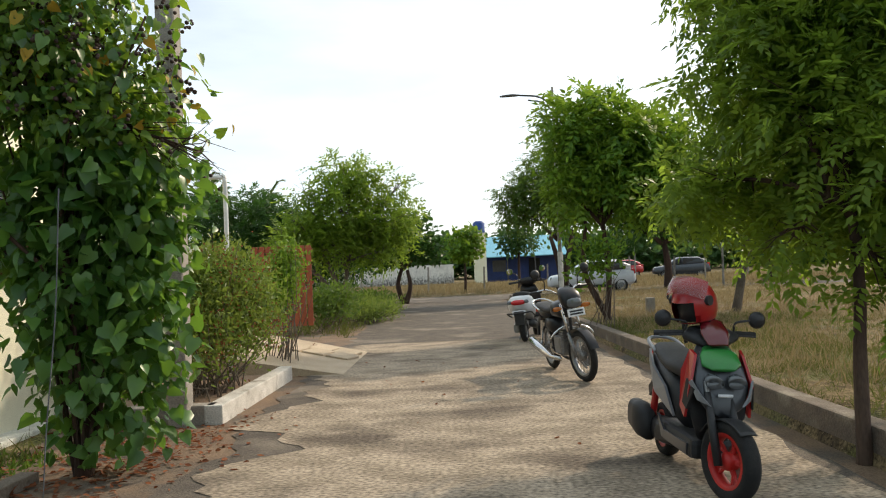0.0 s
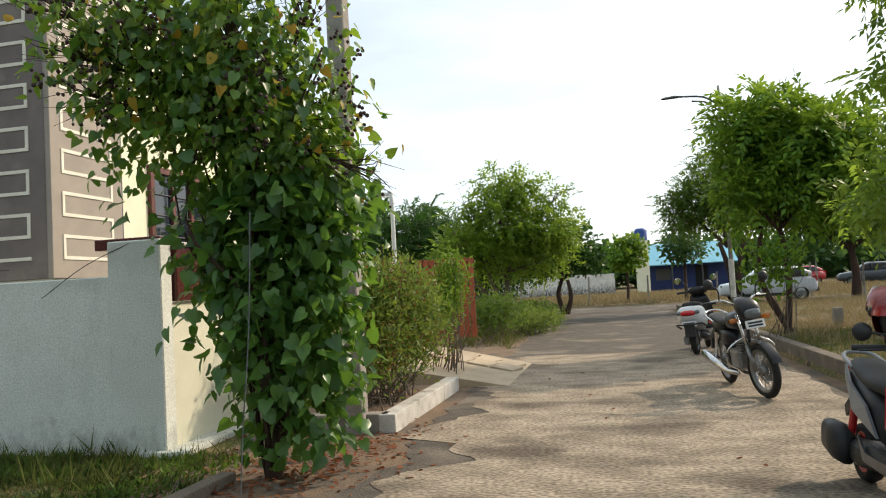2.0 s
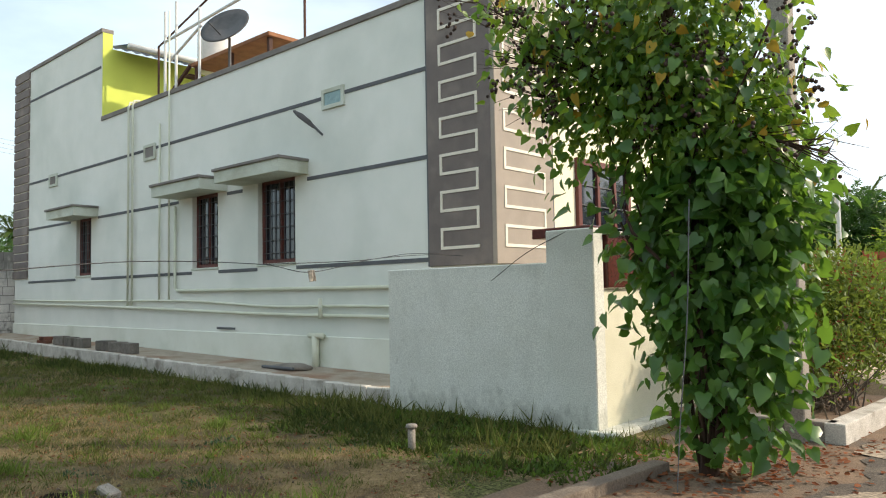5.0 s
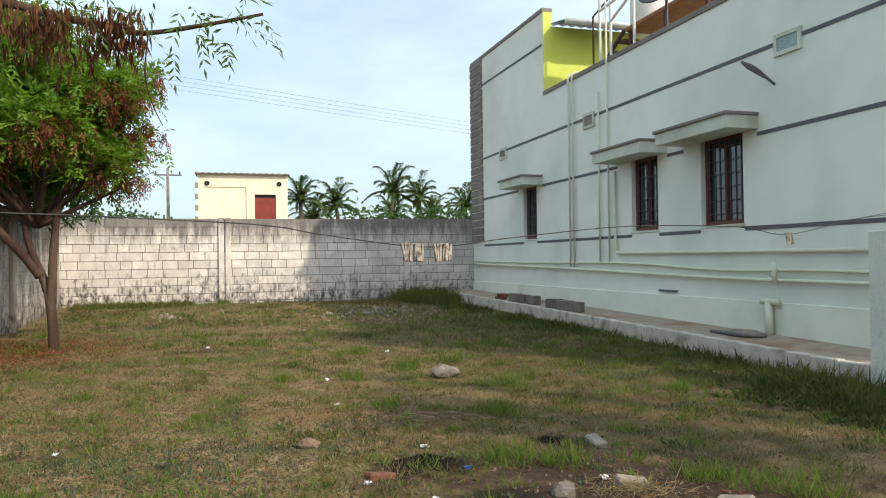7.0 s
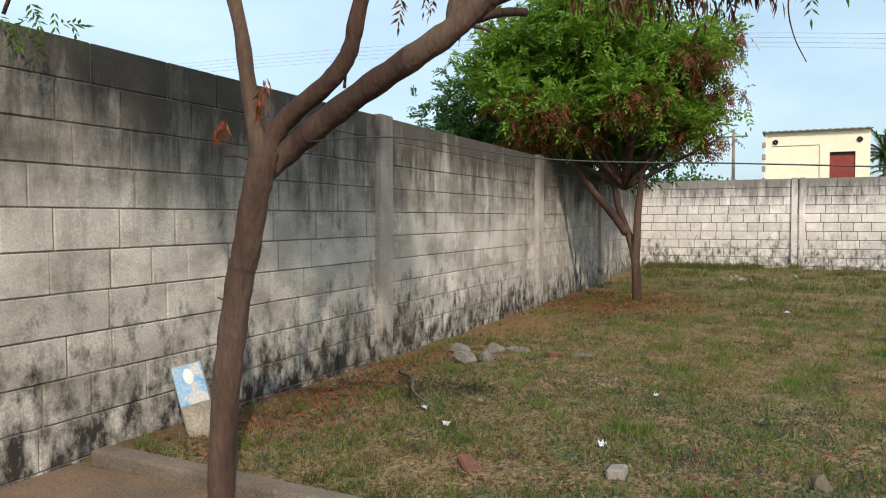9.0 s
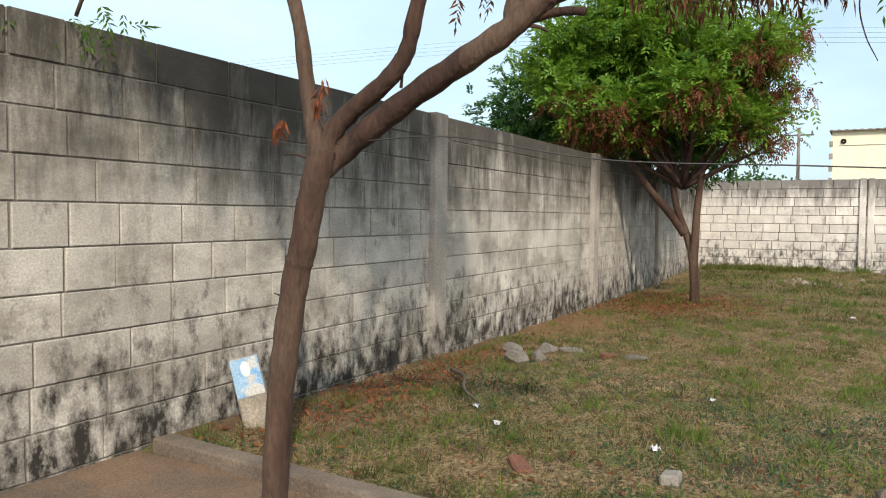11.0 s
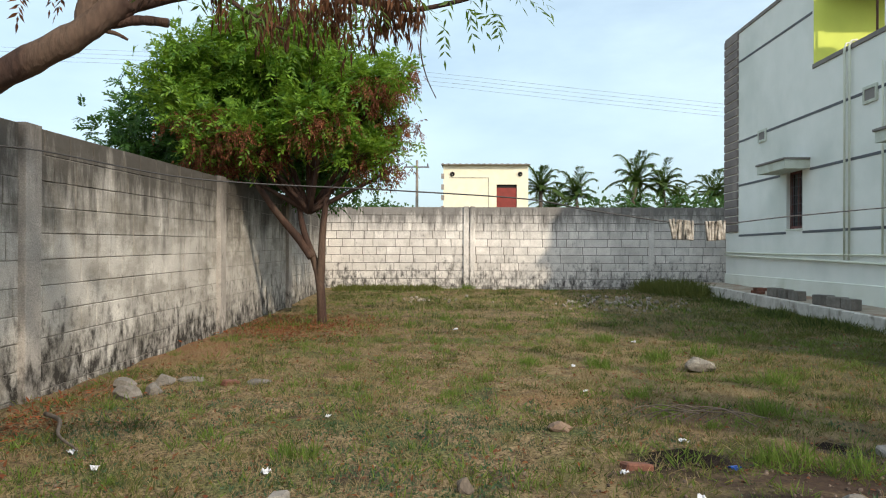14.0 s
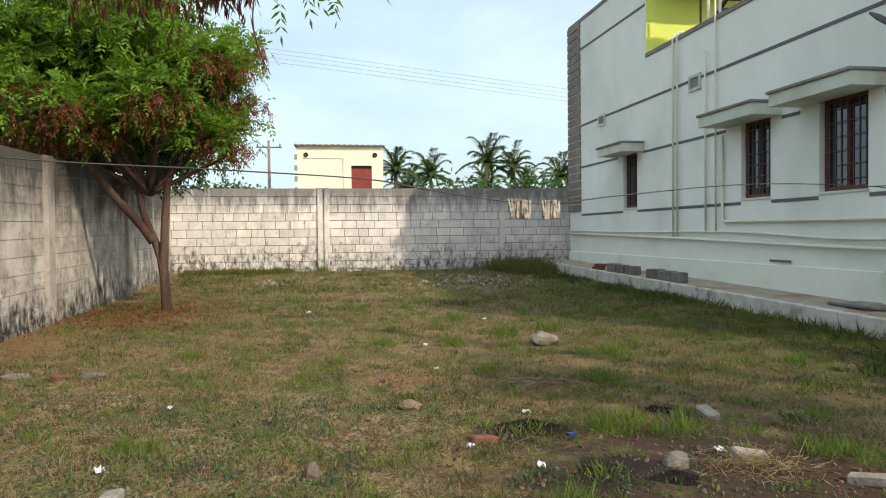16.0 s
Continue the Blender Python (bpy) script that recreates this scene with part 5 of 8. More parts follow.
# ---- creeper in front of the boundary wall ----
rng = np.random.default_rng(41)
vine = thing("creeper", "dense heart-leaved creeper climbing a post by the road", "creeper")
VB = [(-2.85, 5.5, 0.55, 0.34, 0.38, 0.45), (-2.8, 5.5, 1.25, 0.38, 0.38, 0.4), (-2.1, 5.6, 0.35, 0.42, 0.45, 0.35), (-2.5, 5.5, 0.22, 0.6, 0.5, 0.28), (-2.4, 5.55, 0.65, 0.72, 0.56, 0.45), (-2.3, 5.58, 1.15, 0.7, 0.6, 0.5), (-2.3, 5.6, 1.7, 0.72, 0.62, 0.5), (-2.3, 5.55, 2.2, 0.78, 0.66, 0.45),
      (-1.62, 5.45, 2.3, 0.34, 0.3, 0.28), (-2.45, 5.45, 2.75, 0.85, 0.7, 0.45), (-2.2, 5.5, 3.2, 0.6, 0.55, 0.4), (-3.0, 5.2, 3.15, 0.85, 0.7, 0.45), (-3.7, 4.95, 3.0, 0.5, 0.45, 0.32),
      (-2.7, 5.3, 3.75, 0.8, 0.75, 0.45), (-3.45, 5.0, 3.7, 0.75, 0.65, 0.42), (-4.2, 4.9, 3.9, 0.5, 0.4, 0.3), (-3.9, 4.9, 3.35, 0.35, 0.3, 0.25), (-2.0, 5.45, 3.8, 0.35, 0.35, 0.3)]
bm = tube(bend([(-2.55, 5.5, -0.05), (-2.52, 5.5, 1.0), (-2.58, 5.48, 2.0), (-2.65, 5.4, 3.2), (-2.8, 5.3, 4.2)]), [0.075 - 0.001 * k for k in range(25)], 9)
part("stem", bm, M["bark"], vine, smooth=True)
bm = bmesh.new()
for k in range(14):
    a = rng.uniform(0, 6.28)
    x, y = -2.55 + 0.22 * math.cos(a), 5.5 + 0.2 * math.sin(a)
    tube(bend([(-2.55 + 0.06 * math.cos(a), 5.5 + 0.05 * math.sin(a), 0), (x, y, 0.8 + rng.uniform(0, 0.6)), (x + rng.normal() * 0.25, y + rng.normal() * 0.2, 2.0), (x - 0.3 + rng.normal() * 0.4, y - 0.2 + rng.normal() * 0.3, 3.2)], 4), [0.014] * 8 + [0.008] * 5, 5, bm)
limbs(bm, (-2.7, 5.4, 2.6), VB[8:], 0.026, rng, 24)
part("stem_tangle", bm, M["bark"], vine, smooth=True)
# leaves hang tip down in a loose outer skin, faces turned out and up, with a sparser dark inside
P, d = crown_points(VB, 7200, rng, 0.16, 2.2, 0.6, 0.3)
inner, di = crown_points(VB, 2000, rng, 0.0, 2.6, 0.15, 0.2)
P, d = np.concatenate([P, inner]), np.concatenate([d, di])
P = P[P[:, 2] > 0.05]
axis_x = np.interp(P[:, 2], [0, 2.2, 3.0, 4.2], [-2.45, -2.35, -2.75, -3.1])
d = unit(np.stack([P[:, 0] - axis_x, P[:, 1] - 5.55, np.full(len(P), 0.1)], 1) + rng.normal(size=P.shape) * 0.22)
# most leaves above 2.3 m get a paler green that paints sunlight on them
light = (P[:, 2] > 2.3) & (rng.uniform(size=len(P)) < 0.7)
k = len(P)
D = d * 0.45 + rng.normal(size=(k, 3)) * 0.55 + [0, 0, -0.75]
N = d * 0.8 + rng.normal(size=(k, 3)) * 0.6 + [0, 0, 0.6]
L = np.where(P[:, 2] < 2.3, rng.uniform(0.05, 0.155, k), rng.uniform(0.045, 0.125, k))
leaves("foliage", P[~light], D[~light], N[~light], L[~light], L[~light] * 0.9, M["leaf_vine"], HEART, vine)
leaves("sunlit_foliage", P[light], D[light], N[light], L[light] * 0.85, L[light] * 0.75, M["leaf_vine_light"], HEART, vine, label="upper leaves in a lighter, sunlit green")
P, d = crown_points(VB[8:], 110, rng, 0.1, 2.0, 0.7)
leaves("yellow_leaves", P, rng.normal(size=P.shape) * 0.4 + [0, 0, -0.9], d + rng.normal(size=P.shape) * 0.4, rng.uniform(0.07, 0.12, len(P)), 0.08, M["leaf_yellow"], HEART, vine, label="yellowing leaves")
M["fruit"] = mat("dark_dry_fruit", (0.035, 0.02, 0.016), (0.06, 0.032, 0.022), 40.0, 0.7, 0.1, 90)
bm = bmesh.new()
ctr, _ = crown_points([(*b[:3], b[3] * 0.9, b[4] * 0.9, b[5] * 0.9) for b in VB[8:]], 190, rng, 0.08, 3.0, 0.85)
for c in ctr:
    for q in range(int(rng.integers(3, 10))):
        bmesh.ops.create_icosphere(bm, subdivisions=1, radius=rng.uniform(0.012, 0.02), matrix=Matrix.Translation(Vector(c) + Vector(rng.normal(size=3) * [0.035, 0.035, 0.06])))
part("fruit", bm, M["fruit"], vine, "dark dried fruit clusters", True, "stuff")
part("cable", tube(bend([(-2.35, 4.86, 2.0), (-2.38, 4.83, 1.2), (-2.45, 4.82, 0.5), (-2.5, 4.84, 0.0)], 5), 0.0045, 5), M["band"], vine, "grey hanging cable")

post = thing("power_pole", "square grey concrete power pole behind the creeper", "pole", pose(-2.43, 7.2, 0))
part("shaft", box(-0.09, -0.1, -0.3, 0.09, 0.1, 7.5, 0.012), M["slab"], post)
vent = thing("vent_pipe", "white plastic vent pipe with elbow", "pipe")
part("pipe", tube(bend([(-2.75, 10.1, 0.1), (-2.75, 10.1, 1.6), (-2.75, 10.1, 2.66), (-2.8, 10.1, 2.73), (-2.97, 10.1, 2.74)], 4), 0.03, 10), M["pvc_white"], vent, smooth=True)

# ---- planter kerb, ramp, gate ----
tagged(part("planter_kerb", box(-2.16, 7.2, -0.05, -1.98, 10.05, 0.17, 0.015, rot=Matrix.Rotation(radians(-2.2), 4, "Z")), M["kerb"]), "lime-washed planter kerb", "kerb", kind="structure")
tagged(part("planter_kerb", box(-3.5, 7.22, -0.05, -2.12, 7.4, 0.17, 0.015), M["slab"]), "grey end of the planter kerb", "kerb", kind="structure")
tagged(part("planter_soil", box(-3.9, 7.4, -0.05, -2.08, 10.1, 0.07, 0.03), M["soil"]), "soil bed of the planter", "soil", kind="structure")
ramp = thing("ramp", "pale stone entrance ramp with loose slabs", "ramp", kind="structure")
bm = bmesh.new()
rp = [(-1.28, 10.25, 0.0), (-1.2, 13.0, 0.0), (-3.7, 14.1, 0.42), (-3.9, 10.6, 0.4)]
top = [bm.verts.new(p) for p in rp]
low = [bm.verts.new((p[0], p[1], -0.06)) for p in rp]
bm.faces.new(top)
for q in range(4):
    bm.faces.new((top[q], low[q], low[(q + 1) % 4], top[(q + 1) % 4]))
bmesh.ops.recalc_face_normals(bm, faces=bm.faces[:])
part("ramp_bed", bm, M["ramp"], ramp)
for r in range(2):
    for q in range(6):
        u = q / 6
        a = Vector((-1.3, 11.9 + 0.5 * r, 0.02)).lerp(Vector((-3.7, 12.8 + 0.5 * r, 0.42)), u)
        part("slab", box(-0.19, -0.22, -0.01, 0.19, 0.22, 0.035, 0.008), M["ramp"], ramp).matrix_world = pose(a.x - 0.2, a.y, a.z + 0.03, 0, 9.5, -20 + random.uniform(-3, 3))
gate = thing("gate", "open orange red steel gate of vertical slats", "gate")
M["gate"] = mat("orange_red_gate_paint", (0.3, 0.075, 0.03), (0.22, 0.05, 0.022), 6.0, 0.5, 0.08, 50)
for k in range(9):
    x = -3.4 + k * 0.125
    part("slat", box(x, 14.08, 0.42, x + 0.1, 14.11, 1.93, 0.006), M["gate"], gate)
for z in (0.5, 1.2, 1.82):
    part("rail", box(-3.45, 14.11, z, -2.28, 14.15, z + 0.06, 0.005), M["gate"], gate)
for k in range(6):
    x = -4.3 + k * 0.15
    part("picket", box(x, 13.2, 0.4, x + 0.1, 13.23, 1.95, 0.006), M["gate"] if k % 2 else M["pvc_white"], gate)
pl = thing("gate_pillar", "plastered gate pillar with a small lamp on top", "pillar")
part("shaft", box(-4.05, 10.6, -0.1, -3.6, 11.0, 1.95, 0.012), M["front"], pl)
part("lamp", lathe([(0.0, 1.95), (0.07, 1.95), (0.05, 2.02), (0.09, 2.08), (0.09, 2.2), (0.03, 2.26), (0, 2.26)], 12), M["bars"], pl).location = (-3.82, 10.8, 0)

# ---- shrubs and trees on the creeper's side ----
G1 = "trees along the road"


def shrub(name, label, base, blobs, n, leafm, seed, size, stems=24, wide=0.4, shape=OVAL, dry=0):
    r = np.random.default_rng(seed)
    t = thing(name, label, "shrub", pose(*base))
    bm = bmesh.new()
    for _ in range(stems):
        b = blobs[int(r.integers(len(blobs)))]
        e = Vector(b[:3]) + Vector(unit(r.normal(size=(1, 3)))[0] * np.array(b[3:6]) * 0.85)
        s = Vector((r.normal() * 0.16, r.normal() * 0.3, 0))
        tube([s, s.lerp(e, 0.5) + Vector(r.normal(size=3) * 0.05), e], [0.009, 0.006, 0.002], 5, bm)
    part("stem_clump", bm, M["bark_grey"], t, kind="stuff")
    P, d = crown_points(blobs, n, r, 0.0, 2.6, 0.35, 0.6)
    L = r.uniform(0.6, 1.3, len(P)) * size
    leaves("foliage", P, d * 0.4 + r.normal(size=P.shape) * 0.6 + [0, 0, 0.35], r.normal(size=P.shape) + [0, 0, 0.7], L, L * wide, M[leafm], shape, t)
    if dry:
        P, d = crown_points(blobs, dry, r, 0.1, 2.0, 0.5)
        leaves("dry_leaves", P, r.normal(size=P.shape), r.normal(size=P.shape), 0.04, 0.018, M["leaf_dry"], shape, t)
    return t


shrub("shrub", "twiggy green shrub with reddish tips in the planter", (-2.6, 8.7, 0.07),
      [(0.15, 0, 0.95, 0.62, 1.1, 0.85), (0.3, -0.2, 1.5, 0.42, 0.7, 0.45), (0.5, 0.7, 0.85, 0.45, 0.7, 0.7), (-0.3, -0.3, 1.2, 0.5, 0.7, 0.7), (0.2, -1.0, 0.6, 0.42, 0.45, 0.5)], 16000, "leaf_shrub", 51, 0.066, 60, dry=1200)
shrub("shrub", "bright green feathery shrub by the gate", (-2.3, 11.2, 0.1),
      [(0, 0, 1.1, 0.35, 0.5, 0.7), (0.15, 0.1, 1.7, 0.25, 0.3, 0.4), (0.3, 0.2, 1.4, 0.4, 0.25, 0.15)], 3200, "leaf_bright", 52, 0.07, 24)
shrub("shrub", "green leafy shrub on the verge", (-2.6, 18.0, 0), [(0, 0, 0.6, 0.9, 1.0, 0.6), (0.3, 0.5, 0.95, 0.6, 0.6, 0.4)], 3600, "leaf_neem", 53, 0.09, 30)
shrub("shrub", "spiky green undergrowth on the verge", (-1.9, 20.2, 0), [(0, 0, 0.35, 0.9, 1.4, 0.4), (0.6, 0.8, 0.3, 0.6, 1.0, 0.35)], 2600, "leaf_shrub", 54, 0.2, 30, 0.12, LANCE)
shrub("shrub", "low green undergrowth on the verge", (-2.2, 24.5, 0), [(0, 0, 0.4, 1.2, 2.0, 0.45)], 2400, "leaf_neem", 55, 0.12, 20)
tree("tree", "airy feathery-leaved tree with several thin stems", (-2.9, 23.0, 0), [[(0, 0, 0), (-0.1, 0, 0.9), (-0.5, 0, 2.0)], [(0, 0, 0), (0.1, 0.1, 1.0), (0.3, 0.1, 2.2)], [(0, 0, 0.2), (-0.6, 0, 1.2), (-1.3, 0, 1.8)]],
     (0, 0, 1.6), [(0.1, 0, 3.4, 1.1, 1.2, 0.9), (-1.5, 0.2, 3.1, 1.1, 1.1, 0.9), (1.4, 0, 3.0, 1.0, 1.0, 0.8), (0.3, 0, 4.6, 0.8, 0.9, 0.5), (1.9, 0.4, 4.1, 0.6, 0.6, 0.45), (-0.6, 0, 2.2, 1.6, 1.0, 0.6), (-0.9, 0, 4.1, 0.7, 0.7, 0.45), (1.3, 0, 2.0, 1.2, 0.9, 0.6)],
     0.1, 2300, "leaf_near", 61, size=0.15, length=0.5, pairs=4, twigs=11, gap=0.2, freq=1.0, bark="bark_grey", group=G1)
tree("tree", "dense dark green trees behind the gate", (-6.2, 27.0, 0), [[(0, 0, 0), (0, 0, 1.4), (0.1, 0, 2.4)]], (0, 0, 2.0),
     [(0, 0, 3.0, 2.4, 1.5, 1.4), (1.6, 1, 2.4, 1.8, 1.2, 1.3), (-2.0, 1, 3.4, 2.0, 1.4, 1.3), (2.8, 1.5, 1.6, 1.3, 1.0, 1.0)], 0.15, 4200, "leaf_dark", 62, size=0.13, length=0.42, pairs=5, twigs=7, group=G1)
tree("tree", "slim roadside tree with bent stems", (-1.4, 31.0, 0), [[(0, 0, 0), (-0.2, 0, 0.8), (0, 0, 1.5)], [(0.1, 0, 0), (0.3, 0, 0.7), (0.2, 0, 1.4)]], (0, 0, 1.4),
     [(-0.1, 0, 2.6, 1.3, 1.2, 1.1), (1.2, 0.4, 2.3, 1.0, 0.9, 0.9), (-1.0, 0.2, 2.2, 1.0, 0.9, 0.9), (0.6, 0.2, 3.4, 0.8, 0.7, 0.6)], 0.12, 2600, "leaf_dark", 63, "oval", 0.2, twigs=7, group=G1)
tree("tree", "small bright tree across the road", (1.5, 40.5, 0.02), [[(0, 0, 0), (0.05, 0, 1.0), (0, 0, 1.9)]], (0, 0, 1.6),
     [(0, 0, 2.5, 1.3, 1.2, 0.9), (0.3, 0, 3.2, 0.8, 0.8, 0.5)], 0.09, 1500, "leaf_bright", 64, "oval", 0.22, twigs=6, group=G1)
for k, (x, y, top) in enumerate(((-14, 46, 6.0), (-16, 55, 6.6), (-11.5, 52, 5.6))):
    palm(x, y, top, 140 + k, 1.1)

# ---- trees on the field's side ----
tree("tree", "near neem tree with drooping feathery leaves at the kerb", (2.78, 4.9, 0.05), [[(0, 0, -0.15), (0.02, 0.02, 0.6), (0.06, 0.05, 1.2), (0.03, 0.1, 2.0)]], (-0.05, 0.1, 1.7),
     [(0.0, 0.2, 2.3, 0.7, 0.7, 0.75), (0.7, -0.2, 1.85, 0.75, 0.6, 0.75), (-0.25, 0.6, 2.9, 0.6, 0.8, 0.6), (0.7, 0.3, 3.2, 1.1, 1.0, 0.7), (-0.5, 1.1, 1.95, 0.5, 0.6, 0.5), (0.1, 1.2, 1.7, 0.7, 0.6, 0.5), (0.8, 0.7, 1.55, 0.7, 0.5, 0.5), (0.25, 0.1, 1.15, 0.4, 0.35, 0.35), (-0.25, 0.3, 1.45, 0.35, 0.35, 0.3), (0.3, 0.9, 3.9, 1.1, 1.1, 0.6)],
     0.05, 4700, "leaf_near", 71, size=0.085, length=0.3, pairs=6, twigs=12, gap=0.05, freq=1.8, shell=0.3, droop=0.6, group=G1)
tree("tree", "broad-leaved bright green tree at the field's edge", (3.3, 14.6, 0.2), [[(0, 0, -0.1), (0.1, 0, 1.0), (0.0, 0, 2.1)], [(0.1, 0.1, 0), (-0.35, 0.1, 1.0), (-0.3, 0, 2.0)]], (0, 0, 1.9),
     [(0.0, 0, 3.4, 1.25, 1.1, 1.0), (0.8, 0, 2.9, 1.0, 1.0, 0.9), (-0.6, 0, 2.6, 0.7, 0.7, 0.7), (-0.4, 0, 3.9, 0.8, 0.8, 0.6), (1.4, 0.5, 3.4, 1.0, 1.0, 0.8)], 0.07, 3000, "leaf_bright", 72, size=0.16, length=0.36, pairs=3, gap=0.05, twigs=9, group=G1)
shrub("shrub", "bright yellow-green sapling beside the parked motorcycles", (2.95, 13.6, 0.15), [(-0.1, 0, 1.45, 0.5, 0.4, 0.35), (0.45, 0, 1.5, 0.35, 0.3, 0.3), (-0.55, 0.2, 0.75, 0.25, 0.25, 0.3), (0.1, 0, 0.95, 0.25, 0.25, 0.3)], 420, "leaf_bright", 73, 0.12, 9, 0.55)
tree("tree", "leaning tree on the dry field", (6.3, 15.8, 0.2), [[(0, 0, -0.1), (0.15, 0, 0.6), (0.35, 0.1, 1.3), (0.4, 0.1, 2.0)]], (0.4, 0.1, 1.8),
     [(0.4, 0, 2.9, 1.5, 1.3, 1.1), (-0.9, 0.2, 2.6, 1.1, 1.1, 0.9), (1.6, 0, 2.9, 1.3, 1.2, 1.1), (0.3, 0, 1.9, 0.9, 0.7, 0.5)], 0.1, 2600, "leaf_neem", 74, size=0.1, length=0.36, pairs=5, twigs=9, group=G1, bark="bark_grey")
tree("tree", "feathery grey green tree over the street lamp", (5.0, 29.8, 0.1), [[(0, 0, -0.1), (-0.1, 0, 1.2), (-0.4, 0, 2.4)], [(0.1, 0, 0.4), (0.3, 0, 1.6), (0.5, 0, 2.6)]], (-0.1, 0, 2.2),
     [(-0.6, 0, 4.2, 1.5, 1.3, 1.3), (0.6, 0.2, 3.8, 1.3, 1.2, 1.2), (-1.6, 0, 3.6, 1.2, 1.0, 0.9), (-0.3, 0, 5.4, 1.0, 0.9, 0.8)], 0.14, 2300, "leaf_neem", 75, size=0.13, length=0.4, pairs=5, twigs=9, gap=0.08, group=G1)
tree("tree", "spreading dark tree beyond the field", (10.0, 32.4, 0.05), [[(0, 0, -0.1), (0.05, 0, 1.0), (-0.1, 0, 2.2)]], (-0.1, 0, 2.0),
     [(0, 0, 3.8, 2.4, 1.6, 1.4), (-1.8, 0, 3.2, 1.5, 1.2, 1.1), (2.0, 0, 3.4, 1.7, 1.3, 1.3), (0, 0, 5.0, 1.6, 1.3, 0.9)], 0.2, 3200, "leaf_dark", 76, size=0.14, length=0.44, pairs=5, twigs=8, group=G1)
tree("tree", "small tree before the blue house", (4.4, 40, 0.02), [[(0, 0, 0), (0, 0, 1.2), (0.05, 0, 2.2)]], (0, 0, 2.0), [(0, 0, 2.8, 1.5, 1.2, 0.9)], 0.1, 900, "leaf_far", 77, "oval", 0.22, twigs=7, group=G1)
tree("tree", "shady tree near the parked cars", (17.0, 38, 0.02), [[(0, 0, 0), (0, 0, 1.2), (0.05, 0, 2.4)]], (0, 0, 2.0), [(0, 0, 4.0, 2.8, 2, 1.6), (3, 0, 3.6, 2.2, 2, 1.5)], 0.16, 2600, "leaf_neem", 78, size=0.15, length=0.44, pairs=5, twigs=7, group=G1)
# far belt of trees, too far to tell apart
rng = np.random.default_rng(81)
belt = []
for k in range(60):
    belt.append((-75 + k * 3.1 + rng.normal(), 92 + rng.normal() * 6, 2.2 + rng.uniform(0, 1.2), 3.0, 2.5, 2.2 + rng.uniform(0, 1.6)))
P, d = crown_points(belt, 30000, rng, -0.3, 0.3, 0.5, 0.2)
tagged(leaves("far_trees", P, d + rng.normal(size=P.shape) * 0.5, d + [0, 0, 0.4], rng.uniform(0.6, 1.1, len(P)), 0.7, M["leaf_far"], OVAL), "distant belt of green trees", "trees", kind="stuff")

# ---- across the cross road ----
blue = thing("house", "low blue house with pale blue sheet roof", "house", pose(7.3, 66, 0))
M["blue_wall"] = mat("dark_blue_paint", (0.03, 0.05, 0.16), (0.025, 0.04, 0.12), 2.0, 0.8, 0.1, 30)
M["cyan"] = mat("pale_blue_sheet", (0.2, 0.5, 0.62), (0.16, 0.42, 0.55), 2.0, 0.5, 0.05, 30)
part("wall", box(-3.2, 0, 0, 3.4, 5, 2.3), M["blue_wall"], blue)
part("roof", solid([(-3.9, -1.6, 2.15), (4.0, -1.6, 2.15), (4.0, 2.5, 4.0), (-3.9, 2.5, 4.0)], (0, 0, 0.08)), M["cyan"], blue, "pale blue sheet roof")
for x in (-3.6, -1.2, 1.2, 3.6):
    part("post", tube([(x, -1.4, 0), (x, -1.4, 2.2)], 0.06, 6), M["bars"], blue)
part("door", box(0.8, -0.06, 0, 1.8, -0.01, 2.0, 0.01), M["dark"], blue)
part("window", box(-2.4, -0.06, 0.9, -1.2, -0.01, 1.9, 0.01), M["bars"], blue)
bt = thing("water_tank", "blue plastic water tank on a raised stand", "water tank", pose(3.6, 62, 0.6))
M["blue_tank"] = mat("blue_plastic", (0.015, 0.07, 0.3), (0.012, 0.055, 0.24), 3.0, 0.4, 0.02, 30)
part("stand", box(-0.5, -0.5, -0.6, 0.5, 0.5, 3.6, 0.01), M["cream"], bt)
part("tank_body", lathe([(0, 3.6), (0.5, 3.6), (0.52, 3.8), (0.49, 3.85), (0.52, 4.1), (0.49, 4.15), (0.52, 4.4), (0.3, 4.6), (0, 4.62)], 18), M["blue_tank"], bt, smooth=True)
ww = thing("white_wall", "low whitewashed compound wall far off", "wall", kind="structure")
part("wall", box(-14, 68, 0, 1.5, 68.2, 1.75), M["block_far"], ww)
post_label = "thin grey fence post on the dry field"
for x, y, h in ((-0.5, 41.5, 1.5), (2.6, 41.5, 1.4), (-4.2, 41.5, 1.5), (6.2, 42, 1.4), (9.8, 38, 1.6), (13.6, 35.5, 2.0), (11.6, 36.5, 1.5), (15.8, 44, 2.2), (20, 48, 2.2), (12.2, 46, 2.2)):
    o = part("fence_post", tube([(0, 0, 0), (0.03, 0, h)], [0.055, 0.045], 7), M["slab"])
    o.matrix_world = pose(x, y, 0.0)
    tagged(o, post_label, "post", "fence posts")
stump = thing("stone_post", "short grey stone post in the dry grass", "post", pose(4.57, 16.0, 0.15))
part("stone", box(-0.09, -0.08, -0.05, 0.09, 0.08, 0.42, 0.03), M["slab"], stump)

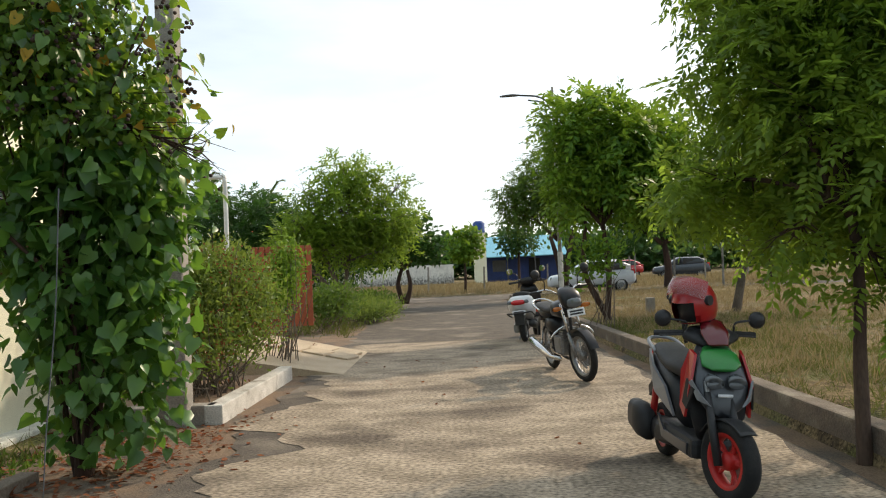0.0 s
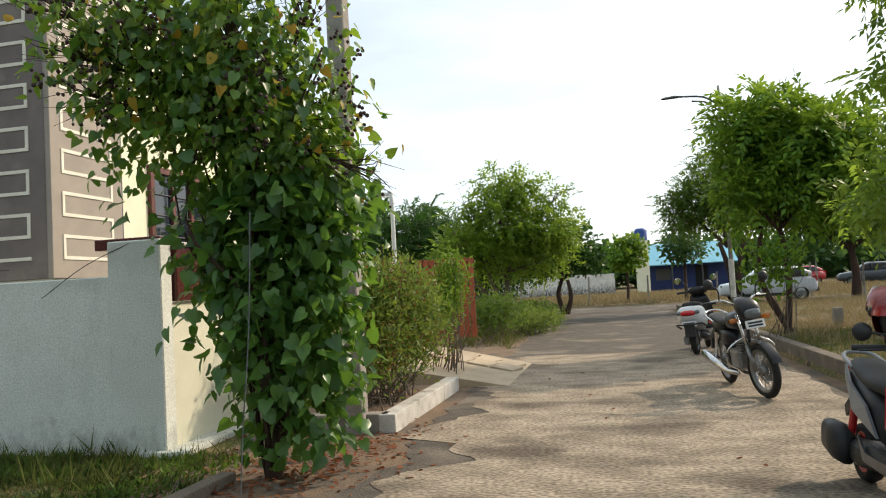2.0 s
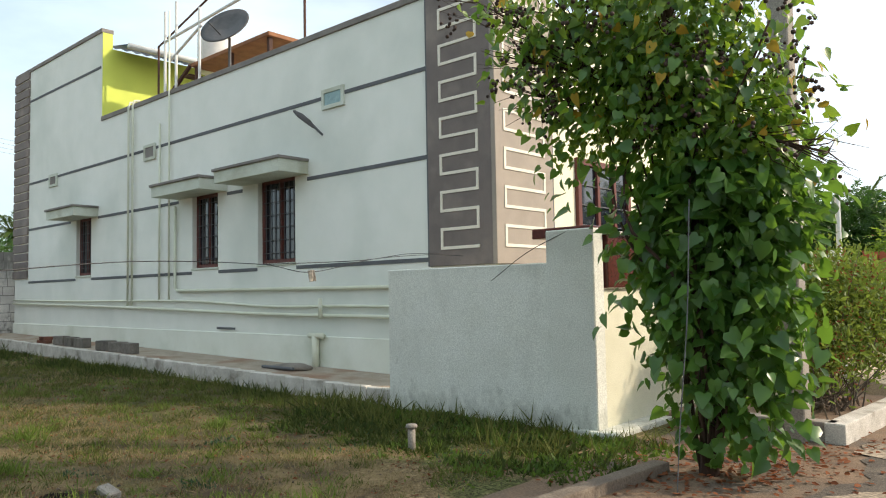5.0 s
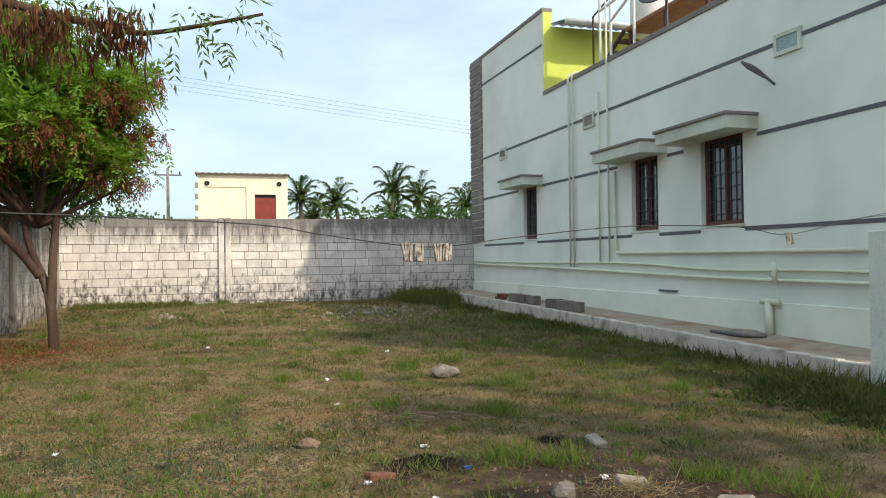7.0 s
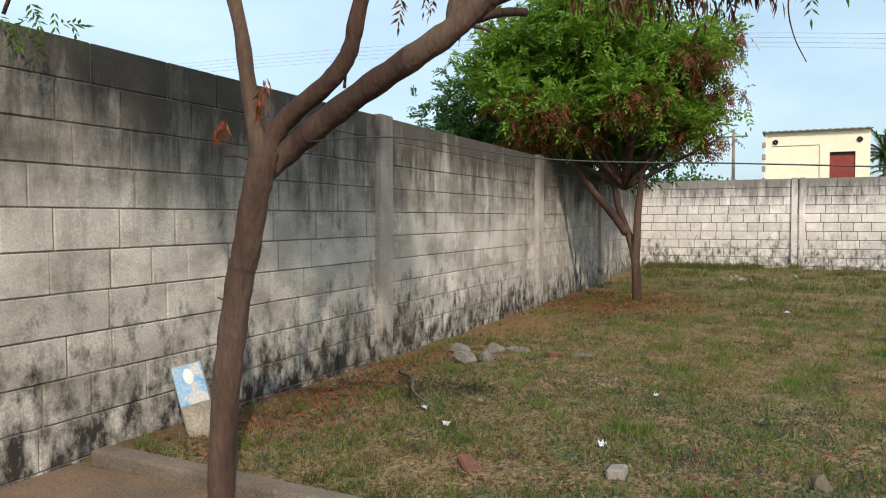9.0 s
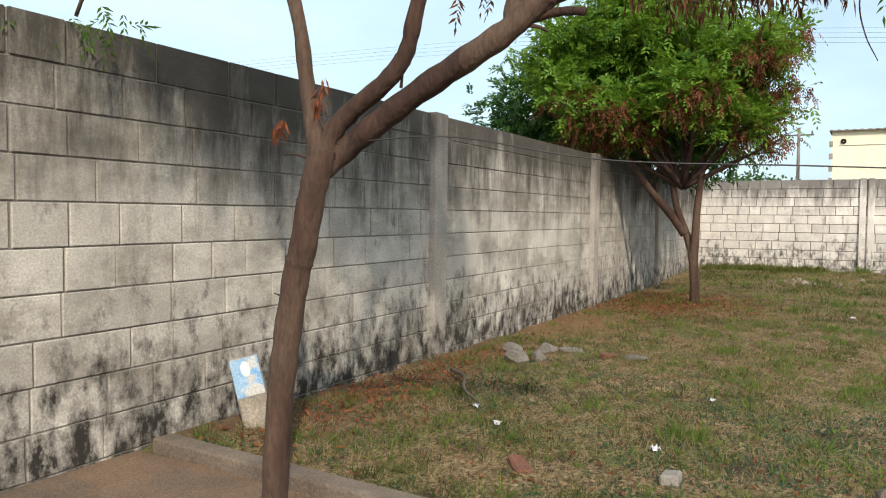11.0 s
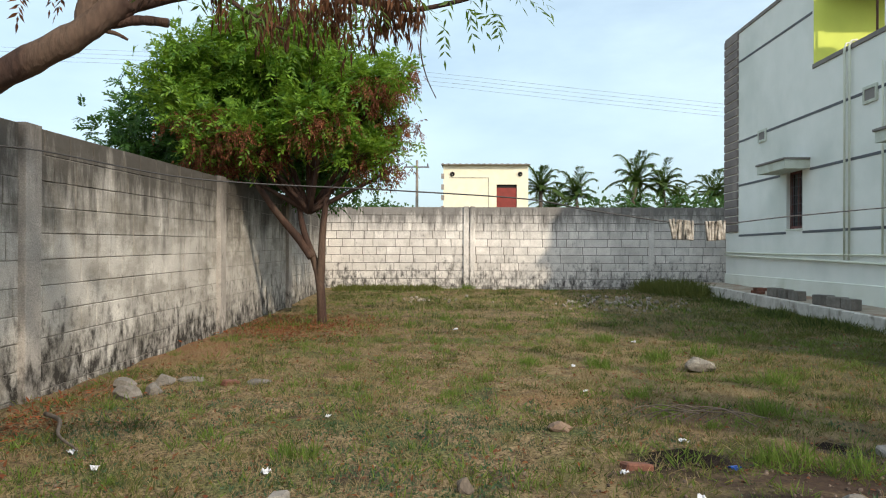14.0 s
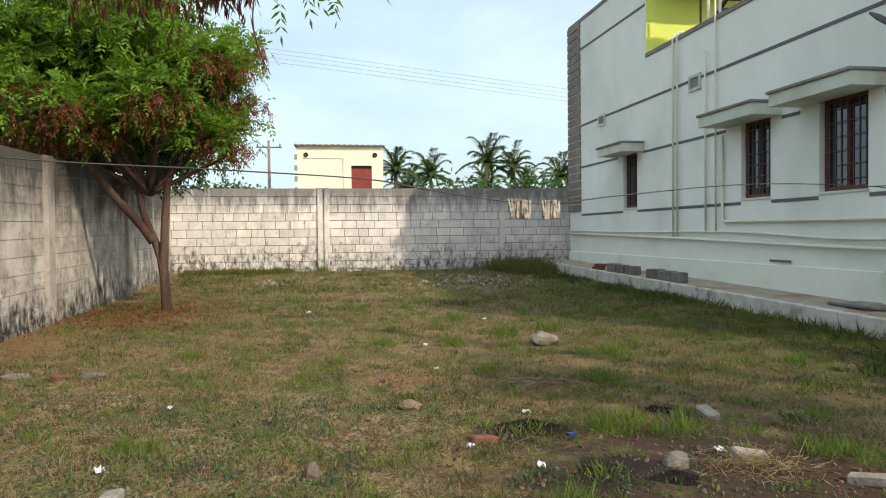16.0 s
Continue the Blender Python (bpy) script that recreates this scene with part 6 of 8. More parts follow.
lamp = thing("street_lamp", "tall street lamp with two curved arms", "street lamp", pose(4.5, 27.0, 0.4))
part("post", tube([(0, 0, -0.4), (0, 0, 3.0), (0, 0, 7.4)], [0.085, 0.065, 0.045], 10), M["slab"], lamp, smooth=True)
part("arm", tube(bend([(0, 0, 6.7), (-0.5, 0, 7.05), (-1.3, 0, 7.15)], 6), 0.035, 8), M["bars"], lamp)
part("arm", tube(bend([(0, 0, 6.5), (-0.4, 0, 6.85), (-0.9, 0, 6.95)], 6), 0.03, 8), M["bars"], lamp)
part("head", loft([(-1.25, 0, 7.14, 0.06, 0.03), (-1.45, 0, 7.15, 0.12, 0.045), (-1.8, 0, 7.13, 0.11, 0.035), (-1.92, 0, 7.12, 0.05, 0.02)]), M["band"], lamp, "dark lamp head")
part("base_band", tube([(0, 0, 0.1), (0, 0, 1.4)], 0.098, 10), M["kerb"], lamp, "white painted foot")

drain = tagged(part("drain_kerb", box(2.84, 2.0, -0.1, 3.02, 29.5, 0.235, 0.02), M["drain"]), "low concrete drain kerb along the field", "kerb", kind="structure")
tagged(part("plot_kerb", box(-3.31, -4.3, -0.1, -3.17, 5.4, 0.07, 0.015, rot=Matrix.Rotation(radians(-4.3), 4, "Z")), M["drain"]), "low concrete kerb along the plot", "kerb", kind="structure")


# ---- two-wheelers: x ahead, y left, z up ----
M["tyre"] = mat("black_rubber", (0.012, 0.012, 0.013), (0.02, 0.019, 0.018), 20.0, 0.85, 0.2, 120)
M["red_rim"] = mat("red_rim_paint", (0.55, 0.025, 0.02), (0.45, 0.02, 0.018), 9.0, 0.4, 0.03, 60, grain=0.1)
M["chrome"] = mat("chrome", (0.6, 0.6, 0.6), (0.5, 0.5, 0.5), 9.0, 0.2, 0.02, 60, metal=1.0, grain=0.1)
M["steel"] = mat("dull_steel", (0.3, 0.3, 0.3), (0.2, 0.2, 0.2), 9.0, 0.45, 0.05, 60, metal=0.9)
M["black_p"] = mat("black_plastic", (0.018, 0.018, 0.02), (0.026, 0.026, 0.028), 9.0, 0.5, 0.05, 90)
M["black_g"] = mat("glossy_black_paint", (0.01, 0.01, 0.012), (0.014, 0.014, 0.017), 9.0, 0.38, 0.01, 60, coat=0.2, spec=0.3, grain=0.05)
M["grey_p"] = mat("silver_grey_paint", (0.075, 0.08, 0.09), (0.06, 0.065, 0.075), 9.0, 0.35, 0.02, 60, metal=0.3, coat=0.3, grain=0.06)
M["silver"] = mat("silver_paint", (0.27, 0.28, 0.3), (0.23, 0.24, 0.26), 9.0, 0.35, 0.02, 60, metal=0.3, grain=0.06)
M["red_p"] = mat("red_paint", (0.42, 0.014, 0.016), (0.36, 0.012, 0.014), 9.0, 0.28, 0.01, 60, coat=0.5, grain=0.06)
M["green_p"] = mat("green_paint", (0.02, 0.22, 0.04), (0.018, 0.18, 0.035), 9.0, 0.35, 0.01, 60, coat=0.4, grain=0.06)
M["white_p"] = mat("white_paint", (0.7, 0.7, 0.72), (0.62, 0.62, 0.64), 9.0, 0.3, 0.01, 60, coat=0.5, grain=0.05)
M["lens"] = glass_mat("clear_lens", (0.1, 0.11, 0.12), 0.06)
M["red_lens"] = glass_mat("red_lens", (0.5, 0.01, 0.015), 0.12)
M["amber"] = glass_mat("amber_lens", (0.5, 0.14, 0.02), 0.15)
M["mirror"] = mat("mirror_glass", (0.8, 0.8, 0.8), (0.8, 0.8, 0.8), 3.0, 0.05, 0.0, 60, metal=1.0, grain=0.0)
M["seat"] = mat("black_seat_cover", (0.02, 0.019, 0.019), (0.03, 0.028, 0.027), 12.0, 0.6, 0.2, 150)


def wheel(parent, x, r, w, rim, spokes, name="wheel", m=None, rr=0.68):
    """A wheel on the y axis: tyre, rim, spokes and hub."""
    q = new(name)
    q.parent = parent
    q.matrix_local = m if m is not None else pose(x, 0, r)
    h = w / 2
    part("tyre", lathe([(r * rr, -h * 0.7), (r * 0.82, -h), (r * 0.93, -h * 0.85), (r, -h * 0.3), (r, h * 0.3), (r * 0.93, h * 0.85), (r * 0.82, h), (r * rr, h * 0.7), (r * rr, -h * 0.7)], 36, "y"), M["tyre"], q, smooth=True)
    part("rim", lathe([(r * rr + 0.004, -h * 0.72), (r * rr - 0.02, -h * 0.74), (r * rr - 0.03, -h * 0.3), (r * rr - 0.03, h * 0.3), (r * rr - 0.02, h * 0.74), (r * rr + 0.004, h * 0.72)], 36, "y"), rim, q, smooth=True)
    for k in range(spokes):
        a = 2 * math.pi * k / spokes
        e = r * rr - 0.01
        if spokes > 12:
            b = a + 0.5 * (-1) ** k
            part("spoke", tube([(0.03 * math.cos(b), 0.02 * (-1) ** k, 0.03 * math.sin(b)), (e * math.cos(a), 0, e * math.sin(a))], 0.003, 4), rim, q)
        else:
            for s in (-0.16, 0.16):
                part("spoke", tube([(0.03 * math.cos(a), 0, 0.03 * math.sin(a)), (0.55 * e * math.cos(a + s * 0.5), 0.012, 0.55 * e * math.sin(a + s * 0.5)), (e * math.cos(a + s), 0, e * math.sin(a + s))], [0.02, 0.012, 0.013], 6), rim, q)
    part("hub", lathe([(0.0, -h * 0.9), (0.05, -h * 0.9), (0.06, -h * 0.4), (0.06, h * 0.4), (0.05, h * 0.9), (0.0, h * 0.9)], 18, "y"), rim if spokes < 12 else M["steel"], q, smooth=True)
    part("brake_disc", lathe([(0.05, h * 1.02), (r * 0.42, h * 1.02), (r * 0.42, h * 1.08), (0.05, h * 1.08)], 24, "y"), M["steel"], q)
    return q


def mirror(parent, foot, head, turn):
    q = part("mirror", tube(bend([foot, (foot[0] + 0.02, foot[1] * 1.05, (foot[2] + head[2]) / 2 + 0.02), head], 4), 0.008, 6), M["black_p"], parent)
    s = part("mirror_shell", lathe([(0.0, 0.03), (0.04, 0.025), (0.06, 0.005), (0.055, -0.005)], 16, "x"), M["black_p"], q, smooth=True)
    s.matrix_local = pose(*head, 0, 0, turn)
    g = part("mirror_glass", lathe([(0.055, -0.004), (0.03, -0.005), (0.0, -0.005)], 16, "x"), M["mirror"], q)
    g.matrix_local = pose(*head, 0, 0, turn)


def plate(parent, x, z, tilt=0.0, face=1):
    p = part("number_plate", box(-0.006, -0.11, -0.045, 0.006, 0.11, 0.045, 0.003), M["white_p"], parent, "white number plate")
    p.matrix_local = pose(x, 0, z, 0, tilt, 0)
    for k in range(2):
        b = part("plate_bar", box(0.006 * face - 0.002, -0.085, 0.006 - 0.032 * k, 0.006 * face + 0.002, 0.085, 0.026 - 0.032 * k), M["black_p"], p)


def sport_scooter(m):
    s = thing("scooter", "grey sport scooter with red wheels and green front panel", "scooter", m)
    wheel(s, 0, 0.215, 0.12, M["red_rim"], 5, m=pose(-0.62, 0, 0.215))
    fork = new("front_fork")
    fork.parent = s
    fork.matrix_local = pose(0.62, 0, 0.235, 0, 0, 14)
    wheel(fork, 0, 0.262, 0.115, M["red_rim"], 5, m=pose(0, 0, 0.027))
    for y in (-0.085, 0.085):
        part("fork_leg", tube([(0, y, 0), (-0.06, y, 0.2), (-0.13, y, 0.45)], [0.028, 0.03, 0.022], 10), M["black_p"], fork, smooth=True)
        part("fork_tube", tube([(-0.07, y, 0.24), (-0.15, y, 0.52)], 0.017, 8), M["steel"], fork)
    bm = bmesh.new()
    prev = None
    for k in range(15):
        a = radians(52 + k * 6.5)
        r = 0.29
        row = [bm.verts.new((r * math.cos(a) * (1 if k < 12 else 0.98), y, r * math.sin(a) - 0.01 * abs(y) * 10)) for y in (-0.06, -0.045, 0, 0.045, 0.06)]
        if prev:
            for q in range(4):
                bm.faces.new((prev[q], prev[q + 1], row[q + 1], row[q]))
        prev = row
    g = bmesh.ops.extrude_face_region(bm, geom=bm.faces[:])
    bmesh.ops.scale(bm, vec=(1.03, 1.02, 1.03), verts=[v for v in g["geom"] if isinstance(v, bmesh.types.BMVert)])
    part("mudguard", bm, M["black_p"], fork, smooth=True)
    # body: front shield, nose, floor, tail
    part("shield", loft([(0.34, 0, 0.42, 0.13, 0.1), (0.41, 0, 0.56, 0.19, 0.12), (0.4, 0, 0.72, 0.2, 0.13), (0.33, 0, 0.86, 0.16, 0.1), (0.27, 0, 0.96, 0.1, 0.06)], 20, 3.0), M["black_p"], s, smooth=True)
    part("nose", loft([(0.52, 0, 0.55, 0.05, 0.03), (0.5, 0, 0.62, 0.14, 0.07), (0.47, 0, 0.7, 0.18, 0.09), (0.42, 0, 0.8, 0.17, 0.1), (0.36, 0, 0.9, 0.12, 0.07)], 20, 2.8), M["grey_p"], s, "silver grey nose cowl", True)
    part("green_panel", loft([(0.5, 0, 0.83, 0.08, 0.012), (0.46, 0, 0.86, 0.135, 0.03), (0.41, 0, 0.91, 0.13, 0.035), (0.35, 0, 0.96, 0.09, 0.02)], 18, 2.6), M["green_p"], s, "green front panel", True)
    for y in (-1, 1):
        part("headlight", loft([(0.5, 0.075 * y, 0.735, 0.03, 0.02), (0.545, 0.075 * y, 0.745, 0.062, 0.038), (0.5, 0.08 * y, 0.775, 0.05, 0.03)], 14, 2.2), M["lens"], s, "clear headlight", True)
        part("side_cowl", solid([(0.42, 0.15 * y, 0.92), (0.47, 0.2 * y, 0.72), (0.4, 0.21 * y, 0.5), (0.3, 0.205 * y, 0.56), (0.3, 0.2 * y, 0.8), (0.35, 0.16 * y, 0.95)], (0, 0.018 * y, 0)), M["red_p"], s, "red side cowl")
        part("cowl_stripe", solid([(0.5, 0.19 * y, 0.7), (0.44, 0.216 * y, 0.56), (0.39, 0.226 * y, 0.6), (0.42, 0.21 * y, 0.76)], (0, 0.012 * y, 0)), M["black_p"], s)
        part("whisker", solid([(0.56, 0.1 * y, 0.6), (0.5, 0.17 * y, 0.63), (0.45, 0.21 * y, 0.74), (0.47, 0.2 * y, 0.76), (0.53, 0.15 * y, 0.66)], (0.012, 0.01 * y, 0)), M["silver"], s, "silver cowl edge")
        part("tail_panel", solid([(-0.05, 0.13 * y, 0.42), (-0.15, 0.165 * y, 0.62), (-0.5, 0.15 * y, 0.74), (-0.78, 0.09 * y, 0.84), (-0.74, 0.1 * y, 0.74), (-0.4, 0.165 * y, 0.55)], (0, 0.02 * y, 0)), M["silver"], s, "silver tail panel")
        part("footboard_trim", solid([(0.3, 0.16 * y, 0.3), (-0.15, 0.17 * y, 0.3), (-0.3, 0.17 * y, 0.4), (-0.2, 0.17 * y, 0.24), (0.28, 0.15 * y, 0.22)], (0, 0.015 * y, 0)), M["red_p"] if y > 0 else M["grey_p"], s)
    part("floor", box(-0.3, -0.16, 0.2, 0.36, 0.16, 0.34, 0.04), M["black_p"], s)
    part("tail_body", loft([(-0.02, 0, 0.48, 0.12, 0.14), (-0.2, 0, 0.56, 0.15, 0.17), (-0.45, 0, 0.64, 0.14, 0.13), (-0.7, 0, 0.74, 0.1, 0.08), (-0.86, 0, 0.81, 0.05, 0.03)], 18, 2.8), M["black_p"], s, smooth=True)
    part("seat", loft([(0.06, 0, 0.72, 0.08, 0.05), (-0.06, 0, 0.755, 0.13, 0.06), (-0.25, 0, 0.77, 0.155, 0.055), (-0.42, 0, 0.81, 0.15, 0.06), (-0.62, 0, 0.86, 0.12, 0.05), (-0.72, 0, 0.87, 0.07, 0.03)], 18, 2.6), M["seat"], s, "black ribbed seat", True)
    part("grab_rail", tube(bend([(-0.55, 0.13, 0.84), (-0.8, 0.11, 0.91), (-0.86, 0, 0.93), (-0.8, -0.11, 0.91), (-0.55, -0.13, 0.84)], 4), 0.016, 8), M["silver"], s, smooth=True)
    part("tail_light", box(-0.9, -0.06, 0.78, -0.84, 0.06, 0.83, 0.012), M["red_lens"], s)
    part("engine", loft([(-0.2, -0.02, 0.24, 0.12, 0.08), (-0.4, -0.05, 0.24, 0.12, 0.1), (-0.68, -0.09, 0.23, 0.05, 0.09), (-0.76, -0.1, 0.23, 0.04, 0.05)], 16, 3), M["black_p"], s)
    part("exhaust", loft([(-0.25, 0.17, 0.22, 0.03, 0.03), (-0.4, 0.19, 0.26, 0.06, 0.07), (-0.72, 0.21, 0.33, 0.065, 0.08), (-0.82, 0.21, 0.35, 0.05, 0.055)], 18, 2.4), M["black_p"], s, "black silencer", True)
    part("exhaust", loft([(-0.55, -0.17, 0.25, 0.06, 0.12), (-0.65, -0.19, 0.28, 0.08, 0.14), (-0.82, -0.2, 0.3, 0.07, 0.12)], 18, 3), M["black_p"], s, "black belt cover", True)
    part("shock", tube([(-0.62, -0.12, 0.3), (-0.52, -0.12, 0.62)], 0.028, 10), M["red_p"], s)
    part("rear_guard", solid([(-0.7, -0.05, 0.7), (-0.98, -0.05, 0.5), (-0.95, -0.05, 0.42), (-0.7, -0.05, 0.6)], (0, 0.1, 0)), M["black_p"], s)
    part("stand", tube([(-0.2, 0.08, 0.2), (-0.3, 0.2, 0.02)], 0.012, 6), M["steel"], s)
    # handlebar cowl and screen
    part("bar_cowl", loft([(0.34, 0, 0.98, 0.07, 0.04), (0.26, 0, 1.03, 0.2, 0.05), (0.2, 0, 1.06, 0.16, 0.045), (0.14, 0, 1.05, 0.06, 0.02)], 18, 2.4), M["black_p"], s, smooth=True)
    part("screen", loft([(0.4, 0, 0.985, 0.07, 0.01), (0.34, 0, 1.06, 0.1, 0.02), (0.27, 0, 1.13, 0.08, 0.015), (0.24, 0, 1.155, 0.03, 0.006)], 16, 2.4), M["red_dark"], s, "dark red fly screen", True)
    for y in (-1, 1):
        part("grip", tube([(0.2, 0.17 * y, 1.05), (0.14, 0.36 * y, 1.04)], 0.02, 10), M["black_p"], s)
        part("brake_lever", tube([(0.25, 0.17 * y, 1.04), (0.21, 0.34 * y, 1.03)], 0.007, 6), M["black_p"], s)
        mirror(s, (0.24, 0.17 * y, 1.07), (0.24, 0.33 * y, 1.15), 0)
    part("headlamp_bar", box(0.53, -0.05, 0.655, 0.545, 0.05, 0.675, 0.004), M["white_p"], s)
    return s


M["red_dark"] = glass_mat("dark_red_screen", (0.12, 0.008, 0.012), 0.08)
sport_scooter(pose(1.63, 4.78, 0.0, -4, 0, -89) @ Matrix.Scale(0.87, 4))

helmet = thing("helmet", "glossy red open-face helmet with clear visor hung on the handlebar", "helmet", pose(1.63, 4.62, 1.1, 0, 8, 215))
prof = [(0.0, 0.135), (0.035, 0.131), (0.068, 0.117), (0.096, 0.094), (0.117, 0.062), (0.129, 0.022), (0.131, -0.02), (0.126, -0.06), (0.114, -0.1), (0.1, -0.112), (0.112, -0.03), (0.11, 0.03), (0.085, 0.08), (0.0, 0.11)]
bm = lathe(prof, 28)
bmesh.ops.delete(bm, geom=[f for f in bm.faces if f.calc_center_median().x > 0.075 and -0.09 < f.calc_center_median().z < 0.035 and abs(f.calc_center_median().y) < 0.085], context="FACES")
bmesh.ops.scale(bm, vec=(1.12, 1, 1), verts=bm.verts[:])
part("shell", bm, M["red_p"], helmet, "glossy red shell", True)
bm = bmesh.new()
prev = None
for k in range(13):
    a = radians(-75 + k * 12.5)
    row = [bm.verts.new((0.15 * math.cos(a) * f + 0.012, 0.137 * math.sin(a) * f, z)) for z, f in ((-0.06, 0.98), (0.0, 1.03), (0.06, 0.95))]
    if prev:
        for q in range(2):
            bm.faces.new((prev[q], row[q], row[q + 1], prev[q + 1]))
    prev = row
M["visor"] = bpy.data.materials.new("smoky_visor")
M["visor"].use_nodes = True
vb = M["visor"].node_tree.nodes["Principled BSDF"]
vb.inputs["Base Color"].default_value, vb.inputs["Roughness"].default_value, vb.inputs["Transmission Weight"].default_value = (0.55, 0.3, 0.3, 1), 0.06, 0.9
part("visor", bm, M["visor"], helmet, "clear scratched visor", True).matrix_local = pose(0.0, 0, 0.05, 0, -34, 0)
part("lining", lathe([(0.0, 0.1), (0.08, 0.07), (0.105, 0.02), (0.1, -0.1), (0.07, -0.105), (0.0, 0.05)], 20), M["black_p"], helmet, smooth=True)
for y in (-0.1, 0.1):
    part("strap", box(-0.015, y - 0.004, -0.26, 0.015, y + 0.004, -0.08, 0.002), M["black_p"], helmet)
part("pivot", lathe([(0, -0.14), (0.03, -0.14), (0.03, 0.14), (0, 0.14)], 14, "y"), M["black_p"], helmet).location = (0.03, 0, 0.02)


def motorcycle(m):
    s = thing("motorcycle", "black commuter motorcycle with chrome silencer on its side stand", "motorcycle", m)
    wheel(s, 0, 0.3, 0.085, M["steel"], 28, m=pose(-0.63, 0, 0.3), rr=0.78)
    fork = new("front_fork")
    fork.parent = s
    fork.matrix_local = pose(0.64, 0, 0.3, 0, 0, 10)
    wheel(fork, 0, 0.3, 0.08, M["steel"], 28, m=pose(0, 0, 0), rr=0.78)
    for y in (-0.085, 0.085):
        part("fork_leg", tube([(0, y, 0), (-0.1, y, 0.28)], 0.024, 10), M["steel"], fork, smooth=True)
        part("fork_tube", tube([(-0.1, y, 0.28), (-0.22, y, 0.62)], 0.016, 10), M["chrome"], fork, smooth=True)
    bm = bmesh.new()
    prev = None
    for k in range(13):
        a = radians(20 + k * 10)
        row = [bm.verts.new((0.335 * math.cos(a), y, 0.335 * math.sin(a) - abs(y) * 0.25)) for y in (-0.055, -0.03, 0.03, 0.055)]
        if prev:
            for q in range(3):
                bm.faces.new((prev[q], prev[q + 1], row[q + 1], row[q]))
        prev = row
    part("mudguard", bm, M["black_g"], fork, smooth=True)
    part("handlebar", tube(bend([(-0.36, 0.36, 0.78), (-0.28, 0.2, 0.8), (-0.24, 0.06, 0.72), (-0.24, -0.06, 0.72), (-0.28, -0.2, 0.8), (-0.36, -0.36, 0.78)], 4), 0.012, 8), M["chrome"], fork, smooth=True)
    for y in (-1, 1):
        part("grip", tube([(-0.31, 0.25 * y, 0.79), (-0.37, 0.38 * y, 0.78)], 0.018, 10), M["black_p"], fork)
        mirror(fork, (-0.28, 0.22 * y, 0.8), (-0.26, 0.33 * y, 1.0), 0)
        part("indicator", loft([(-0.12, 0.14 * y, 0.57, 0.02, 0.02), (-0.1, 0.2 * y, 0.57, 0.035, 0.028), (-0.1, 0.24 * y, 0.57, 0.012, 0.014)], 12), M["amber"], fork, "amber indicator", True)
    part("headlight_cowl", loft([(-0.02, 0, 0.62, 0.1, 0.06), (-0.08, 0, 0.66, 0.13, 0.105), (-0.17, 0, 0.71, 0.12, 0.095), (-0.24, 0, 0.76, 0.08, 0.05)], 18, 2.8), M["black_g"], fork, "glossy black headlight cowl", True)
    part("headlight", loft([(-0.035, 0, 0.62, 0.1, 0.06), (0.0, 0, 0.625, 0.085, 0.05), (0.01, 0, 0.625, 0.05, 0.03)], 16, 3.2), M["lens"], fork, "clear headlight", True)
    plate(fork, 0.0, 0.51, -10)
    part("fuel_tank", loft([(0.34, 0, 0.8, 0.08, 0.06), (0.24, 0, 0.83, 0.14, 0.1), (0.08, 0, 0.83, 0.145, 0.11), (-0.08, 0, 0.78, 0.1, 0.06)], 18, 2.5), M["black_g"], s, "glossy black fuel tank", True)
    part("seat", loft([(-0.02, 0, 0.79, 0.09, 0.035), (-0.25, 0, 0.8, 0.13, 0.045), (-0.55, 0, 0.83, 0.13, 0.05), (-0.75, 0, 0.85, 0.1, 0.035)], 18, 2.8), M["seat"], s, smooth=True)
    part("grab_rail", tube(bend([(-0.45, 0.13, 0.8), (-0.75, 0.13, 0.86), (-0.9, 0.06, 0.9), (-0.9, -0.06, 0.9), (-0.75, -0.13, 0.86), (-0.45, -0.13, 0.8)], 4), 0.014, 8), M["chrome"], s, "chrome grab rail", True)
    part("tail_cowl", loft([(-0.3, 0, 0.72, 0.1, 0.06), (-0.6, 0, 0.75, 0.09, 0.06), (-0.85, 0, 0.79, 0.06, 0.04)], 16), M["black_g"], s, smooth=True)
    part("side_panel", loft([(-0.05, 0, 0.6, 0.11, 0.1), (-0.3, 0, 0.62, 0.12, 0.1), (-0.42, 0, 0.66, 0.09, 0.05)], 16, 3), M["black_g"], s, smooth=True)
    part("engine", box(-0.08, -0.12, 0.26, 0.22, 0.12, 0.5, 0.04), M["steel"], s)
    for k in range(6):
        part("cooling_fin", box(0.12, -0.09, 0.44 + 0.03 * k, 0.3, 0.09, 0.452 + 0.03 * k), M["steel"], s)
    part("frame", tube(bend([(0.38, 0, 0.85), (0.34, 0, 0.55), (0.2, 0, 0.24), (-0.2, 0, 0.25), (-0.3, 0, 0.55)], 4), 0.02, 8), M["black_p"], s)
    for y in (-0.16, 0.16):
        part("crash_guard", tube(bend([(0.36, y * 0.3, 0.66), (0.36, y * 1.5, 0.55), (0.3, y * 1.6, 0.38), (0.18, y * 0.6, 0.27)], 4), 0.013, 8), M["chrome"], s, "chrome leg guard", True)
        part("swing_arm", tube([(-0.2, y * 0.55, 0.33), (-0.63, y * 0.55, 0.3)], 0.02, 8), M["black_p"], s)
        part("shock", tube([(-0.58, y * 0.75, 0.34), (-0.42, y * 0.75, 0.68)], 0.028, 10), M["chrome"], s)
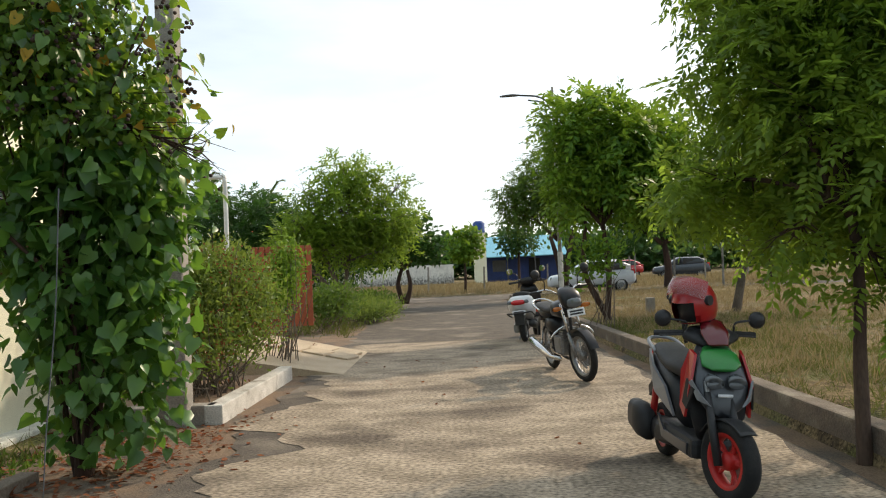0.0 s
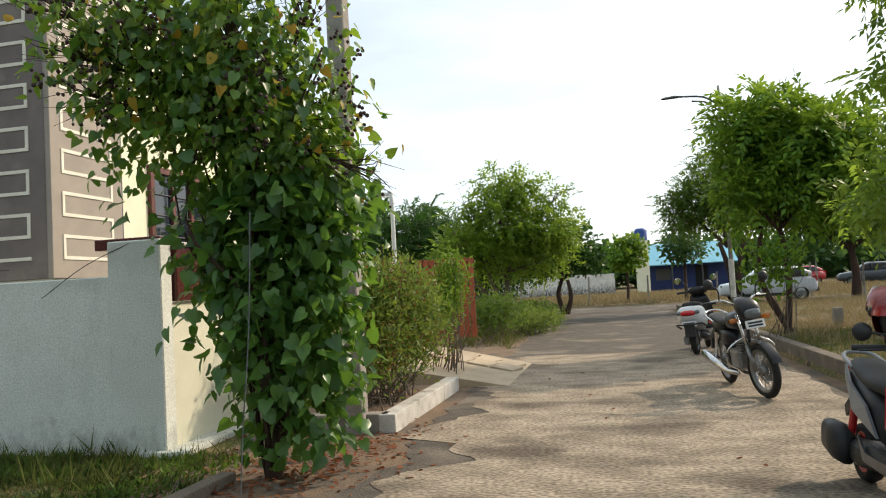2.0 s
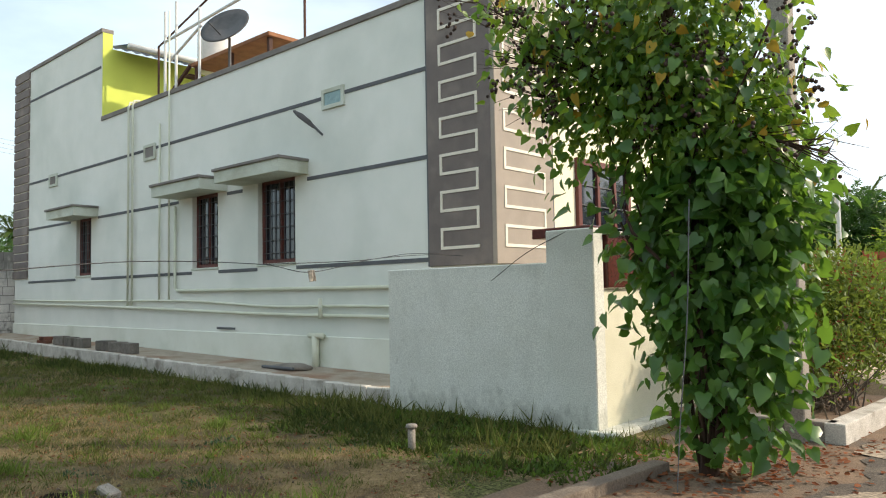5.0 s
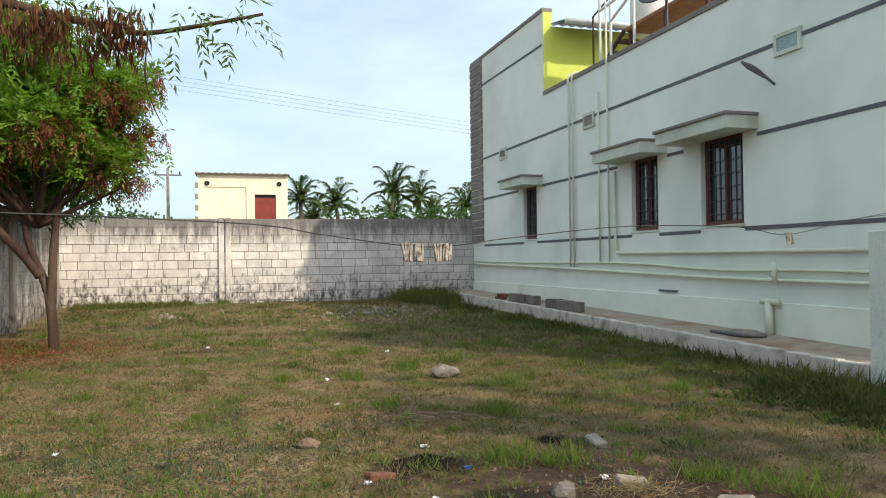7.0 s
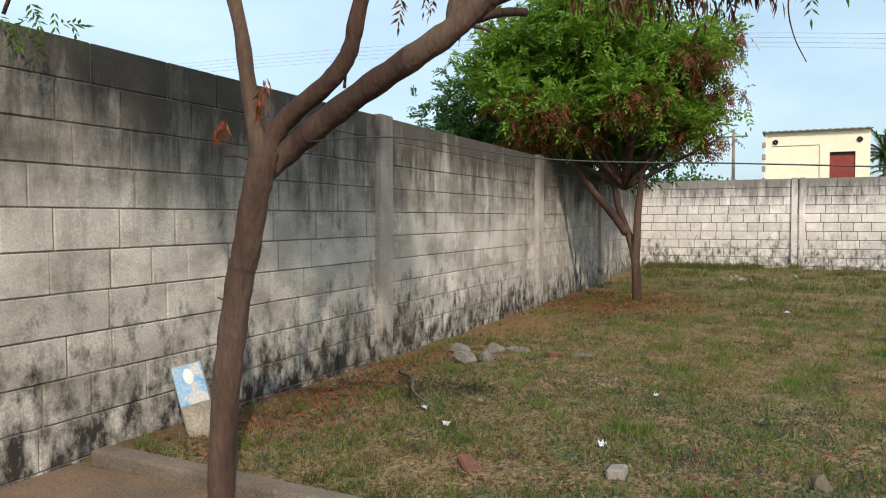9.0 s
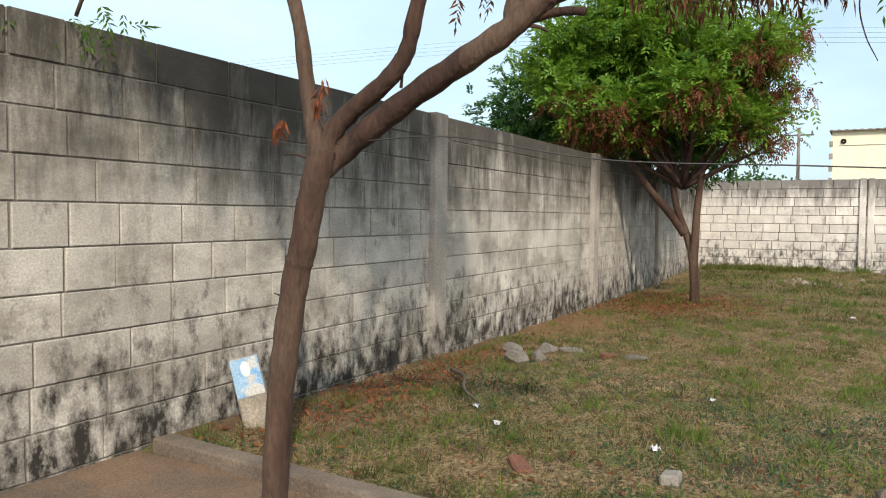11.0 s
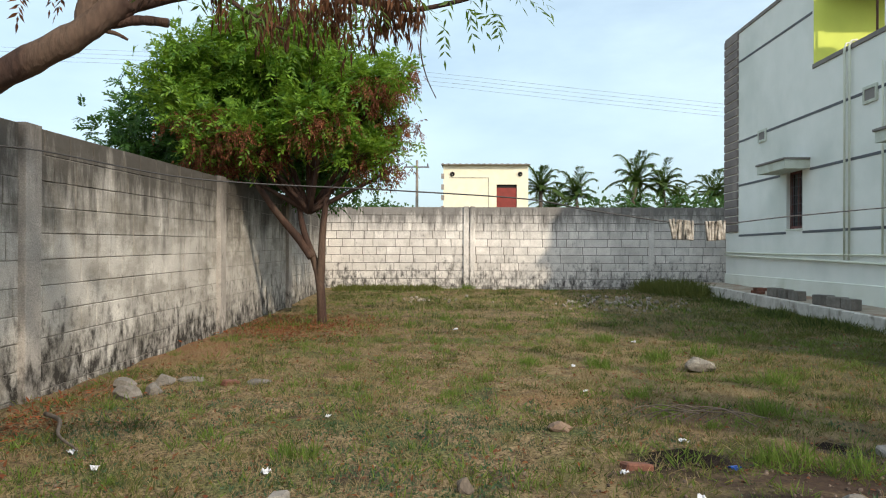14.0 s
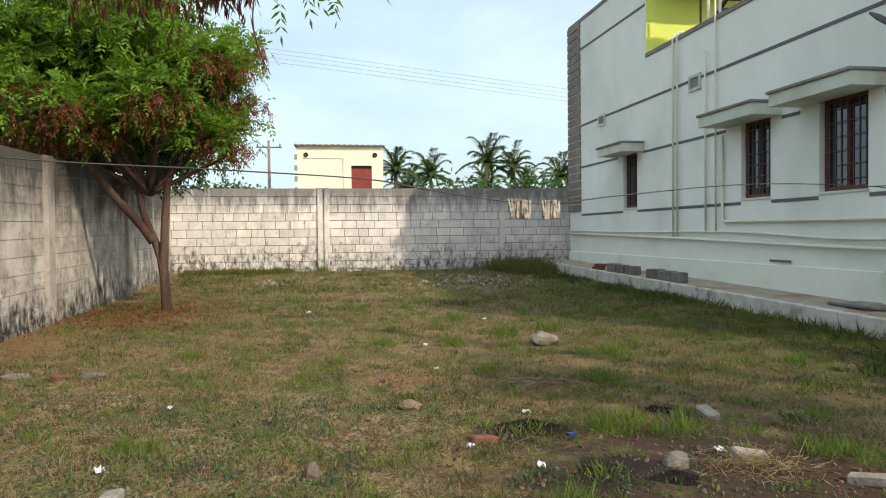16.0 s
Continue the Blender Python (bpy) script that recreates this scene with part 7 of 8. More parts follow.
    part("silencer", loft([(0.2, -0.14, 0.24, 0.025, 0.025), (-0.1, -0.15, 0.23, 0.028, 0.028), (-0.25, -0.17, 0.27, 0.05, 0.05), (-0.8, -0.2, 0.38, 0.055, 0.055), (-0.85, -0.2, 0.39, 0.03, 0.03)], 16, 2), M["chrome"], s, "chrome silencer", True)
    part("stand", tube([(-0.05, 0.1, 0.25), (-0.1, 0.27, 0.02)], 0.013, 6), M["steel"], s)
    part("rear_guard", solid([(-0.7, -0.07, 0.72), (-0.95, -0.07, 0.55), (-0.98, -0.07, 0.42), (-0.93, -0.07, 0.42), (-0.88, -0.07, 0.55), (-0.65, -0.07, 0.68)], (0, 0.14, 0)), M["black_p"], s)
    part("tail_light", box(-0.92, -0.06, 0.74, -0.85, 0.06, 0.8, 0.012), M["red_lens"], s)
    return s


motorcycle(pose(1.64, 9.33, 0.0, 6, 0, -82))


def white_scooter(m):
    s = thing("scooter", "white and black scooter with round mirrors on its stand", "scooter", m)
    wheel(s, 0, 0.21, 0.095, M["steel"], 5, m=pose(-0.6, 0, 0.21))
    wheel(s, 0, 0.21, 0.09, M["steel"], 5, m=pose(0.63, 0, 0.21) @ pose(0, 0, 0, 0, 0, 12))
    part("tail_body", loft([(0.02, 0, 0.45, 0.1, 0.16), (-0.2, 0, 0.56, 0.19, 0.19), (-0.5, 0, 0.61, 0.225, 0.18), (-0.75, 0, 0.64, 0.19, 0.14), (-0.86, 0, 0.68, 0.1, 0.06)], 20, 2.8), M["white_p"], s, "white rear body", True)
    part("seat", loft([(0.08, 0, 0.74, 0.09, 0.04), (-0.15, 0, 0.77, 0.14, 0.05), (-0.45, 0, 0.79, 0.15, 0.05), (-0.68, 0, 0.8, 0.1, 0.035)], 18, 2.6), M["seat"], s, smooth=True)
    part("tail_light", loft([(-0.83, 0, 0.67, 0.12, 0.05), (-0.88, 0, 0.675, 0.11, 0.04), (-0.9, 0, 0.675, 0.06, 0.02)], 16, 3), M["red_lens"], s, "red tail light", True)
    for y in (-1, 1):
        part("indicator", loft([(-0.8, 0.13 * y, 0.68, 0.04, 0.035), (-0.87, 0.15 * y, 0.68, 0.035, 0.025), (-0.88, 0.15 * y, 0.68, 0.01, 0.01)], 12), M["lens"], s, "clear indicator", True)
        part("grip", tube([(0.36, 0.14 * y, 1.0), (0.3, 0.33 * y, 0.99)], 0.02, 10), M["black_p"], s)
        mirror(s, (0.37, 0.16 * y, 1.0), (0.36, 0.3 * y, 1.2), 0)
    part("rear_bumper", tube(bend([(-0.5, 0.2, 0.42), (-0.85, 0.2, 0.5), (-0.93, 0.1, 0.5), (-0.93, -0.1, 0.5), (-0.85, -0.2, 0.5), (-0.5, -0.2, 0.42)], 4), 0.013, 8), M["black_p"], s)
    plate(s, -0.88, 0.5, 15, -1)
    part("rear_guard", solid([(-0.72, -0.08, 0.56), (-0.9, -0.08, 0.52), (-0.9, -0.08, 0.3), (-0.84, -0.08, 0.3)], (0, 0.16, 0)), M["black_p"], s)
    part("floor", box(-0.15, -0.17, 0.24, 0.45, 0.17, 0.34, 0.03), M["black_p"], s)
    part("shield", loft([(0.42, 0, 0.34, 0.16, 0.06), (0.5, 0, 0.5, 0.19, 0.1), (0.46, 0, 0.72, 0.2, 0.12), (0.4, 0, 0.88, 0.14, 0.07)], 18, 3), M["black_g"], s, "dark leg shield", True)
    part("front_apron", loft([(0.55, 0, 0.44, 0.1, 0.05), (0.58, 0, 0.55, 0.16, 0.1), (0.52, 0, 0.75, 0.17, 0.12), (0.44, 0, 0.9, 0.1, 0.05)], 18, 2.6), M["white_p"], s, "white front apron", True)
    part("bar_cowl", loft([(0.47, 0, 0.96, 0.06, 0.05), (0.4, 0, 1.0, 0.17, 0.07), (0.33, 0, 1.02, 0.12, 0.05)], 18, 2.4), M["black_g"], s, smooth=True)
    part("fork", tube([(0.63, 0.0, 0.3), (0.5, 0, 0.6)], 0.04, 10), M["black_p"], s)
    part("mudguard", loft([(0.5, 0, 0.42, 0.05, 0.03), (0.62, 0, 0.45, 0.07, 0.03), (0.78, 0, 0.38, 0.06, 0.03)], 14), M["white_p"], s, smooth=True)
    part("engine", loft([(-0.2, 0.04, 0.26, 0.1, 0.09), (-0.5, 0.1, 0.25, 0.07, 0.1), (-0.72, 0.11, 0.24, 0.04, 0.07)], 14, 3), M["steel"], s)
    part("silencer", loft([(-0.2, -0.14, 0.22, 0.03, 0.03), (-0.4, -0.17, 0.25, 0.06, 0.06), (-0.8, -0.18, 0.31, 0.06, 0.06), (-0.85, -0.18, 0.32, 0.03, 0.03)], 14, 2), M["black_p"], s, smooth=True)
    part("stand", tube([(-0.2, 0.1, 0.22), (-0.24, 0.16, 0.01)], 0.014, 6), M["steel"], s)
    return s


white_scooter(pose(1.77, 14.15, 0.0, -5, 0, 74) @ Matrix.Scale(1.07, 4))


# ---- parked cars ----
def car(label, m, paint, length=3.9):
    s = thing("car", label, "car", m, "parked cars")
    h = length / 2
    part("body", loft([(h, 0, 0.5, 0.6, 0.16), (h - 0.15, 0, 0.56, 0.78, 0.26), (h - 0.9, 0, 0.6, 0.83, 0.33), (0, 0, 0.62, 0.84, 0.36), (-h + 0.6, 0, 0.65, 0.83, 0.38), (-h + 0.12, 0, 0.66, 0.78, 0.34), (-h, 0, 0.62, 0.66, 0.22)], 24, 4.5), paint, s, smooth=True)
    part("cabin", loft([(h - 1.0, 0, 0.92, 0.66, 0.05), (h - 1.55, 0, 1.12, 0.64, 0.26), (0.1, 0, 1.18, 0.64, 0.3), (-h + 0.75, 0, 1.17, 0.63, 0.29), (-h + 0.2, 0, 1.05, 0.6, 0.16)], 24, 4.0), paint, s, smooth=True)
    for y in (-1, 1):
        part("window", solid([(h - 1.55, 0.655 * y, 0.98), (h - 1.6, 0.655 * y, 1.3), (0.0, 0.655 * y, 1.4), (0.0, 0.655 * y, 0.98)], (0, 0.012 * y, 0)), M["glass"], s)
        part("window", solid([(-0.08, 0.655 * y, 0.98), (-0.08, 0.655 * y, 1.4), (-h + 0.7, 0.65 * y, 1.36), (-h + 0.45, 0.65 * y, 1.0)], (0, 0.012 * y, 0)), M["glass"], s)
        part("tail_light", box(-h + 0.02, 0.58 * y - 0.1, 0.78, -h + 0.2, 0.58 * y + 0.14, 1.02, 0.03), M["red_lens"], s)
        part("headlight", box(h - 0.28, 0.55 * y - 0.14, 0.62, h - 0.06, 0.55 * y + 0.14, 0.76, 0.03), M["lens"], s)
        for x in (h - 0.72, -h + 0.68):
            wheel(s, 0, 0.3, 0.18, M["steel"], 5, m=pose(x, 0.74 * y, 0.3))
        part("sill", box(-h + 0.9, 0.8 * y - 0.04, 0.24, h - 0.95, 0.8 * y + 0.04, 0.36, 0.02), M["black_p"], s)
    part("rear_screen", solid([(-h + 0.62, -0.52, 1.38), (-h + 0.62, 0.52, 1.38), (-h + 0.2, 0.56, 1.05), (-h + 0.2, -0.56, 1.05)], (-0.02, 0, 0.02)), M["glass"], s)
    part("bumper", box(-h - 0.04, -0.66, 0.36, -h + 0.2, 0.66, 0.58, 0.05), M["black_p"], s)
    return s


car("white hatchback parked on the cross road", pose(7.1, 34.6, 0.0, 0, 0, 176), M["white_p"])
car("dark grey car parked beyond the field", pose(17.6, 54.0, 0.0, 0, 0, 170), M["grey_p"])
car("dark red car parked far off", pose(15.0, 62.0, 0.0, 0, 0, 190), M["red_p"])


# ---- grass ----
M["grass"] = leaf_mat("green_grass", (0.068, 0.085, 0.02), (0.14, 0.15, 0.045), (0.21, 0.22, 0.055), 0.7, 0.3, 0.1)
M["grass_dry"] = leaf_mat("dry_grass", (0.19, 0.145, 0.07), (0.34, 0.27, 0.15), (0.32, 0.24, 0.12), 0.8, 0.3, 0.1)
M["grass_blue"] = leaf_mat("grey_green_ground_cover", (0.04, 0.08, 0.04), (0.085, 0.13, 0.075), (0.1, 0.18, 0.08), 0.7, 0.3, 0.1)


def blades(name, label, P, lo, hi, material, seed, lean=0.5, width=0.1, tuft=1, spread=0.02):
    r = np.random.default_rng(seed)
    P = np.repeat(P, tuft, axis=0) + r.normal(size=(len(P) * tuft, 3)) * [spread, spread, 0]
    k = len(P)
    L = r.uniform(lo, hi, k)
    D = r.normal(size=(k, 3)) * lean + [0, 0, 1]
    N = r.normal(size=(k, 3)) * [1, 1, 0.2]
    return tagged(leaves(name, P, D, N, L, np.maximum(L * width, 0.004), material, LANCE), label, "grass", kind="stuff")


def bare(x, y, v):
    """False on the burnt, bare soil near the road."""
    return math.hypot(x + 4.4, (y - 1.7) * 0.75) + 1.4 * v > 1.05


def scatter(x0, x1, y0, y1, n, seed, keep):
    """Places on the ground, kept where keep(x, y, slow noise) holds."""
    r = np.random.default_rng(seed)
    out = []
    for x, y in zip(r.uniform(x0, x1, n), r.uniform(y0, y1, n)):
        if keep(x, y, 0.55 * noise.noise((x * 0.55, y * 0.55, seed)) + 0.6 * noise.noise((x * 1.9, y * 1.9, seed)) + 0.5 * noise.noise((x * 5.1, y * 5.1, seed))):
            out.append((x, y, height(x, y) - 0.008 + relief(x, y)))
    return np.array(out)


def clumps(name, label, area, n, each, radius, lo, hi, material, seed, keep, lean=0.7, width=0.07):
    """Tufts of grass of uneven size, each a spray of blades."""
    r = np.random.default_rng(seed)
    C = scatter(*area, n, seed, keep)
    size = r.uniform(0.5, 1.5, len(C)) ** 1.5
    P = np.repeat(C, each, axis=0)
    P = P + r.normal(size=P.shape) * [1, 1, 0] * (radius * np.repeat(size, each))[:, None]
    k = len(P)
    L = r.uniform(lo, hi, k) * np.repeat(np.sqrt(size), each)
    out = np.concatenate([P[:, :2] - np.repeat(C, each, axis=0)[:, :2], np.zeros((k, 1))], 1) / radius
    return tagged(leaves(name, P, out * 0.35 + r.normal(size=(k, 3)) * lean * 0.6 + [0, 0, 1], r.normal(size=(k, 3)) * [1, 1, 0.2], L, np.maximum(L * width, 0.004), material, LANCE), label, "grass", kind="stuff")


M["grass_bright"] = leaf_mat("fresh_green_grass", (0.06, 0.11, 0.018), (0.15, 0.21, 0.04), (0.25, 0.34, 0.06), 0.6, 0.35, 0.15)
M["grass_dark"] = leaf_mat("dark_green_grass", (0.03, 0.05, 0.014), (0.07, 0.09, 0.026), (0.11, 0.15, 0.035), 0.7, 0.3, 0.1)
PLOT = (-12, -3.7, -4.2, 6.2)
blades("grass", "short green grass of the plot", scatter(*PLOT, 42000, 1, lambda x, y, v: v > 0.25 and bare(x, y, v)), 0.015, 0.06, M["grass"], 1, 0.9, 0.12, 3, 0.02)
blades("dry_grass", "short withered grass of the plot", scatter(-14, -3.7, -4.2, 6.2, 60000, 2, lambda x, y, v: v > -0.1 and bare(x, y, v) and y < 3.8 + v), 0.015, 0.06, M["grass_dry"], 2, 1.2, 0.09, 3, 0.025)
clumps("grass", "green grass clumps over the plot", PLOT, 1500, 26, 0.04, 0.03, 0.1, M["grass"], 31, lambda x, y, v: v > 0.05 and bare(x, y, v))
clumps("grass", "dark green grass clumps over the plot", PLOT, 1500, 26, 0.045, 0.02, 0.08, M["grass_dark"], 32, lambda x, y, v: v > 0.05 and bare(x, y, v), 0.9, 0.09)
clumps("grass", "fresh green grass clumps over the plot", PLOT, 900, 30, 0.04, 0.03, 0.11, M["grass_bright"], 33, lambda x, y, v: v > -0.1 and bare(x, y, v + 0.3))
clumps("dry_grass", "straw coloured grass clumps over the plot", PLOT, 3600, 22, 0.055, 0.02, 0.09, M["grass_dry"], 34, lambda x, y, v: v > -0.1 and bare(x, y, v) and y < 4.2 + v, 1.1, 0.05)
clumps("ground_cover", "grey green creeping clumps", (-7.5, -3.7, -4.1, 2.2), 900, 34, 0.06, 0.012, 0.04, M["grass_blue"], 35, lambda x, y, v: v > 0.0, 1.5, 0.32)
clumps("grass", "dark grass clumps at the back of the plot", (-23.8, -12, -4.2, 6.2), 1500, 18, 0.1, 0.04, 0.14, M["grass_dark"], 36, lambda x, y, v: v > 0.0)
clumps("grass", "fresh grass clumps at the back of the plot", (-23.8, -12, -4.2, 6.2), 800, 20, 0.09, 0.05, 0.15, M["grass_bright"], 37, lambda x, y, v: v > 0.05)
clumps("weeds", "tall leafy weeds below the plinth walk", (-20, -4.2, 5.1, 6.25), 360, 30, 0.09, 0.05, 0.19, M["grass_dark"], 38, lambda x, y, v: v + 0.5 * (y - 5.7) > 0.05, 1.1, 0.1)
clumps("weeds", "bushy green weeds before the boundary wall", (-7.0, -3.2, 4.6, 6.2), 260, 40, 0.09, 0.025, 0.1, M["grass_dark"], 39, lambda x, y, v: v > -0.2, 1.3, 0.3)
blades("grass", "short green grass at the back of the plot", scatter(-23.9, -12, -4.2, 6.3, 16000, 3, lambda x, y, v: v > 0.1), 0.03, 0.09, M["grass"], 3, 0.8, 0.14, 3, 0.04)
blades("dry_grass", "withered grass at the back of the plot", scatter(-23.9, -12, -4.2, 6.3, 18000, 13, lambda x, y, v: v > -0.2), 0.03, 0.08, M["grass_dry"], 13, 0.8, 0.14, 3, 0.04)
blades("ground_cover", "grey green creeping ground cover", scatter(-8, -3.7, -3.6, -0.2, 9000, 4, lambda x, y, v: v > 0.05), 0.015, 0.045, M["grass_blue"], 4, 1.4, 0.3, 3, 0.025)
blades("weeds", "taller green weeds along the plinth walk", scatter(-23.5, -3.4, 4.4, 6.28, 6500, 5, lambda x, y, v: v + 0.45 * (y - 5.6) > 0.2), 0.03, 0.2, M["grass"], 5, 0.6, 0.07, 3, 0.03)
blades("weeds", "green weeds before the boundary wall", scatter(-7.2, -3.05, 4.3, 6.2, 9000, 6, lambda x, y, v: v + 0.25 * (y - 5.2) > 0.05), 0.02, 0.1, M["leaf_neem"], 6, 1.1, 0.32, 2, 0.05)
blades("weeds", "thin taller weeds before the boundary wall", scatter(-7.2, -3.05, 5.2, 6.2, 500, 66, lambda x, y, v: v > 0.1), 0.1, 0.34, M["grass"], 66, 0.45, 0.05, 4, 0.05)
blades("weeds", "dark green weeds in the far corner", scatter(-23.9, -19.5, 4.0, 6.4, 3000, 7, lambda x, y, v: math.hypot((x + 22.4) * 0.6, y - 5.8) + v < 1.0), 0.08, 0.5, M["grass"], 7, 0.5, 0.06, 4, 0.05)
blades("grass", "dark green grass on the shaded side of the plot", scatter(-16, -3.8, 2.6, 6.2, 16000, 14, lambda x, y, v: v + 0.25 * (y - 4.2) > 0.15 and bare(x, y, v)), 0.03, 0.11, M["grass"], 14, 0.8, 0.09, 3, 0.03)
blades("ground_cover", "low leafy green ground cover tufts", scatter(-7.5, -3.6, -0.5, 5.4, 9000, 15, lambda x, y, v: v > 0.42), 0.015, 0.06, M["grass_blue"], 15, 1.3, 0.35, 4, 0.03)
blades("weeds", "green weeds at the foot of the far wall", scatter(-23.9, -22.8, -4.4, -1.2, 900, 8, lambda x, y, v: True), 0.06, 0.25, M["grass"], 8, 0.6, 0.1, 3, 0.04)
for k, (x, y, s) in enumerate(((-5.38, -1.56, 1.0), (-5.39, 1.59, 1.2), (-5.21, 1.9, 1.2), (-7.5, 1.13, 0.9), (-9.39, 1.11, 1.1), (-6.78, 2.04, 1.1), (-9.87, 1.91, 1.2), (-10.3, 2.65, 1.3), (-8.26, 2.72, 1.1), (-4.4, 2.75, 1.0), (-4.1, 2.95, 1.2), (-4.6, 2.55, 0.9), (-4.0, 0.75, 1.0), (-7.6, -0.6, 0.6), (-6.9, 1.2, 0.7), (-9.6, 0.3, 0.9), (-11.5, 1.6, 1.0), (-13, 0.2, 1.0), (-9.0, -1.8, 0.7), (-7.4, 4.3, 0.9), (-23.7, -0.3, 1.4))):
    blades("grass_tuft", "bright green grass tuft on the plot", scatter(x - 0.13 * s, x + 0.13 * s, y - 0.13 * s, y + 0.13 * s, 90, 50 + k, lambda a, b, v: True), 0.06 * s, 0.19 * s, M["grass_bright"], 50 + k, 0.5, 0.05, 2, 0.02)
spots = np.random.default_rng(71)
tufts = scatter(-20, -3.8, -3.8, 5.6, 260, 72, lambda x, y, v: v > -0.2)
tufts = np.repeat(tufts, 42, axis=0) * [1, 1, 1]
tufts = tufts + spots.normal(size=tufts.shape) * [0.055, 0.055, 0]
blades("grass", "small fresh green tufts scattered over the plot", tufts, 0.04, 0.15, M["grass_bright"], 73, 0.7, 0.07, 1, 0.01)
clover = scatter(-7.5, -3.7, -1.0, 4.6, 90, 74, lambda x, y, v: v > 0.0)
clover = np.repeat(clover, 50, axis=0) + spots.normal(size=(len(clover) * 50, 3)) * [0.11, 0.11, 0]
blades("ground_cover", "low leafy green cover on the dark soil", clover, 0.015, 0.05, M["grass_bright"], 75, 1.4, 0.45, 1, 0.01)
blades("dry_grass", "tall dry straw grass on the field", scatter(3.1, 13, 3.4, 30.5, 42000, 9, lambda x, y, v: v > -0.1 and y > 6.5), 0.05, 0.24, M["grass_dry"], 9, 0.55, 0.05, 2, 0.03)
blades("grass", "green grass along the drain kerb", scatter(3.05, 9.0, 3.0, 15, 40000, 10, lambda x, y, v: v - 0.07 * (x - 5) > -0.05), 0.03, 0.13, M["grass"], 10, 0.7, 0.08, 2, 0.03)
blades("dry_grass", "straw grass beyond the cross road", scatter(-12, 26, 37.2, 60, 16000, 11, lambda x, y, v: v > -0.3), 0.15, 0.4, M["grass_dry"], 11, 0.5, 0.12, 2, 0.08)
blades("weeds", "green weeds on the creeper's verge", scatter(-3.4, -1.9, 16.0, 29, 2600, 12, lambda x, y, v: v > -0.1), 0.08, 0.35, M["grass"], 12, 0.6, 0.07, 2, 0.04)

# ---- stones, rubble and litter ----
M["stone"] = mat("grey_stone", (0.2, 0.18, 0.155), (0.13, 0.118, 0.102), 9.0, 0.9, 0.5, 40, rand=0.25)
M["boulder"] = mat("pale_granite_boulder", (0.27, 0.245, 0.2), (0.17, 0.15, 0.125), 14.0, 0.92, 0.6, 40, c3=(0.12, 0.105, 0.085), s3=6.0, t3=(0.55, 0.7), grain=0.4)
M["dark_stone"] = mat("soil_stained_chips", (0.17, 0.125, 0.095), (0.09, 0.065, 0.05), 9.0, 0.95, 0.4, 40, island=0.5)
M["pale_stone"] = mat("pale_rubble", (0.33, 0.29, 0.235), (0.21, 0.185, 0.15), 9.0, 0.92, 0.4, 40, island=0.3)
M["brick"] = mat("red_brick", (0.19, 0.08, 0.05), (0.13, 0.055, 0.038), 12.0, 0.9, 0.4, 50, rand=0.2)
M["char"] = mat("burnt_soil", (0.014, 0.012, 0.011), (0.028, 0.022, 0.018), 12.0, 1.0, 0.6, 50, spec=0.0, grain=0.6)
M["paper"] = mat("white_litter", (0.62, 0.63, 0.66), (0.5, 0.52, 0.56), 9.0, 0.7, 0.1, 50)


def rock(name, label, category, x, y, z, sx, sy, sz, material, seed, rz=0.0, group=""):
    r = random.Random(seed)
    bm = bmesh.new()
    bmesh.ops.create_icosphere(bm, subdivisions=2, radius=1.0)
    for v in bm.verts:
        v.co *= 1 + 0.34 * noise.noise(v.co * 1.7 + Vector((seed, 0, 0))) + 0.12 * noise.noise(v.co * 4.3 + Vector((0, seed, 0)))
    for q in range(5):
        way = Vector((r.uniform(-1, 1), r.uniform(-1, 1), r.uniform(-0.2, 1))).normalized()
        bmesh.ops.bisect_plane(bm, geom=bm.verts[:] + bm.edges[:] + bm.faces[:], plane_co=way * r.uniform(0.62, 0.85), plane_no=way, clear_outer=True)
        bmesh.ops.holes_fill(bm, edges=[e for e in bm.edges if e.is_boundary])
    for v in bm.verts:
        v.co = Vector((v.co.x * sx, v.co.y * sy, max(v.co.z, -0.55) * sz))
    o = part(name, bm, material, smooth=False)
    o.matrix_world = pose(x, y, z + 0.45 * sz, r.uniform(-8, 8), r.uniform(-8, 8), rz)
    return tagged(o, label, category, group)


for k, (x, y, a, b, c) in enumerate(((-7.3, -3.54, 0.12, 0.14, 0.09), (-7.85, -3.81, 0.1, 0.12, 0.08), (-7.52, -3.39, 0.08, 0.09, 0.075), (-8.05, -3.5, 0.1, 0.1, 0.075), (-8.25, -3.3, 0.1, 0.18, 0.035), (-8.12, -2.56, 0.08, 0.13, 0.04))):
    rock("stone", "grey stone lying near the block wall", "stone", x, y, 0.0, a, b, c, M["stone"], 200 + k, k * 40, "stones by the wall")
rock("boulder", "pale rounded boulder on the grass", "stone", -9.15, 2.2, 0.02, 0.12, 0.18, 0.1, M["boulder"], 210)
rock("stone", "broken pale rock with green tint", "stone", -4.5, 1.55, 0.0, 0.06, 0.09, 0.07, M["stone"], 211)
rock("coconut_husk", "brown coconut husk on the grass", "husk", -4.75, -0.48, 0.0, 0.055, 0.055, 0.06, M["bark_grey"], 212)
rock("clod", "dark earth clod on the grass", "clod", -6.25, 0.24, 0.0, 0.09, 0.1, 0.05, M["soil"], 213)
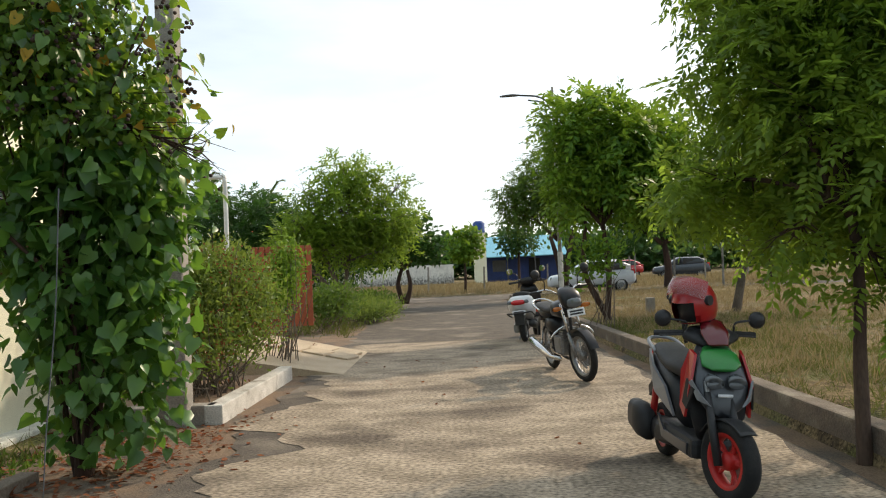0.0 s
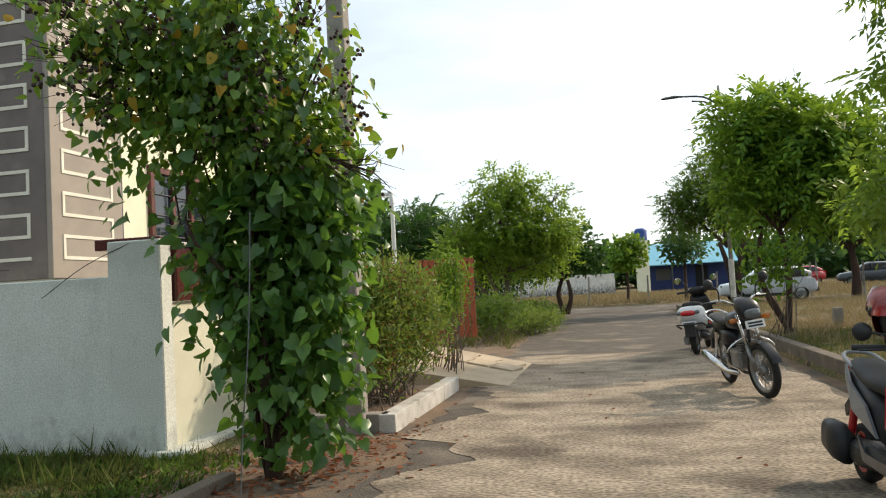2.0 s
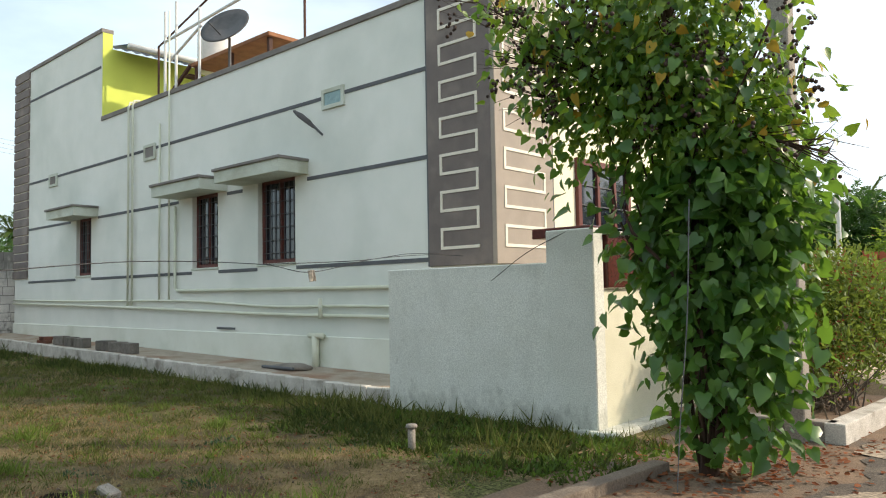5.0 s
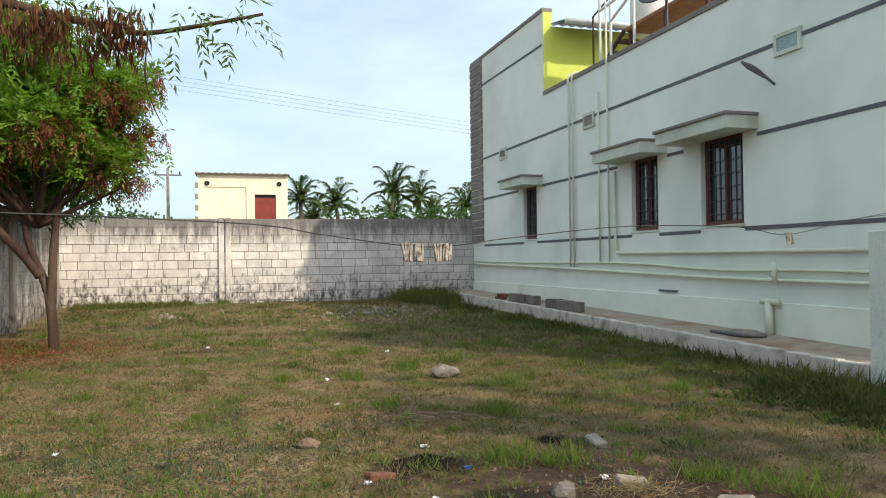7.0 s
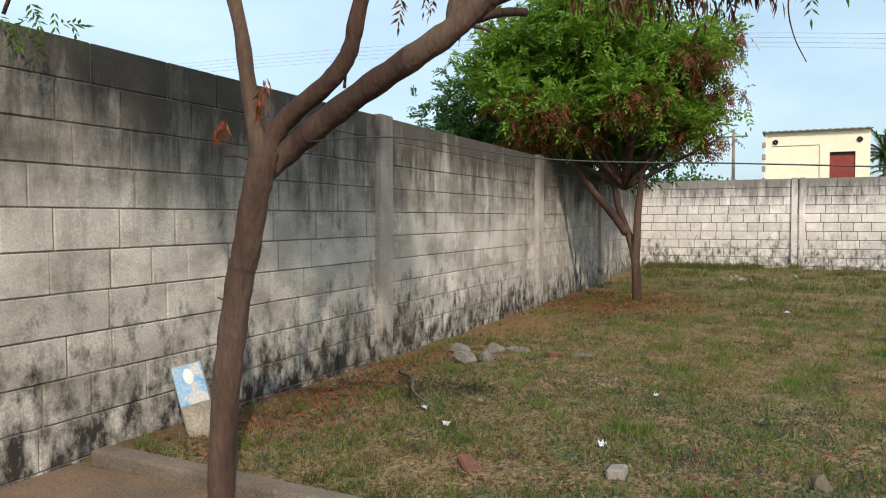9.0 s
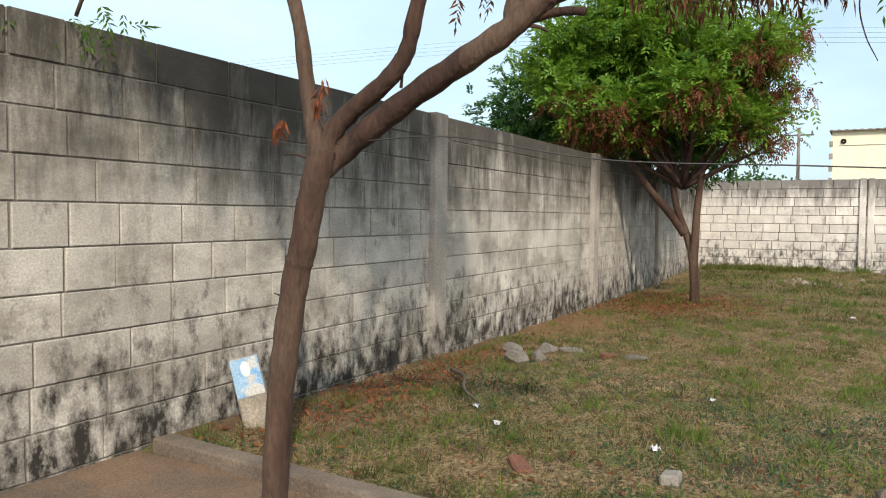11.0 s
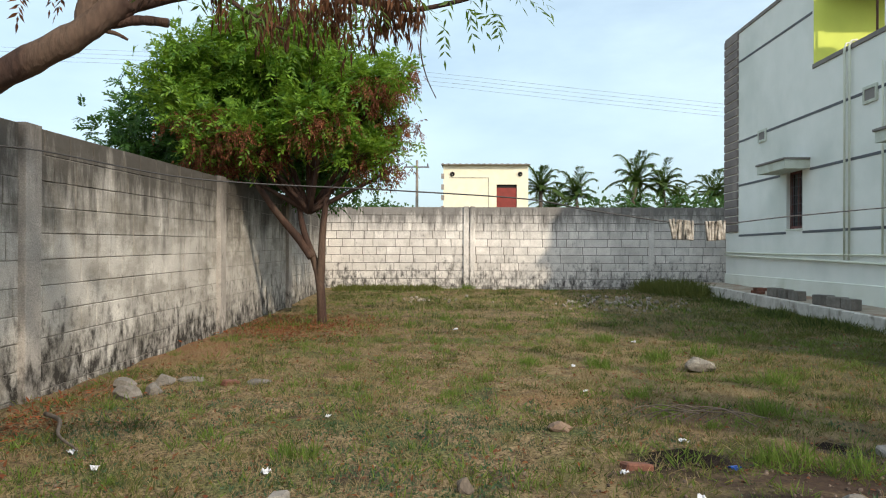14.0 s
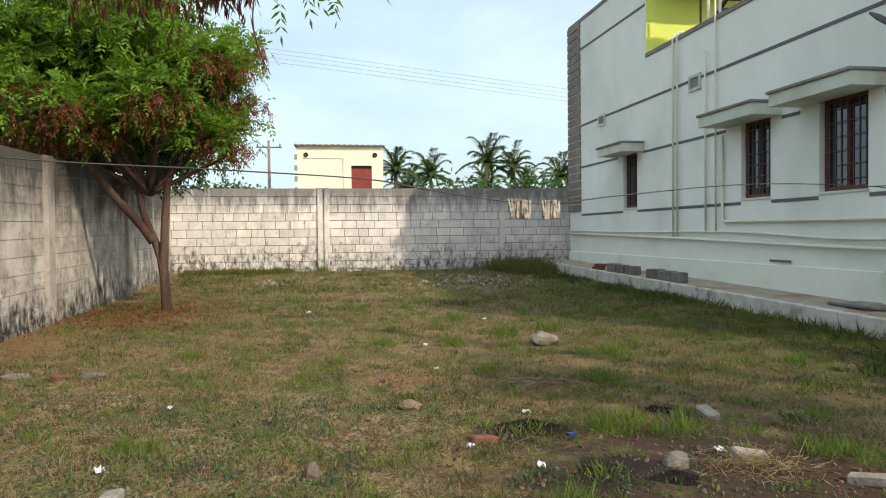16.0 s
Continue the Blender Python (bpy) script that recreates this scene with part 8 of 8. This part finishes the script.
for k, (x, y) in enumerate(((-5.6, 2.34), (-4.33, -2.27), (-4.6, 2.05), (-5.23, 0.58), (-8.07, -2.84), (-4.57, -1.49), (-4.08, 2.42))):
    o = part("brick", box(-0.1, -0.05, -0.02, 0.1, 0.05, 0.045, 0.012), (M["slab"], M["brick"], M["pale_stone"], M["brick"], M["brick"], M["slab"], M["pale_stone"])[k])
    o.matrix_world = pose(x, y, 0.0, 5 * (-1) ** k, 8, 37 * k)
    tagged(o, "broken piece of brick lying on the soil", "brick", "broken bricks")
for k, (x, y, s) in enumerate(((-5.42, 0.9, 0.46), (-5.79, 2.06, 0.24), (-4.53, 1.11, 0.24), (-4.25, 1.4, 0.3))):
    rock("burnt_patch", "low black heap of burnt soil and ash", "ash", x, y, relief(x, y) - 0.004, s * 0.4, s * 0.6, 0.012, M["char"], 220 + k)
# heaps of small rubble, each one mesh of many chips
for k, (x0, y0, sx, sy, n, label, mt) in enumerate(((-18.6, 3.3, 2.4, 1.8, 200, "heap of grey rubble and broken concrete", "pale_stone"), (-19.4, -1.4, 0.7, 0.9, 60, "scattered pale rubble chips", "pale_stone"),
                                                    (-4.6, 1.6, 1.5, 2.2, 800, "small chips and gravel on bare soil", "dark_stone"), (-9, 0, 5.5, 4.2, 330, "small stones scattered over the grass", "dark_stone"), (-2.6, 6.3, 0.5, 1.6, 70, "small stones at the verge", "stone"))):
    r = np.random.default_rng(300 + k)
    bm = bmesh.new()
    for _ in range(n):
        x, y = x0 + r.normal() * sx * 0.5, y0 + r.normal() * sy * 0.5
        s = r.uniform(0.35, 1.0) ** 2 * (0.075 if k < 2 else 0.02)
        g = bmesh.ops.create_icosphere(bm, subdivisions=1, radius=s)
        hm = 0.05 * math.exp(-((x - x0) ** 2 / sx ** 2 + (y - y0) ** 2 / sy ** 2) * 2) if k == 0 else 0
        bmesh.ops.transform(bm, matrix=Matrix.Translation((x, y, height(x, y) + relief(x, y) + hm + s * 0.2)) @ Euler(r.uniform(0, 6, 3)).to_matrix().to_4x4() @ Matrix.Diagonal((1, r.uniform(0.5, 1), r.uniform(0.35, 0.8), 1)), verts=g["verts"])
    tagged(part("rubble", bm, M[mt]), label, "rubble", kind="stuff")
rng = np.random.default_rng(77)
for k, (x, y) in enumerate(((-5.87, 1.06), (-7.66, 0.67), (-9.3, 0.8), (-5.06, 0.47), (-4.66, 0.8), (-5.25, 1.19), (-5.44, -3.07), (-4.75, 1.95), (-5.08, -2.74), (-6.6, -1.58), (-5.04, -1.68), (-11.5, 2.0), (-12.8, -0.6))):
    bm = bmesh.new()
    bmesh.ops.create_grid(bm, x_segments=4, y_segments=4, size=rng.uniform(0.015, 0.034))
    for v in bm.verts:
        v.co.z = rng.uniform(0, 0.03)
    g = bmesh.ops.extrude_face_region(bm, geom=bm.faces[:])
    bmesh.ops.translate(bm, vec=(0, 0, 0.003), verts=[v for v in g["geom"] if isinstance(v, bmesh.types.BMVert)])
    o = part("litter", bm, M["paper"] if k != 5 else M["blue_tank"])
    o.matrix_world = pose(x, y, height(x, y) + relief(x, y) + 0.012, 0, 0, 40 * k)
    tagged(o, "crumpled scrap of plastic litter on the grass", "litter", "litter")
# fallen leaves under the creeper, on the road and below the tree
k = 900
P = np.concatenate([np.array([-2.5, 6.2, 0.004]) + rng.normal(size=(k, 3)) * [0.4, 0.9, 0.0], np.array([-0.2, 8.5, 0.006]) + rng.normal(size=(26, 3)) * [1.2, 2.5, 0]])
tagged(leaves("fallen_leaves", P, rng.normal(size=P.shape) * [1, 1, 0.15], rng.normal(size=P.shape) * 0.3 + [0, 0, 1], rng.uniform(0.03, 0.09, len(P)), 0.035, M["leaf_dry"], OVAL), "dry fallen leaves on the verge", "leaves", kind="stuff")
P = np.array([-13.6, -3.3, 0.08]) + rng.normal(size=(2600, 3)) * [1.2, 0.7, 0.01]
P = P[P[:, 1] > -4.3]
tagged(leaves("fallen_leaves", P, rng.normal(size=P.shape) * [1, 1, 0.3], rng.normal(size=P.shape) * 0.3 + [0, 0, 1], rng.uniform(0.03, 0.08, len(P)), 0.025, M["leaf_dry"], LANCE), "reddish brown fallen leaves under the tree", "leaves", kind="stuff")
P = np.array([-5.5, -3.95, 0.03]) + rng.normal(size=(1300, 3)) * [1.6, 0.25, 0.01]
P = P[(P[:, 1] > -4.33) & (P[:, 0] < -3.7)]
tagged(leaves("fallen_leaves", P, rng.normal(size=P.shape) * [1, 1, 0.3], rng.normal(size=P.shape) * 0.3 + [0, 0, 1], rng.uniform(0.03, 0.08, len(P)), 0.02, M["leaf_dry"], LANCE), "dry leaves along the foot of the block wall", "leaves", kind="stuff")
twigs_ob = thing("dry_branch", "dry fallen branch with thin twigs", "branch", pose(-6.5, 1.05, 0.03, 0, 0, 70))
for k in range(9):
    a = rng.normal() * 0.5
    x = k * 0.08 - 0.3
    part("twig", tube(bend([(x, 0, 0.01), (x + 0.2, 0.15 * a, 0.08 + 0.05 * rng.uniform()), (x + 0.45, 0.5 * a, 0.02 + 0.1 * rng.uniform())], 4), 0.005, 5), M["bark_grey"], twigs_ob)

# brown leaf litter all over the plot, a heap of dry fibre and a dry stick
P = scatter(-13, -3.75, -4.2, 5.8, 9000, 91, lambda x, y, v: v > -0.25)
P[:, 2] += 0.016
tagged(leaves("fallen_leaves", P, rng.normal(size=P.shape) * [1, 1, 0.3], rng.normal(size=P.shape) * 0.4 + [0, 0, 1], rng.uniform(0.015, 0.055, len(P)), rng.uniform(0.01, 0.024, len(P)), M["leaf_withered"], OVAL), "brown leaf litter scattered over the plot", "leaves", kind="stuff")
P = np.array([-4.42, 1.97, 0.01]) + rng.normal(size=(420, 3)) * [0.13, 0.17, 0.0] + rng.uniform(0, 0.04, (420, 1)) * [0, 0, 1]
tagged(leaves("straw_heap", P, rng.normal(size=P.shape) * [1, 1, 0.25], rng.normal(size=P.shape) * 0.4 + [0, 0, 1], rng.uniform(0.08, 0.2, 420), 0.006, M["grass_dry"], LANCE), "heap of dry straw fibre on the bare soil", "straw", kind="stuff")
stick = thing("stick", "grey dry stick lying on the grass", "stick", pose(-5.9, -3.42, 0.03, 0, 0, 36))
part("wood", tube(bend([(-0.65, 0, 0.02), (-0.2, 0.04, 0.05), (0.2, -0.02, 0.03), (0.65, 0.03, 0.02)], 4), [0.02 - 0.001 * q for q in range(13)], 7), M["bark_grey"], stick, smooth=True)

# concrete blocks and oddments on the plinth walk
for k, (x, rz) in enumerate(((-16.6, 2), (-17.15, -3), (-17.7, 4), (-14.9, 6), (-14.4, -4), (-15.45, 12))):
    o = part("concrete_block", box(-0.22, -0.09, 0, 0.22, 0.09, 0.2, 0.008), M["stone"])
    o.matrix_world = pose(x, 6.62, PLINTH(x) + 0.002, 0, -0.8, rz)
    tagged(o, "loose grey concrete block on the plinth walk", "block", "loose blocks")
for k in range(5):
    o = part("brick", box(-0.11, -0.055, 0, 0.11, 0.055, 0.075, 0.008), M["brick"])
    o.matrix_world = pose(-18.5 - 0.13 * (k % 3), 6.6 + 0.05 * (k % 2), PLINTH(-18.5) + 0.078 * (k // 3), 0, 0, 20 * k)
    tagged(o, "red brick in a small stack on the plinth", "brick", "stacked bricks")
rag = thing("rag", "dark grey rag and pipes lying on the plinth walk", "rag", pose(-9.75, 6.95, PLINTH(-9.75)))
part("cloth", loft([(-0.35, 0, 0.03, 0.1, 0.03), (-0.1, 0.02, 0.045, 0.18, 0.045), (0.2, 0, 0.05, 0.16, 0.05), (0.4, 0.05, 0.03, 0.08, 0.03)], 14), M["slab"], rag, smooth=True)
part("pipe_scrap", tube([(-0.5, -0.15, 0.03), (0.35, -0.2, 0.04)], 0.025, 8), M["band"], rag)

stub = thing("pipe_stub", "weathered pipe stub with a cap standing in the weeds", "pipe", pose(-4.9, 4.7, 0))
part("pipe", tube([(0, 0, -0.05), (0, 0, 0.2)], 0.035, 12), M["slab"], stub, smooth=True)
part("cap", lathe([(0.0, 0.2), (0.05, 0.2), (0.054, 0.215), (0.046, 0.23), (0.0, 0.234)], 16), M["slab"], stub, "pale cap", True)
slab_ob = thing("painted_slab", "leaning stone slab with worn blue and white paint", "slab", pose(-4.17, -3.98, -0.12, 9, 14, -50))
part("stone", box(-0.095, -0.035, -0.02, 0.095, 0.035, 0.62, 0.012), M["pale_stone"], slab_ob)
part("paint", box(-0.09, 0.0335, 0.36, 0.09, 0.0385, 0.612, 0.002), M["paint_blue"], slab_ob, "worn blue paint")
bm = lathe([(0.0, 0.0), (0.05, 0.0), (0.05, 0.003), (0, 0.003)], 18, "y")
bmesh.ops.scale(bm, vec=(0.6, 1, 1.0), verts=bm.verts[:])
part("paint_patch", bm, M["pvc_white"], slab_ob).location = (0.0, 0.0385, 0.54)


# ---- the blocks of the walls ----
lay(left_wall, 15.4, 11, 0.2425, 0.46, SLOPE @ pose(0, 0, -0.2425), 8.6, M["block"], 7)
lay(left_end, left_turn, 10, 0.257, 0.46, turn_m, 0.0, M["block"], 8, 0.014)
lay(far_wall, 14.4, 11, 0.25, 0.44, pose(FAR_X, -5.0, 0.0, 0, 0, -90), 0.0, M["block_far"], 9, 0.018)
for x, w in ((-1.75, 0.2), (-7.13, 0.25), (-12.45, 0.28), (-17.15, 0.3)):
    tagged(part("pillar", box(x - w / 2, LEFT_Y - 0.1, -0.2, x + w / 2, LEFT_Y + 0.07, 2.41 - 0.0122 * (x + 1.7), 0.015), M["pillar"]), "concrete pillar of the block wall", "pillar", kind="structure")
for y in (-0.36, -0.16, 5.42):
    tagged(part("pillar", box(FAR_X - 0.1, y - 0.07, -0.2, FAR_X + 0.06, y + 0.09, 2.77, 0.015), M["block_far"]), "whitewashed pillar of the block wall", "pillar", kind="structure")
